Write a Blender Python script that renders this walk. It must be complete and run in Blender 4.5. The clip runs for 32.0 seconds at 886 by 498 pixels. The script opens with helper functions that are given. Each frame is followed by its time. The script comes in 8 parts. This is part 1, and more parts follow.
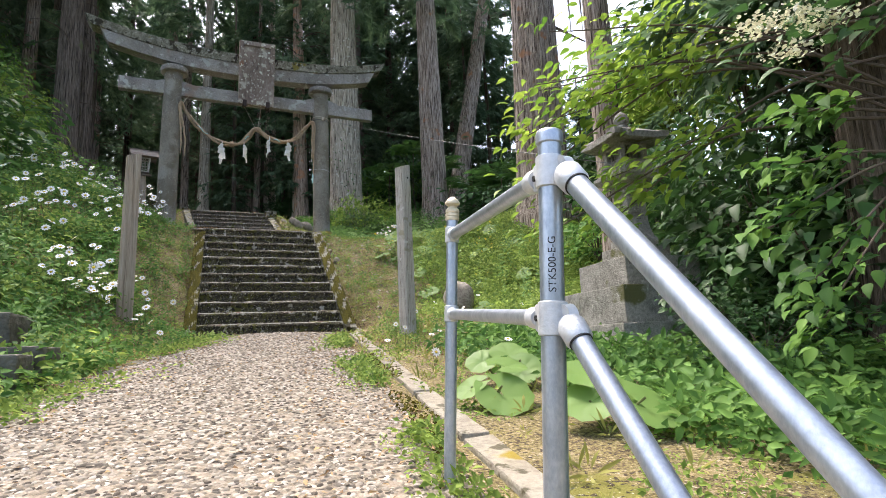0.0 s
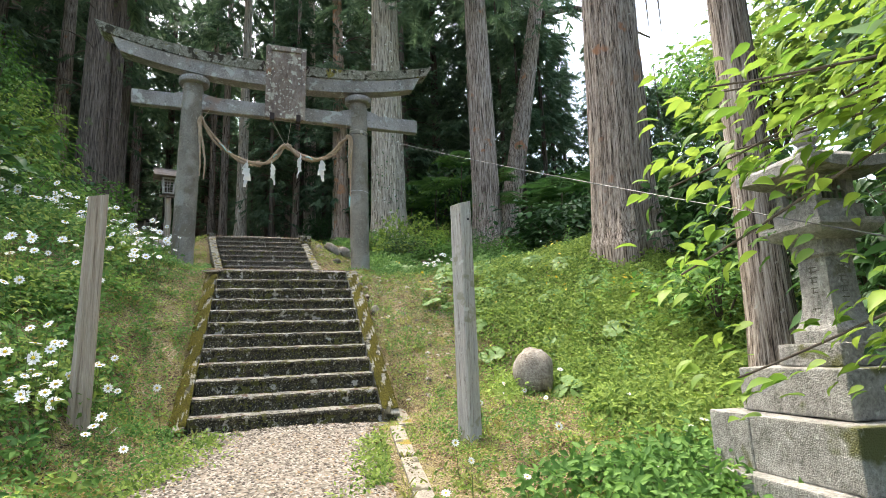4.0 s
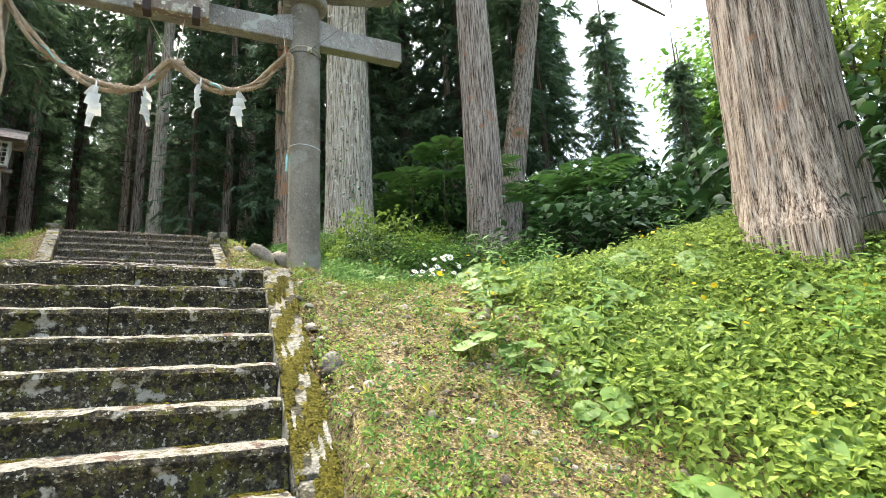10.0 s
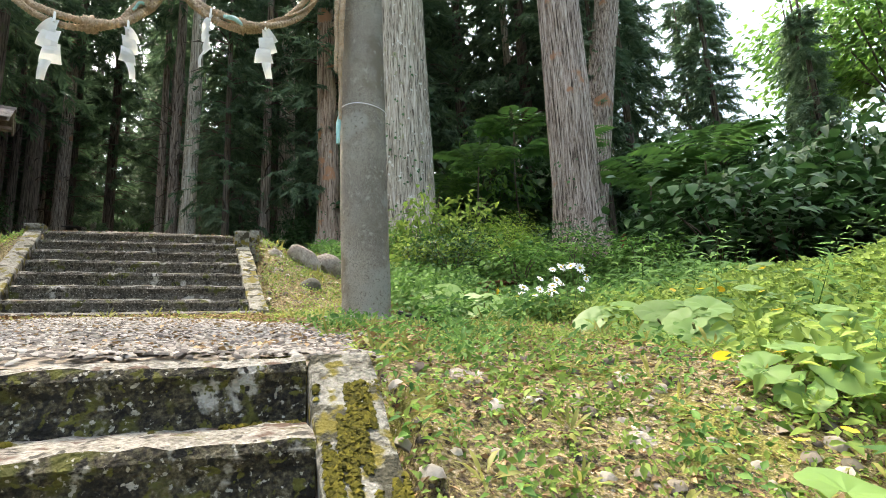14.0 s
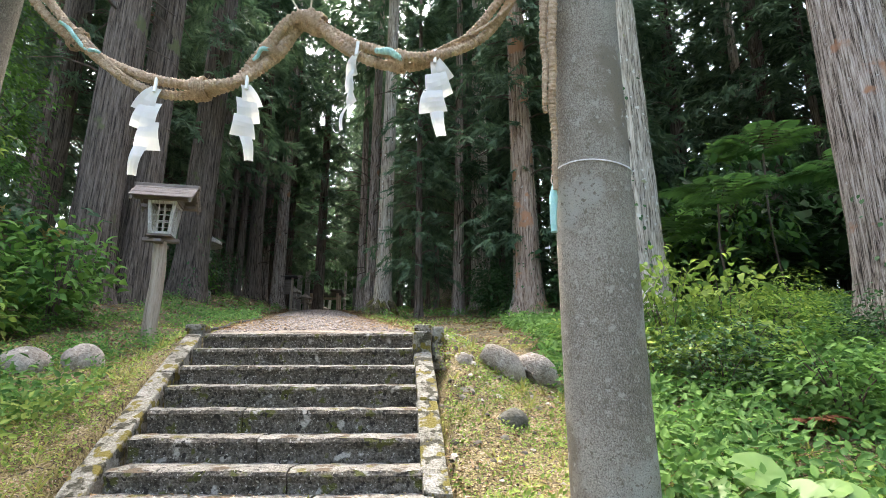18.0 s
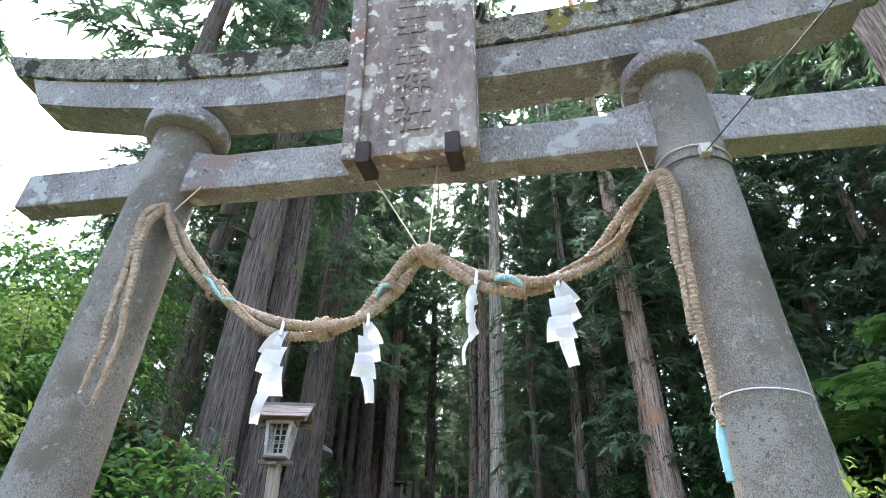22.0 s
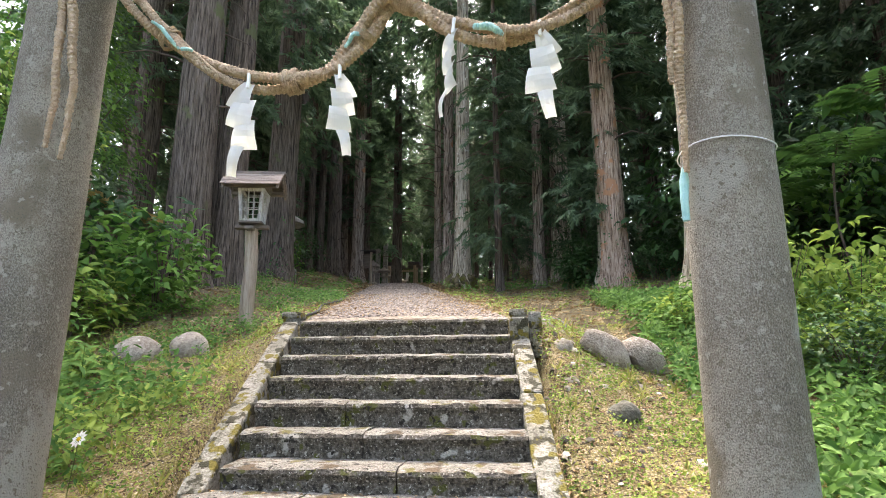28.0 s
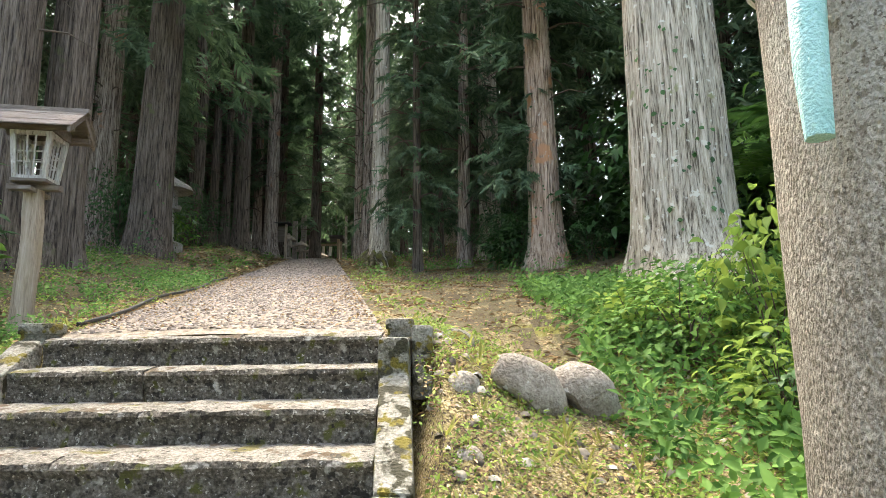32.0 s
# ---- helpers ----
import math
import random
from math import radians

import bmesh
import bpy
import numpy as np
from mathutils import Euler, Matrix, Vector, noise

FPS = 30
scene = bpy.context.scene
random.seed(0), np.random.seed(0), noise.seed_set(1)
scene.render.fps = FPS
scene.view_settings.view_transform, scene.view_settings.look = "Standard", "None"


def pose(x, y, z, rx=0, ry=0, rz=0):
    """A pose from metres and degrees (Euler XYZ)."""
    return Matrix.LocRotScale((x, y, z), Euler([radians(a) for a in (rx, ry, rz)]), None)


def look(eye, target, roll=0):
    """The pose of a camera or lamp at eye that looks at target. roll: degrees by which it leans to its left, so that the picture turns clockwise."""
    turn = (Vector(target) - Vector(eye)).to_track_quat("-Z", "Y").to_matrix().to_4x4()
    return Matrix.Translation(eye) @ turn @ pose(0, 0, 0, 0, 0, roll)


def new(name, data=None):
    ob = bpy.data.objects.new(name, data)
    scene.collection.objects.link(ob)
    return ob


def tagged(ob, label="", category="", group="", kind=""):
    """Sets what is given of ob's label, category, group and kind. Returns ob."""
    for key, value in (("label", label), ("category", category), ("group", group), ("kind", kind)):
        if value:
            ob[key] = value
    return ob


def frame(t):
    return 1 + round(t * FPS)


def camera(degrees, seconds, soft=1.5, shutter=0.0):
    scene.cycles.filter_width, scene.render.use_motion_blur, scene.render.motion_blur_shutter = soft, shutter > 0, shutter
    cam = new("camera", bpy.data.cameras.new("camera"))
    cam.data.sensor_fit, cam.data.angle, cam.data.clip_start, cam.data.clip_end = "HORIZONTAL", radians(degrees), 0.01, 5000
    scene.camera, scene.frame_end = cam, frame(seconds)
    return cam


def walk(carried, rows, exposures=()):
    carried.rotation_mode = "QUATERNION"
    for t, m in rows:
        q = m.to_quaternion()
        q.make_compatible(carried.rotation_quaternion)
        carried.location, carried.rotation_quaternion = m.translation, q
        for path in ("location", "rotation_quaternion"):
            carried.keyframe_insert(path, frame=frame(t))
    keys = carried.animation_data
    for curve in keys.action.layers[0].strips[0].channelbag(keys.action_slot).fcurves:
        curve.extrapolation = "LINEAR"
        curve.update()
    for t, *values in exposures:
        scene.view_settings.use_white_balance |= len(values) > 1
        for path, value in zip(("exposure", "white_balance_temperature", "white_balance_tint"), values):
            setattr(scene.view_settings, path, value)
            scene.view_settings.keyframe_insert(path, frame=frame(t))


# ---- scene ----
cam = camera(75.4, 32.0, soft=0.4)
METRES, EYE, TILT, LEAN, TURN = 14.0, 1.5, 10.5, 1.0, -25.0
PATH = [
    (0, (-1.207, -8.311, -0.287), (-0.401, -6.513, 0.053), -2.8),
    (0.5, (-1.184, -8.091, -0.138), (-0.435, -6.265, 0.19), -2.8),
    (1, (-1.112, -7.84, -0.017), (-0.41, -5.994, 0.3), -2.7),
    (1.5, (-1.118, -7.615, 0.149), (-0.447, -5.756, 0.464), -2.5),
    (2, (-1.044, -7.47, 0.301), (-0.353, -5.62, 0.615), -2.6),
    (2.5, (-0.933, -7.247, 0.394), (-0.237, -5.396, 0.692), -2.5),
    (3, (-0.864, -7.043, 0.527), (-0.166, -5.191, 0.815), -2.6),
    (3.5, (-0.795, -6.754, 0.658), (-0.121, -4.898, 0.984), -2.5),
    (4, (-0.637, -6.408, 0.693), (0.026, -4.556, 1.056), -2.3),
    (4.5, (-0.571, -5.998, 0.76), (0.055, -4.142, 1.165), -2.2),
    (6.5, (-0.133, -4.382, 1.002), (0.46, -2.545, 1.524), -2.4),
    (7, (-0.089, -3.92, 1.018), (0.51, -2.077, 1.514), -2.5),
    (7.5, (0.002, -3.415, 1.009), (0.605, -1.575, 1.511), -2.5),
    (8, (0.053, -2.918, 1.065), (0.66, -1.084, 1.58), -2.5),
    (8.5, (0.071, -2.492, 1.131), (0.713, -0.669, 1.643), -2.7),
    (9, (0.219, -2.074, 1.17), (0.919, -0.27, 1.673), -2.8),
    (9.5, (0.333, -1.651, 1.225), (1.086, 0.136, 1.715), -3.0),
    (10, (0.509, -1.197, 1.244), (1.317, 0.573, 1.709), -3.1),
    (10.5, (0.539, -0.801, 1.286), (1.367, 0.966, 1.724), -3.1),
    (11, (0.572, -0.446, 1.309), (1.412, 1.324, 1.71), -3.0),
    (11.5, (0.637, -0.063, 1.358), (1.449, 1.725, 1.737), -2.9),
    (12, (0.638, 0.249, 1.491), (1.442, 2.043, 1.856), -3.0),
    (12.5, (0.661, 0.498, 1.615), (1.443, 2.298, 2.001), -3.0),
    (13, (0.683, 0.72, 1.76), (1.415, 2.539, 2.158), -3.0),
    (13.5, (0.699, 0.922, 1.903), (1.407, 2.747, 2.311), -3.2),
    (15.5, (1.069, 2.113, 2.535), (1.606, 3.991, 2.965), -1.2),
    (16, (1.031, 2.344, 2.702), (1.507, 4.24, 3.124), -1.4),
    (16.5, (1.048, 2.529, 2.796), (1.456, 4.437, 3.235), -1.2),
    (17, (1.059, 2.698, 2.939), (1.352, 4.623, 3.4), -0.8),
    (17.5, (0.988, 2.874, 3.034), (1.146, 4.806, 3.526), -0.5),
    (18, (0.991, 3.014, 3.137), (1.012, 4.943, 3.665), -0.1),
    (18.5, (1.005, 3.205, 3.265), (0.829, 5.12, 3.813), 0.3),
    (19, (0.933, 3.219, 3.332), (0.662, 5.105, 3.941), 0.5),
    (19.5, (0.889, 3.191, 3.363), (0.524, 5.033, 4.054), 0.7),
    (20, (0.87, 3.192, 3.384), (0.447, 4.983, 4.167), 1.0),
    (20.5, (0.88, 3.16, 3.413), (0.47, 4.9, 4.309), 0.9),
    (21, (0.875, 3.142, 3.414), (0.498, 4.835, 4.408), 1.2),
    (21.5, (0.874, 3.137, 3.432), (0.533, 4.795, 4.499), 1.3),
    (22, (0.867, 3.13, 3.437), (0.554, 4.759, 4.554), 1.4),
    (22.5, (0.868, 3.142, 3.442), (0.545, 4.749, 4.588), 1.5),
    (23, (0.867, 3.141, 3.446), (0.559, 4.738, 4.609), 1.5),
    (23.5, (0.87, 3.152, 3.443), (0.583, 4.739, 4.625), 1.4),
    (24, (0.871, 3.147, 3.438), (0.564, 4.739, 4.609), 1.5),
    (24.5, (0.875, 3.152, 3.442), (0.57, 4.761, 4.589), 1.6),
    (26.5, (0.804, 3.125, 3.38), (0.431, 4.942, 4.131), 0.4),
    (27, (0.808, 3.132, 3.356), (0.435, 5.005, 3.948), 0.3),
    (27.5, (0.805, 3.148, 3.344), (0.468, 5.05, 3.859), -0.0),
    (28, (0.796, 3.185, 3.323), (0.564, 5.126, 3.744), -0.2),
    (28.5, (0.817, 3.248, 3.282), (0.684, 5.218, 3.605), -0.4),
    (29, (0.878, 3.429, 3.282), (0.761, 5.404, 3.574), -0.5),
    (29.5, (0.933, 3.582, 3.44), (0.831, 5.559, 3.724), -0.5),
    (30, (0.98, 3.825, 3.542), (0.913, 5.803, 3.825), -0.7),
    (30.5, (1.091, 4.121, 3.61), (1.057, 6.1, 3.893), -0.8),
    (31, (1.14, 4.46, 3.684), (1.112, 6.439, 3.976), -0.7),
    (31.5, (1.16, 4.795, 3.755), (1.128, 6.77, 4.058), -0.9),
    (32, (1.145, 5.13, 3.751), (1.135, 7.103, 4.078), -0.8),
]
EXPOSURES = [(0, 2.05, 6400, 13), (4, 2.42, 6500, 8), (7, 2.82, 6550, 7), (10, 2.97, 6800, 7), (13, 2.87, 6900, 7.5), (16, 2.95, 6650, 10), (19, 3.3, 6300, 13),
             (21, 3.5, 6000, 16), (24, 3.45, 5950, 17), (27, 3.3, 6600, 15), (30, 3.1, 6900, 12), (32, 3.3, 6900, 9)]
walk(cam, [(t, look(eye, target, roll)) for t, eye, target, roll in PATH], EXPOSURES)

# ---- world and light ----
world = bpy.data.worlds.new("sky")
scene.world = world
world.use_nodes = True
wn = world.node_tree.nodes
sky = wn.new("ShaderNodeTexSky")
sky.sky_type, sky.sun_disc = "NISHITA", False
sky.sun_elevation, sky.sun_rotation = radians(64.6), radians(-18)
sky.air_density, sky.dust_density, sky.ozone_density = 1.2, 6.0, 0.6
wn["Background"].inputs[1].default_value = 0.15
world.node_tree.links.new(sky.outputs[0], wn["Background"].inputs[0])

sun_data = bpy.data.lights.new("sun", "SUN")
sun_data.energy, sun_data.angle, sun_data.color = 1.2, radians(12), (1.0, 0.95, 0.87)
sun = new("sun", sun_data)
sun.matrix_world = look((-6, 18, 40), (0, 0, 0))

# ---- materials ----


def shade(name, stops, scale=4.0, rough=0.85, bump=0.4, bump_scale=None, metal=0.0, stretch=(1, 1, 1), spots=None, moss=None,
          fine=0.25, detail=8.0, spec=0.3, island=0.0, fine_scale=6.0):
    """Procedural surface: a ramp over noise at two scales, optional lichen spots (colour, scale, share) and moss (colour, scale, share)."""
    m = bpy.data.materials.new(name)
    m.use_nodes = True
    nt = m.node_tree
    n, l = nt.nodes, nt.links
    b = n["Principled BSDF"]
    b.inputs["Roughness"].default_value, b.inputs["Metallic"].default_value = rough, metal
    b.inputs["Specular IOR Level"].default_value = spec
    tc, mp = n.new("ShaderNodeTexCoord"), n.new("ShaderNodeMapping")
    mp.inputs["Scale"].default_value = stretch
    l.new(tc.outputs["Object"], mp.inputs[0])
    big, small = n.new("ShaderNodeTexNoise"), n.new("ShaderNodeTexNoise")
    for node, s, d in ((big, scale, detail), (small, scale * fine_scale, 6.0)):
        node.inputs["Scale"].default_value, node.inputs["Detail"].default_value = s, d
        node.inputs["Roughness"].default_value = 0.62
        l.new(mp.outputs[0], node.inputs["Vector"])
    mix = n.new("ShaderNodeMix")
    mix.inputs[0].default_value = fine
    l.new(big.outputs["Fac"], mix.inputs[2]), l.new(small.outputs["Fac"], mix.inputs[3])
    fac = mix.outputs[0]
    if island:
        geo = n.new("ShaderNodeNewGeometry")
        mi = n.new("ShaderNodeMix")
        mi.inputs[0].default_value = island
        l.new(fac, mi.inputs[2]), l.new(geo.outputs["Random Per Island"], mi.inputs[3])
        fac = mi.outputs[0]
    ramp = n.new("ShaderNodeValToRGB")
    while len(ramp.color_ramp.elements) < len(stops):
        ramp.color_ramp.elements.new(0.5)
    for e, (p, c) in zip(ramp.color_ramp.elements, stops):
        e.position, e.color = p, (*c, 1)
    l.new(fac, ramp.inputs[0])
    col = ramp.outputs[0]

    def cover(col, colour, factor):
        mx = n.new("ShaderNodeMix")
        mx.data_type = "RGBA"
        l.new(factor, mx.inputs[0]), l.new(col, mx.inputs[6])
        mx.inputs[7].default_value = (*colour, 1)
        return mx.outputs[2]

    def threshold(value, at, wide):
        mr = n.new("ShaderNodeMapRange")
        mr.inputs[1].default_value, mr.inputs[2].default_value = at, at + wide
        l.new(value, mr.inputs[0])
        return mr.outputs[0]

    if moss:
        for colour, s, at in moss:
            no = n.new("ShaderNodeTexNoise")
            no.inputs["Scale"].default_value, no.inputs["Detail"].default_value = s, 7
            l.new(tc.outputs["Object"], no.inputs["Vector"])
            col = cover(col, colour, threshold(no.outputs["Fac"], at, 0.05))
    if spots:
        for colour, s, size in spots:
            vo, dist = n.new("ShaderNodeTexVoronoi"), n.new("ShaderNodeTexNoise")
            dist.inputs["Scale"].default_value = s * 1.5
            add = n.new("ShaderNodeVectorMath")
            add.operation = "MULTIPLY_ADD"
            l.new(tc.outputs["Object"], dist.inputs["Vector"])
            l.new(dist.outputs["Color"], add.inputs[0])
            add.inputs[1].default_value = (0.6 / s,) * 3
            l.new(tc.outputs["Object"], add.inputs[2])
            vo.inputs["Scale"].default_value, vo.inputs["Randomness"].default_value = s, 1.0
            l.new(add.outputs[0], vo.inputs["Vector"])
            mr = n.new("ShaderNodeMapRange")
            mr.inputs[1].default_value, mr.inputs[2].default_value = size, size * 0.75
            l.new(vo.outputs["Distance"], mr.inputs[0])
            gate = n.new("ShaderNodeMath")
            gate.operation = "MULTIPLY"
            sep = n.new("ShaderNodeSeparateColor")
            l.new(vo.outputs["Color"], sep.inputs[0])
            l.new(mr.outputs[0], gate.inputs[0])
            l.new(threshold(sep.outputs[0], 0.35, 0.02), gate.inputs[1])
            col = cover(col, colour, gate.outputs[0])
    l.new(col, b.inputs["Base Color"])
    if bump:
        bn, bp = n.new("ShaderNodeTexNoise"), n.new("ShaderNodeBump")
        bn.inputs["Scale"].default_value, bn.inputs["Detail"].default_value = bump_scale or scale * 8, 8
        l.new(mp.outputs[0], bn.inputs["Vector"])
        bp.inputs["Strength"].default_value, bp.inputs["Distance"].default_value = bump, 0.02
        l.new(bn.outputs["Fac"], bp.inputs["Height"])
        l.new(bp.outputs[0], b.inputs["Normal"])
    return m


def leaf(name, dark, light, through_light=0.35, rough=0.5, spec=0.3):
    """Leaf surface: each leaf its own green, some light coming through."""
    m = bpy.data.materials.new(name)
    m.use_nodes = True
    n, l = m.node_tree.nodes, m.node_tree.links
    b, out = n["Principled BSDF"], n["Material Output"]
    b.inputs["Roughness"].default_value, b.inputs["Specular IOR Level"].default_value = rough, spec
    geo, ramp, tr, mx = n.new("ShaderNodeNewGeometry"), n.new("ShaderNodeValToRGB"), n.new("ShaderNodeBsdfTranslucent"), n.new("ShaderNodeMixShader")
    no, tc, mi = n.new("ShaderNodeTexNoise"), n.new("ShaderNodeTexCoord"), n.new("ShaderNodeMix")
    no.inputs["Scale"].default_value = 0.7
    l.new(tc.outputs["Object"], no.inputs["Vector"])
    mi.inputs[0].default_value = 0.5
    l.new(geo.outputs["Random Per Island"], mi.inputs[2]), l.new(no.outputs["Fac"], mi.inputs[3])
    ramp.color_ramp.elements[0].color, ramp.color_ramp.elements[1].color = (*dark, 1), (*light, 1)
    ramp.color_ramp.elements[0].position, ramp.color_ramp.elements[1].position = 0.15, 0.85
    l.new(mi.outputs[0], ramp.inputs[0])
    l.new(ramp.outputs[0], b.inputs["Base Color"]), l.new(ramp.outputs[0], tr.inputs[0])
    mx.inputs[0].default_value = through_light
    l.new(b.outputs[0], mx.inputs[1]), l.new(tr.outputs[0], mx.inputs[2]), l.new(mx.outputs[0], out.inputs[0])
    return m


M_GROUND = shade("soil_and_moss", [(0.37, (0.04, 0.028, 0.018)), (0.44, (0.13, 0.092, 0.05)), (0.50, (0.19, 0.165, 0.055)), (0.56, (0.28, 0.215, 0.12)), (0.64, (0.41, 0.34, 0.235))], 3.0, 0.95, 1.0, 90, fine=0.72, fine_scale=19, moss=[((0.19, 0.175, 0.04), 1.6, 0.57), ((0.05, 0.036, 0.022), 34, 0.58), ((0.40, 0.36, 0.28), 47, 0.64)])
M_FOREST = shade("forest_floor", [(0.36, (0.03, 0.021, 0.014)), (0.45, (0.085, 0.06, 0.038)), (0.54, (0.11, 0.098, 0.038)), (0.66, (0.20, 0.148, 0.095))], 2.4, 0.95, 1.0, 70, fine=0.65, fine_scale=17)
M_GRAVELBED = shade("gravel_bed", [(0.35, (0.09, 0.072, 0.05)), (0.5, (0.23, 0.19, 0.14)), (0.65, (0.38, 0.33, 0.26))], 22, 0.9, 0.9, 40)
M_PEBBLE = shade("pebbles", [(0.2, (0.065, 0.052, 0.038)), (0.45, (0.172, 0.146, 0.112)), (0.62, (0.27, 0.236, 0.183)), (0.85, (0.45, 0.40, 0.33))], 3, 0.8, 0.3, 60, island=0.75)
M_PEBBLE_MID = shade("pebbles_grey", [(0.2, (0.085, 0.072, 0.06)), (0.45, (0.185, 0.16, 0.13)), (0.62, (0.265, 0.235, 0.193)), (0.85, (0.40, 0.365, 0.31))], 3, 0.8, 0.3, 60, island=0.75)
M_PEBBLE_UP = shade("pebbles_reddish", [(0.2, (0.07, 0.056, 0.045)), (0.5, (0.155, 0.13, 0.107)), (0.8, (0.285, 0.243, 0.205))], 3, 0.8, 0.2, 60, island=0.7)
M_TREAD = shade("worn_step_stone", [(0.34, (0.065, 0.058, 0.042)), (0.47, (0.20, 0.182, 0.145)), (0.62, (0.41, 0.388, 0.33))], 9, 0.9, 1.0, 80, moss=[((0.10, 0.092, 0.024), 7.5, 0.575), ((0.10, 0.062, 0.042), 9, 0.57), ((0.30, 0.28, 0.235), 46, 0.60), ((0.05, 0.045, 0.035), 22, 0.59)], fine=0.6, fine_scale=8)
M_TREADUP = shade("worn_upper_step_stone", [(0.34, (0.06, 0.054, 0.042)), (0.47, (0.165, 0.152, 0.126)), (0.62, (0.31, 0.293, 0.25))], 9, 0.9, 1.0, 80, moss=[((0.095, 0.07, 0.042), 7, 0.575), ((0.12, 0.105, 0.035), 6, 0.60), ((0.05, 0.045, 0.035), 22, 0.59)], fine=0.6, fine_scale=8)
# riser stone: moss and lichen, with the shade of upright faces in the colour
M_RISER = shade("mossy_shaded_step_stone", [(0.40, (0.012, 0.010, 0.008)), (0.49, (0.04, 0.034, 0.021)), (0.57, (0.095, 0.082, 0.045)), (0.66, (0.20, 0.18, 0.135))], 11, 0.95, 1.0, 80, moss=[((0.08, 0.078, 0.018), 7, 0.56), ((0.36, 0.34, 0.29), 10, 0.61), ((0.34, 0.32, 0.26), 55, 0.60), ((0.016, 0.014, 0.01), 21, 0.57), ((0.10, 0.098, 0.02), 33, 0.585)], fine=0.6, fine_scale=7)
M_RISER_UP = shade("weathered_shaded_step_stone", [(0.36, (0.028, 0.023, 0.017)), (0.48, (0.085, 0.074, 0.056)), (0.64, (0.22, 0.20, 0.165))], 9, 0.95, 1.0, 80, fine=0.6, moss=[((0.08, 0.082, 0.022), 9, 0.58), ((0.36, 0.34, 0.295), 8, 0.635), ((0.34, 0.32, 0.27), 52, 0.61), ((0.03, 0.026, 0.02), 24, 0.585)])
M_KERB = shade("mossy_kerb_stone", [(0.36, (0.06, 0.053, 0.038)), (0.48, (0.19, 0.18, 0.145)), (0.64, (0.34, 0.33, 0.285))], 8, 0.95, 1.0, 70, fine=0.5, moss=[((0.045, 0.042, 0.025), 9, 0.53), ((0.13, 0.108, 0.018), 10, 0.55)])
M_TORII = shade("weathered_torii_stone", [(0.34, (0.10, 0.09, 0.078)), (0.48, (0.25, 0.232, 0.208)), (0.64, (0.44, 0.42, 0.385))], 2.2, 0.9, 1.0, 130, fine=0.55, stretch=(1, 1, 0.5), moss=[((0.25, 0.18, 0.14), 1.1, 0.60), ((0.42, 0.43, 0.39), 5, 0.60), ((0.50, 0.50, 0.45), 13, 0.635), ((0.10, 0.09, 0.075), 16, 0.665)], fine_scale=30)
M_PILLAR = shade("granite_pillar", [(0.38, (0.105, 0.092, 0.07)), (0.48, (0.235, 0.212, 0.168)), (0.60, (0.40, 0.37, 0.305))], 2.0, 0.9, 1.0, 190, stretch=(1, 1, 0.6), fine=0.6, fine_scale=90, moss=[((0.20, 0.172, 0.125), 1.2, 0.57), ((0.35, 0.335, 0.285), 1.7, 0.58), ((0.37, 0.345, 0.285), 21, 0.61), ((0.185, 0.163, 0.125), 44, 0.60), ((0.14, 0.122, 0.094), 150, 0.60)])
M_LICHEN = shade("lichen_covered_stone", [(0.36, (0.055, 0.053, 0.038)), (0.48, (0.19, 0.185, 0.145)), (0.62, (0.40, 0.395, 0.35))], 9, 0.95, 1.0, 60, fine=0.6, moss=[((0.20, 0.175, 0.045), 3, 0.62), ((0.05, 0.045, 0.032), 7, 0.56), ((0.46, 0.46, 0.42), 18, 0.63)])
M_PLAQUE = shade("weathered_copper_plaque", [(0.34, (0.10, 0.074, 0.06)), (0.48, (0.20, 0.155, 0.128)), (0.64, (0.31, 0.262, 0.222))], 3.5, 0.75, 0.6, 60, fine=0.5, stretch=(1, 1, 0.4), moss=[((0.23, 0.12, 0.07), 2.0, 0.60), ((0.42, 0.39, 0.32), 5.5, 0.57), ((0.58, 0.57, 0.47), 14, 0.60), ((0.62, 0.62, 0.57), 26, 0.655)])
M_IRON = shade("dark_iron", [(0.3, (0.03, 0.022, 0.02)), (0.7, (0.07, 0.05, 0.045))], 8, 0.7, 0.3, metal=0.4)
M_WOOD = shade("weathered_grey_wood", [(0.37, (0.15, 0.125, 0.10)), (0.44, (0.43, 0.40, 0.35)), (0.60, (0.64, 0.615, 0.56))], 4, 0.9, 1.0, 22, stretch=(12, 12, 0.45), fine=0.45, moss=[((0.36, 0.34, 0.25), 5, 0.60), ((0.66, 0.65, 0.60), 9, 0.64)])
M_WOODB = shade("brown_grey_wood", [(0.34, (0.14, 0.105, 0.072)), (0.47, (0.33, 0.265, 0.195)), (0.64, (0.48, 0.41, 0.325))], 4, 0.9, 1.0, 22, stretch=(7, 7, 0.25), fine=0.4)
M_WOODR = shade("weathered_board", [(0.3, (0.09, 0.07, 0.055)), (0.5, (0.18, 0.15, 0.125)), (0.75, (0.27, 0.24, 0.205))], 4, 0.9, 0.7, 25, stretch=(0.5, 6, 6), fine=0.4)
M_BARK = shade("cedar_bark", [(0.40, (0.02, 0.014, 0.011)), (0.47, (0.078, 0.06, 0.045)), (0.60, (0.175, 0.142, 0.112))], 3.8, 0.95, 1.0, 7, stretch=(8, 8, 0.42), fine=0.35, fine_scale=3, moss=[((0.10, 0.11, 0.05), 1.6, 0.63)])
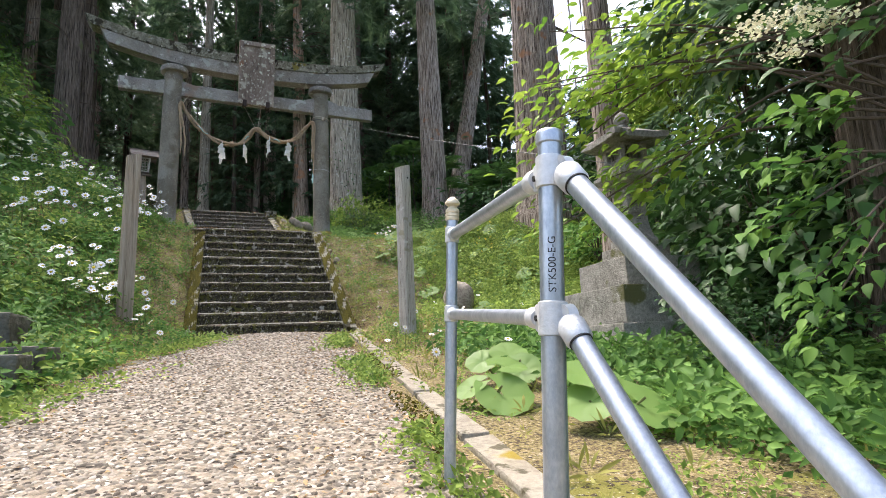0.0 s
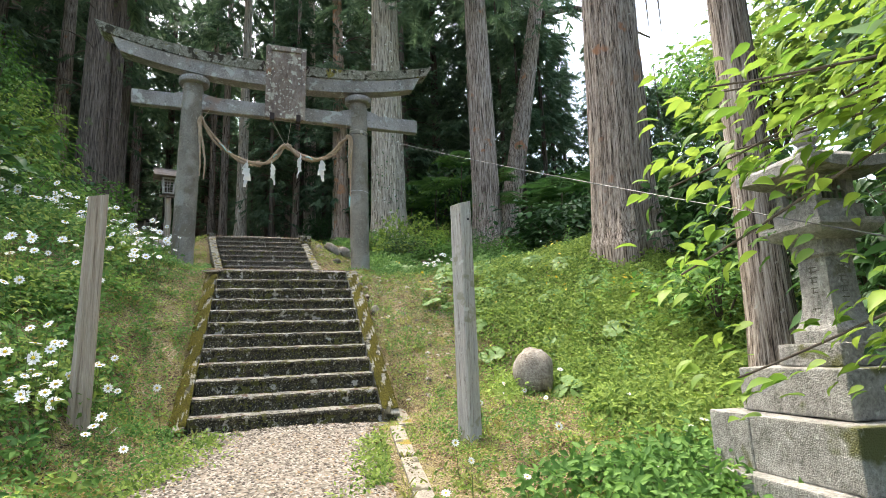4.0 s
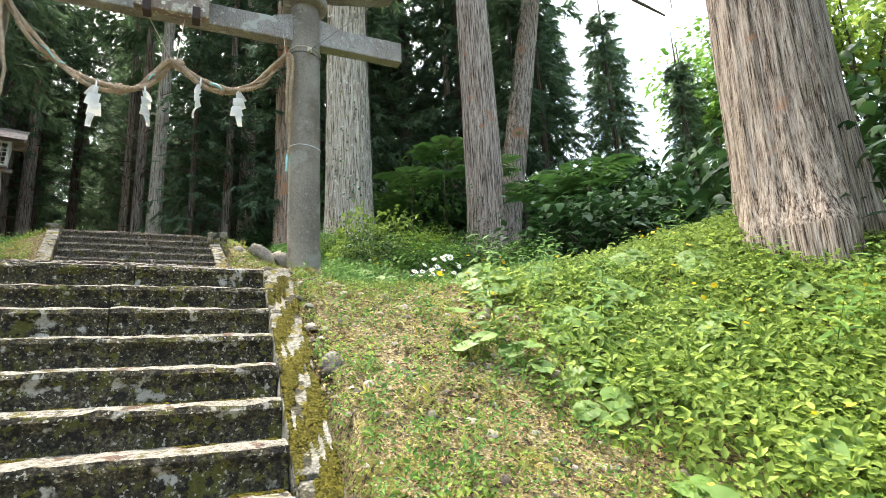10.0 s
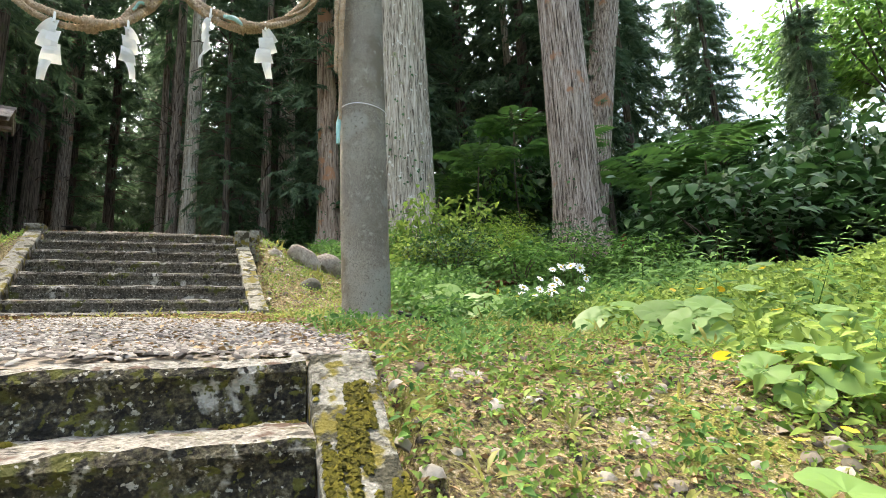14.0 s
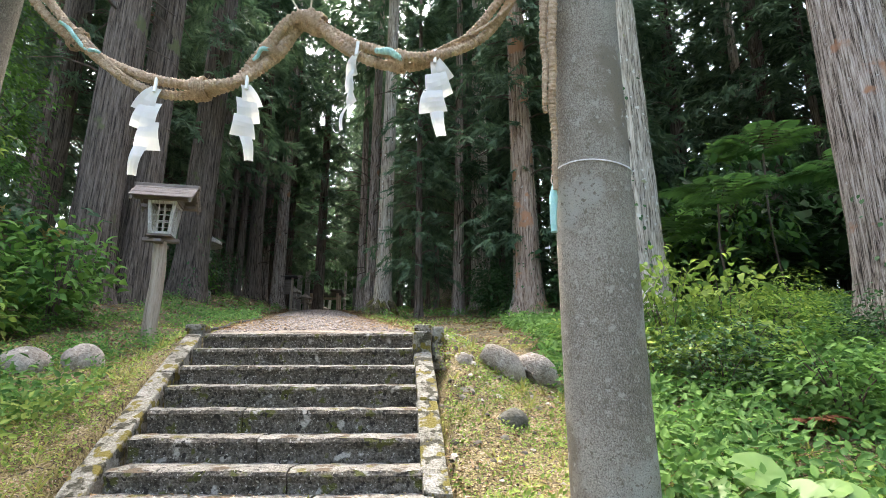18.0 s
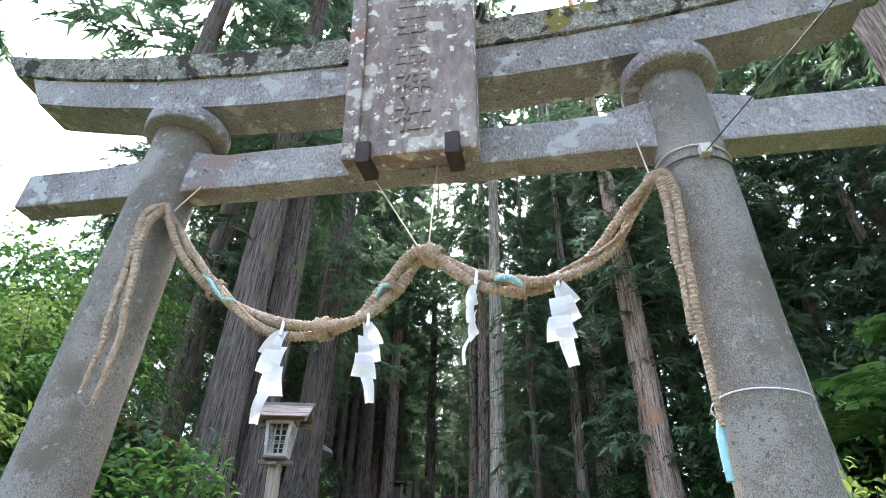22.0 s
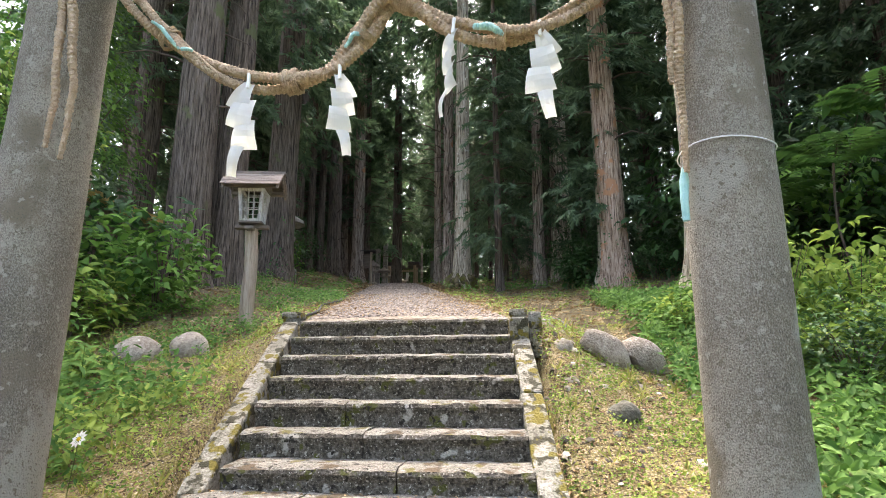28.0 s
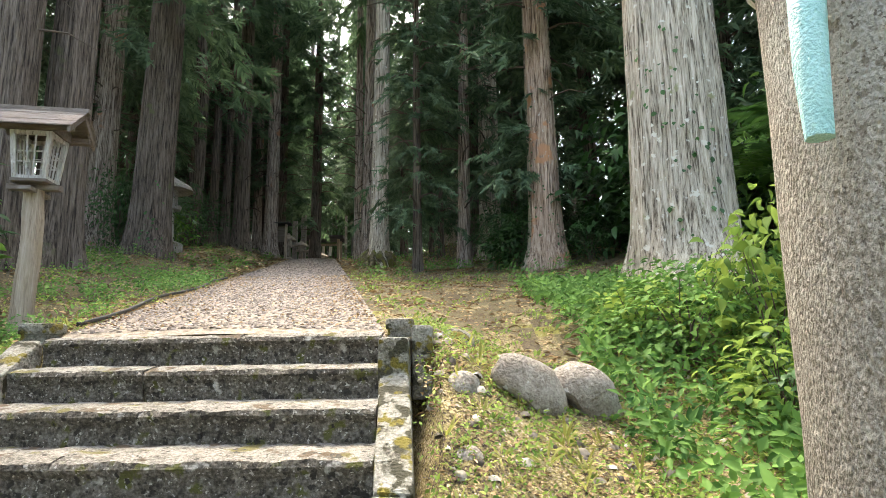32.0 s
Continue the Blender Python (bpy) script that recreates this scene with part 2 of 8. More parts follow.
M_BARKP = shade("pale_cedar_bark", [(0.41, (0.075, 0.06, 0.043)), (0.47, (0.29, 0.25, 0.19)), (0.59, (0.54, 0.485, 0.39))], 3.8, 0.95, 1.0, 7, stretch=(7, 7, 0.42), fine=0.4, fine_scale=3, moss=[((0.58, 0.56, 0.48), 9, 0.62), ((0.24, 0.24, 0.13), 5, 0.66)])
M_BARKR = shade("reddish_cedar_bark", [(0.41, (0.026, 0.019, 0.014)), (0.465, (0.165, 0.126, 0.098)), (0.53, (0.32, 0.262, 0.215)), (0.62, (0.48, 0.42, 0.36))], 3.8, 0.95, 1.0, 7, stretch=(8, 8, 0.36), fine=0.45, fine_scale=3, moss=[((0.31, 0.155, 0.085), 1.5, 0.63), ((0.40, 0.365, 0.32), 13, 0.67)])
M_BARKO = shade("orange_peeling_bark", [(0.41, (0.07, 0.045, 0.03)), (0.47, (0.27, 0.185, 0.13)), (0.59, (0.50, 0.39, 0.30))], 3.8, 0.95, 1.0, 7, stretch=(8, 8, 0.36), fine=0.45, fine_scale=3, moss=[((0.42, 0.22, 0.12), 2.2, 0.58), ((0.46, 0.41, 0.35), 13, 0.66)])
M_ROOT = shade("mossy_root_bark", [(0.38, (0.03, 0.024, 0.014)), (0.48, (0.10, 0.085, 0.045)), (0.62, (0.20, 0.17, 0.10))], 9, 0.95, 1.0, 40, fine=0.5, moss=[((0.10, 0.10, 0.022), 4, 0.52)])
M_GRANITE = shade("lantern_granite", [(0.34, (0.10, 0.096, 0.082)), (0.48, (0.235, 0.225, 0.20)), (0.64, (0.38, 0.365, 0.33))], 6, 0.9, 0.8, 90, fine=0.55, moss=[((0.11, 0.11, 0.045), 2.6, 0.60), ((0.44, 0.43, 0.38), 14, 0.655)])
M_DARKSTONE = shade("dark_mossy_stone", [(0.3, (0.05, 0.048, 0.036)), (0.55, (0.12, 0.115, 0.09)), (0.8, (0.20, 0.19, 0.15))], 4, 0.95, 0.8, 40, moss=[((0.06, 0.075, 0.02), 3, 0.6)])
M_BOULDER = shade("pale_boulder", [(0.34, (0.11, 0.09, 0.068)), (0.48, (0.26, 0.225, 0.18)), (0.64, (0.41, 0.37, 0.31))], 6, 0.9, 1.0, 60, fine=0.5, spots=[((0.5, 0.48, 0.42), 9, 0.16)])
M_STEEL = shade("galvanised_pipe", [(0.3, (0.25, 0.285, 0.335)), (0.5, (0.37, 0.41, 0.46)), (0.7, (0.52, 0.555, 0.59))], 26, 0.38, 0.03, metal=0.75, fine=0.4, stretch=(1, 1, 0.5), spec=0.5)
M_FITTING = shade("cast_galvanised_fitting", [(0.3, (0.44, 0.46, 0.475)), (0.7, (0.62, 0.635, 0.65))], 40, 0.5, 0.12, 120, metal=0.45, spec=0.5)
M_BRASS = shade("aged_cream_finial", [(0.3, (0.50, 0.42, 0.27)), (0.7, (0.68, 0.62, 0.47))], 20, 0.42, 0.02, metal=0.3)
M_BLACK = shade("black_rubber", [(0.3, (0.012, 0.012, 0.012)), (0.7, (0.03, 0.03, 0.03))], 20, 0.6, 0.1)
M_ROPE = shade("straw_rope", [(0.3, (0.19, 0.13, 0.08)), (0.5, (0.42, 0.315, 0.21)), (0.68, (0.60, 0.49, 0.36))], 22, 0.95, 1.0, 90, fine=0.5)
M_TWINE = shade("pale_twine", [(0.3, (0.42, 0.37, 0.28)), (0.7, (0.62, 0.57, 0.47))], 30, 0.9, 0.3)
M_PAPER = shade("white_paper", [(0.3, (0.78, 0.77, 0.72)), (0.7, (0.86, 0.86, 0.83))], 5, 0.8, 0.1)
M_CLOTH = shade("turquoise_plastic_tape", [(0.3, (0.25, 0.50, 0.47)), (0.7, (0.42, 0.66, 0.63))], 25, 0.45, 0.5)
M_WHITE = shade("white_wrap", [(0.3, (0.62, 0.62, 0.62)), (0.7, (0.8, 0.8, 0.82))], 20, 0.5, 0.2)
M_WIRE = shade("grey_cable", [(0.3, (0.05, 0.05, 0.05)), (0.7, (0.11, 0.11, 0.11))], 20, 0.5, 0.1)
M_CONC = shade("old_concrete", [(0.3, (0.16, 0.14, 0.105)), (0.5, (0.28, 0.25, 0.195)), (0.75, (0.42, 0.385, 0.32))], 5, 0.95, 0.8, 60, fine=0.5, moss=[((0.24, 0.18, 0.025), 2.5, 0.59), ((0.09, 0.08, 0.05), 7, 0.58)])
M_ROOF = shade("dark_shrine_roof", [(0.3, (0.03, 0.028, 0.026)), (0.7, (0.075, 0.07, 0.065))], 6, 0.7, 0.3)
M_YELLOWWOOD = shade("new_yellow_board", [(0.3, (0.35, 0.21, 0.07)), (0.7, (0.50, 0.33, 0.13))], 5, 0.8, 0.2)
M_CEDAR = leaf("cedar_needles", (0.04, 0.082, 0.046), (0.155, 0.24, 0.12), 0.40, 0.6)
M_LEAF = leaf("understorey_leaves", (0.032, 0.10, 0.02), (0.19, 0.34, 0.068), 0.42, 0.62, 0.2)
M_LEAFD = leaf("dark_shrub_leaves", (0.02, 0.055, 0.018), (0.075, 0.165, 0.045), 0.32)
M_LEAFB = leaf("bright_tree_leaves", (0.08, 0.19, 0.025), (0.32, 0.43, 0.065), 0.5)
M_GROUNDCOVER = leaf("ground_cover_leaves", (0.05, 0.12, 0.018), (0.37, 0.48, 0.10), 0.5, 0.62, 0.2)
M_GRASS = leaf("grass_blades", (0.15, 0.17, 0.035), (0.40, 0.38, 0.10), 0.45)
M_BUTTERBUR = leaf("butterbur_leaves", (0.12, 0.23, 0.05), (0.26, 0.38, 0.11), 0.4)
M_FERN = leaf("fern_leaves", (0.05, 0.13, 0.022), (0.17, 0.33, 0.07), 0.45)
M_SAPLING = leaf("feathered_sapling_leaves", (0.03, 0.085, 0.02), (0.11, 0.22, 0.05), 0.4)
M_PETAL = leaf("white_petals", (0.72, 0.72, 0.68), (0.88, 0.88, 0.86), 0.3)
M_BLOSSOM = leaf("cream_blossom", (0.55, 0.55, 0.38), (0.75, 0.74, 0.58), 0.3)
M_YELLOW = leaf("yellow_flower", (0.55, 0.38, 0.02), (0.75, 0.58, 0.04), 0.3)
M_RED = leaf("dry_red_leaves", (0.10, 0.035, 0.015), (0.24, 0.085, 0.03), 0.3)
M_LITTER = leaf("dry_litter", (0.09, 0.042, 0.02), (0.50, 0.355, 0.185), 0.1, 0.85)
M_MOSSY = leaf("yellow_moss", (0.020, 0.020, 0.004), (0.105, 0.092, 0.011), 0.08, 0.95, 0.1)
M_STALK = shade("stalks", [(0.3, (0.06, 0.08, 0.02)), (0.7, (0.16, 0.17, 0.06))], 10, 0.8, 0.1)
M_TWIG = shade("twigs", [(0.3, (0.05, 0.038, 0.028)), (0.7, (0.13, 0.10, 0.075))], 10, 0.9, 0.3)

# ---- mesh helpers ----
rng = np.random.default_rng(7)


def part(name, bm, material, parent=None, label="", smooth=False):
    me = bpy.data.meshes.new(name)
    bm.normal_update()
    if smooth:
        for e in bm.edges:
            e.smooth = len(e.link_faces) != 2 or e.calc_face_angle(0) < 0.7
    bm.to_mesh(me)
    bm.free()
    for m in material if isinstance(material, (list, tuple)) else [material]:
        me.materials.append(m)
    if smooth:
        for p in me.polygons:
            p.use_smooth = True
    ob = new(name, me)
    ob.parent = parent
    if label:
        ob["label"] = label
    return ob


def empty(name, x, y, z, label, category, group="", rz=0.0, kind=""):
    ob = new(name)
    ob.empty_display_size = 0.1
    ob.matrix_basis = pose(x, y, z, 0, 0, rz)
    return tagged(ob, label, category, group, kind)


def box(bm, x0, x1, y0, y1, z0, z1, bevel=0.01, m=None, mat=0):
    made = bmesh.ops.create_cube(bm, size=1)["verts"]
    bmesh.ops.scale(bm, vec=(x1 - x0, y1 - y0, z1 - z0), verts=made)
    bmesh.ops.translate(bm, vec=((x0 + x1) / 2, (y0 + y1) / 2, (z0 + z1) / 2), verts=made)
    if m:
        bmesh.ops.transform(bm, matrix=m, verts=made)
    faces = list({f for v in made for f in v.link_faces})
    for f in faces:
        f.material_index = mat
    if bevel:
        edges = list({e for v in made for e in v.link_edges})
        bmesh.ops.bevel(bm, geom=edges, offset=bevel, segments=2, affect="EDGES", profile=0.6)
    return bm


def tube(bm, points, radii, seg=10, cap=True, twist=0.0):
    """A round tube through points; radii: one, or one a point."""
    pts = [Vector(p) for p in points]
    if not isinstance(radii, (list, tuple)):
        radii = [radii] * len(pts)
    rings, up = [], Vector((0.13, 0.31, 0.94))
    for i, p in enumerate(pts):
        d = (pts[min(i + 1, len(pts) - 1)] - pts[max(i - 1, 0)]).normalized()
        a = d.cross(up)
        if a.length < 0.1:
            a = d.cross(Vector((1, 0, 0)))
        a.normalize()
        up = a.cross(d)
        b = d.cross(a)
        rings.append([bm.verts.new(p + radii[i] * (math.cos(2 * math.pi * k / seg + twist * i) * a + math.sin(2 * math.pi * k / seg + twist * i) * b)) for k in range(seg)])
    for r, q in zip(rings, rings[1:]):
        for k in range(seg):
            bm.faces.new((r[k], r[(k + 1) % seg], q[(k + 1) % seg], q[k]))
    if cap:
        bm.faces.new(rings[0][::-1]), bm.faces.new(rings[-1])
    return bm


def lathe(bm, profile, seg=16, centre=(0, 0), m=None):
    """A turned shape from (radius, height) pairs."""
    rings = []
    for r, z in profile:
        rings.append([bm.verts.new((centre[0] + r * math.cos(2 * math.pi * k / seg), centre[1] + r * math.sin(2 * math.pi * k / seg), z)) for k in range(seg)])
    for r, q in zip(rings, rings[1:]):
        for k in range(seg):
            bm.faces.new((r[k], r[(k + 1) % seg], q[(k + 1) % seg], q[k]))
    bm.faces.new(rings[0][::-1]), bm.faces.new(rings[-1])
    if m:
        bmesh.ops.transform(bm, matrix=m, verts=[v for r in rings for v in r])
    return bm


def smooth_curve(points, n):
    """Catmull-Rom points through the given ones."""
    p = [Vector(q) for q in points]
    p = [2 * p[0] - p[1]] + p + [2 * p[-1] - p[-2]]
    out = []
    for i in range(1, len(p) - 2):
        for k in range(n):
            t = k / n
            out.append(0.5 * (2 * p[i] + (p[i + 1] - p[i - 1]) * t + (2 * p[i - 1] - 5 * p[i] + 4 * p[i + 1] - p[i + 2]) * t * t + (3 * p[i] - p[i - 1] - 3 * p[i + 1] + p[i + 2]) * t ** 3))
    return out + [p[-2]]


def roughen(bm, amount, scale, seed=0.0):
    for v in bm.verts:
        v.co += amount * Vector(noise.noise_vector(v.co * scale + Vector((seed, seed * 1.7, -seed))))


def mesh_object(name, verts, faces, material, label="", category="", kind="stuff", smooth=False, parent=None):
    """One object from arrays: verts (n, 3), faces as (count, corners) index array or a list of them."""
    me = bpy.data.meshes.new(name)
    groups = faces if isinstance(faces, list) else [faces]
    loops = np.concatenate([g.reshape(-1) for g in groups]).astype(np.int32)
    totals = np.concatenate([np.full(len(g), g.shape[1], np.int32) for g in groups])
    starts = np.concatenate([[0], np.cumsum(totals)[:-1]]).astype(np.int32)
    me.vertices.add(len(verts)), me.loops.add(len(loops)), me.polygons.add(len(totals))
    me.vertices.foreach_set("co", np.asarray(verts, np.float32).reshape(-1))
    me.loops.foreach_set("vertex_index", loops)
    me.polygons.foreach_set("loop_start", starts)
    me.update(calc_edges=True)
    me.validate()
    if smooth:
        me.polygons.foreach_set("use_smooth", np.ones(len(totals), bool))
    for m in material if isinstance(material, (list, tuple)) else [material]:
        me.materials.append(m)
    ob = new(name, me)
    ob.parent = parent
    return tagged(ob, label, category, "", kind)


def turns(rx, ry, rz):
    """Rotation matrices (n, 3, 3) from angle arrays, x first, then y, then z."""
    cx, sx, cy, sy, cz, sz = np.cos(rx), np.sin(rx), np.cos(ry), np.sin(ry), np.cos(rz), np.sin(rz)
    return np.stack([np.stack([cz * cy, cz * sy * sx - sz * cx, cz * sy * cx + sz * sx], -1),
                     np.stack([sz * cy, sz * sy * sx + cz * cx, sz * sy * cx - cz * sx], -1),
                     np.stack([-sy, cy * sx, cy * cx], -1)], -2)


def spread(template, places, rot, size):
    """Copies of a template (verts, faces) laid at places: joined arrays."""
    tv, tf = template
    size = np.asarray(size)
    size = size[:, None] if size.ndim == 1 else size
    v = np.einsum("nij,nkj->nki", rot, tv[None] * size[:, None, :]) + places[:, None, :]
    f = tf[None] + (np.arange(len(places)) * len(tv))[:, None, None]
    return v.reshape(-1, 3), f.reshape(-1, tf.shape[1])


def joined(pairs):
    vs, fs, k = [], [], 0
    for v, f in pairs:
        vs.append(v), fs.append(f + k)
        k += len(v)
    return np.concatenate(vs), np.concatenate(fs)


def leaf_template(width=0.5, fold=0.12, tip=0.25):
    """A pointed leaf of unit length along +y, folded along its rib and drooping at its tip: four quads."""
    v = np.array([(0, 0, 0), (0, 0.45, 0.03), (0, 1.0, -tip), (-width / 2, 0.32, fold), (-width * 0.42, 0.66, fold * 0.6 - tip * 0.3), (width / 2, 0.32, fold), (width * 0.42, 0.66, fold * 0.6 - tip * 0.3)], float)
    f = np.array([(0, 1, 3, 3), (1, 4, 3, 3), (1, 2, 4, 4), (0, 5, 1, 1), (1, 5, 6, 6), (1, 6, 2, 2)])[:, :3]
    return v, f


LEAF = leaf_template()
SMALL = (np.array([(0, 0, 0), (-0.27, 0.45, 0.09), (0, 1.0, -0.12), (0.27, 0.45, 0.09)], float), np.array([(0, 3, 2), (0, 2, 1)]))
OVAL = (np.array([(0, 0, 0), (-0.33, 0.30, 0.06), (-0.36, 0.62, 0.05), (0, 1.0, -0.10), (0.36, 0.62, 0.05), (0.33, 0.30, 0.06)], float), np.array([(0, 5, 4), (0, 4, 3), (0, 3, 2), (0, 2, 1)]))
NARROW = leaf_template(0.2, 0.03, 0.3)
POINTED = (np.array([(0, 0, 0), (-0.24, 0.26, 0.08), (-0.19, 0.6, 0.04), (0, 1.0, -0.16), (0.19, 0.6, 0.04), (0.24, 0.26, 0.08)], float), np.array([(0, 5, 4), (0, 4, 3), (0, 3, 2), (0, 2, 1)]))
FULL = (np.array([(0, 0, 0), (0, 0.3, 0.02), (0, 0.66, -0.03), (0, 1.0, -0.2), (-0.17, 0.1, 0.06), (-0.27, 0.32, 0.10), (-0.22, 0.62, 0.05), (-0.09, 0.86, -0.08), (0.17, 0.1, 0.06), (0.27, 0.32, 0.10), (0.22, 0.62, 0.05), (0.09, 0.86, -0.08)], float),
        np.array([(0, 1, 4), (1, 5, 4), (1, 2, 5), (2, 6, 5), (2, 7, 6), (2, 3, 7), (0, 8, 1), (1, 8, 9), (1, 9, 2), (2, 9, 10), (2, 10, 11), (2, 11, 3)]))
ROUND = (np.array([(0, 0, 0)] + [(0.5 * math.cos(a) * (1 if k else 1), 0.5 * math.sin(a) + 0.12, 0.07 + 0.03 * (k % 2)) for k, a in enumerate(np.linspace(-1.2, 4.34, 10))], float),
         np.array([(0, k, k + 1) for k in range(1, 10)]))


def plant_template(leaves, length, spread_out, height, shape=LEAF, seed=0, rosette=False):
    r = np.random.default_rng(seed)
    n = leaves
    az = np.arange(n) * 2.4 + r.uniform(0, 0.6, n)
    hgt = np.linspace(0.25, 1, n) * height if not rosette else np.full(n, 0.02)
    rad = r.uniform(0.05, 1, n) * spread_out * 0.35
    places = np.stack([rad * np.cos(az), rad * np.sin(az), hgt], -1)
    rot = turns(r.uniform(-0.6, 0.7, n), r.uniform(-0.55, 0.55, n), az - math.pi / 2)
    return spread(shape, places, rot, length * r.uniform(0.7, 1.2, n))


# ---- the lie of the land ----


def knots(v, pairs):
    return np.interp(v, [p[0] for p in pairs], [p[1] for p in pairs])


def ease(t):
    t = np.clip(t, 0, 1)
    return t * t * (3 - 2 * t)


AXIS = [(-400, -30), (-60, -16), (-14, -6.3), (-7.35, -1.45), (-6.95, -0.86), (-0.3, -0.04), (0.1, 0.02), (2.8, 1.97), (3.0, 2.1), (6.5, 2.58), (6.7, 2.62), (8.45, 3.72), (8.7, 3.82), (30, 7.5), (45, 8.5), (400, 60)]
RIGHT = [(-400, -30), (-60, -16), (-14, -5.2), (-8.5, -1.3), (-6.9, -0.86), (-3.5, -0.36), (-1.4, 0.04), (0.3, 0.32), (2.9, 1.95), (3.3, 2.08), (6.2, 2.5), (7.5, 2.94), (8.8, 3.38), (11, 4.08), (30, 7.5), (45, 8.5), (400, 60)]
LEFT = [(-400, -30), (-60, -16), (-14, -6.3), (-7.35, -1.45), (-6.95, -0.86), (-3.0, -0.26), (-0.7, 0.20), (0.2, 0.36), (2.8, 1.97), (3.0, 2.1), (6.3, 2.55), (7.5, 2.95), (8.8, 3.40), (11, 4.1), (30, 7.5), (45, 8.5), (400, 60)]
LIFT_R = [(-14, 0.0), (-8, 0.1), (-5.5, 0.25), (-2.8, 0.65), (0, 1.05), (1.5, 0.98), (3.3, 0.82), (5.5, 0.38), (8, 0.1), (12, 0.3), (40, 1.0)]
LIFT_L = [(-14, 0.0), (-7, 0.2), (-3, 0.6), (0, 1.0), (3, 0.85), (6, 0.35), (9, 0.15), (14, 0.5), (40, 0.8)]
WIDTH = 1.02


def path_left(y):
    return np.where(y < 0, -0.95 + 0.296 * np.maximum(y, -9), -1.15)


def path_right(y):
    return np.where(y < 0, 0.80 + 0.165 * np.maximum(y, -9), 0.95)


def along(x, y):
    """Distance to the right of the way, which bends off above the upper steps."""
    return x - np.where(y > 8.6, upper_mid(y) + 0.22, 0.0)


def ground(x, y):
    x, y = np.asarray(x, float), np.asarray(y, float)
    x = along(x, y)
    side = ease((x - 0.95) / 1.1)
    other = ease((np.minimum(-1.2, path_left(y) - 0.12) - x) / 1.0)
    z = knots(y, AXIS) * (1 - side - other) + knots(y, RIGHT) * side + knots(y, LEFT) * other
    z = z + ease((x - 3.0 - 0.5 * ease(y / 2.5)) / 3.3) * knots(y, LIFT_R) + ease((np.minimum(-1.2, path_left(y) - 0.12) - x) / 2.6) * knots(y, LIFT_L)
    return z


def bumps(x, y):
    return 0.05 * np.sin(1.7 * x + 0.6 * np.sin(1.3 * y)) * np.sin(1.45 * y + 0.8) + 0.03 * np.sin(4.1 * x - 1.3 * y) * np.sin(3.3 * y + 2.0 * x)


def on_way(x, y, margin=0.0):
    """Whether a place lies on the gravel, the landing or the flights."""
    lower = (y < 0.0) & (x > path_left(y) - margin) & (x < path_right(y) + margin)
    flight = (y >= 0.0) & (y < 6.6) & (x > -1.14 - margin) & (x < 1.13 + margin)
    flight |= (y >= 6.4) & (y < 8.9) & (x > -1.28 - 0.08 * (y - 6.4) - margin) & (x < 1.06 - 0.05 * (y - 6.4) + margin)
    flight &= ~((y > 3.3) & (y < 6.4) & (x > landing_right(y) + margin * 0.3))
    flight &= ~((y > 5.95) & (y < 6.3))
    upper = (y >= 8.9) & (np.abs(x - upper_mid(y)) < 1.0 + margin)
    return lower | flight | upper


def landing_right(y):
    return 0.80 + 0.67 * ease((5.9 - np.asarray(y, float)) / 1.4) - 0.3 * ease((3.9 - np.asarray(y, float)) / 0.9)


def upper_mid(y):
    return -0.22 - 0.21 * (np.asarray(y) - 8.6)


def rest(x, y):
    """Height of the ground sheet at a place."""
    x, y = np.asarray(x, float), np.asarray(y, float)
    u = along(x, y)
    soft = np.clip(np.maximum(np.maximum(u - 1.2, np.minimum(-1.2, path_left(y) - 0.1) - u), 0) * 1.5, 0, 1)
    z = ground(x, y) + bumps(x, y) * soft
    under = ((y > -0.02) & (y < 2.86) & (np.abs(x) < 1.16)) | ((y > 6.62) & (y < 8.55) & (x > -1.30) & (x < 0.98))
    return np.where(under, z - 0.45, z)


xs = np.concatenate([np.linspace(-400, -40, 8), np.linspace(-34, -9, 20), np.arange(-8, 9.01, 0.16), np.linspace(10, 34, 20), np.linspace(40, 400, 8)])
ys = np.concatenate([np.linspace(-400, -30, 8), np.linspace(-24, -10, 12), np.arange(-9, 16.01, 0.16), np.linspace(17, 50, 40), np.linspace(60, 600, 9)])
gx, gy = np.meshgrid(xs, ys, indexing="ij")
gz = rest(gx, gy)
idx = np.arange(gx.size).reshape(gx.shape)
quads = np.stack([idx[:-1, :-1], idx[1:, :-1], idx[1:, 1:], idx[:-1, 1:]], -1).reshape(-1, 4)
ground_ob = mesh_object("ground", np.stack([gx, gy, gz], -1).reshape(-1, 3), quads, [M_GROUND, M_FOREST], "mossy soil bank with leaf litter under the trees", "ground", "structure", True)
cx, cy = gx[:-1, :-1].reshape(-1), gy[:-1, :-1].reshape(-1)
forest = (cy > 9.2 + 0.5 * np.sin(cx * 1.3) + 0.5 * np.sin(cx * 5.1)) & (rng.uniform(0, 1, len(cx)) < 0.85) | (cx > 7.5) | (cx < -7)
ground_ob.data.polygons.foreach_set("material_index", forest.astype(np.int32))

# ---- gravel ----


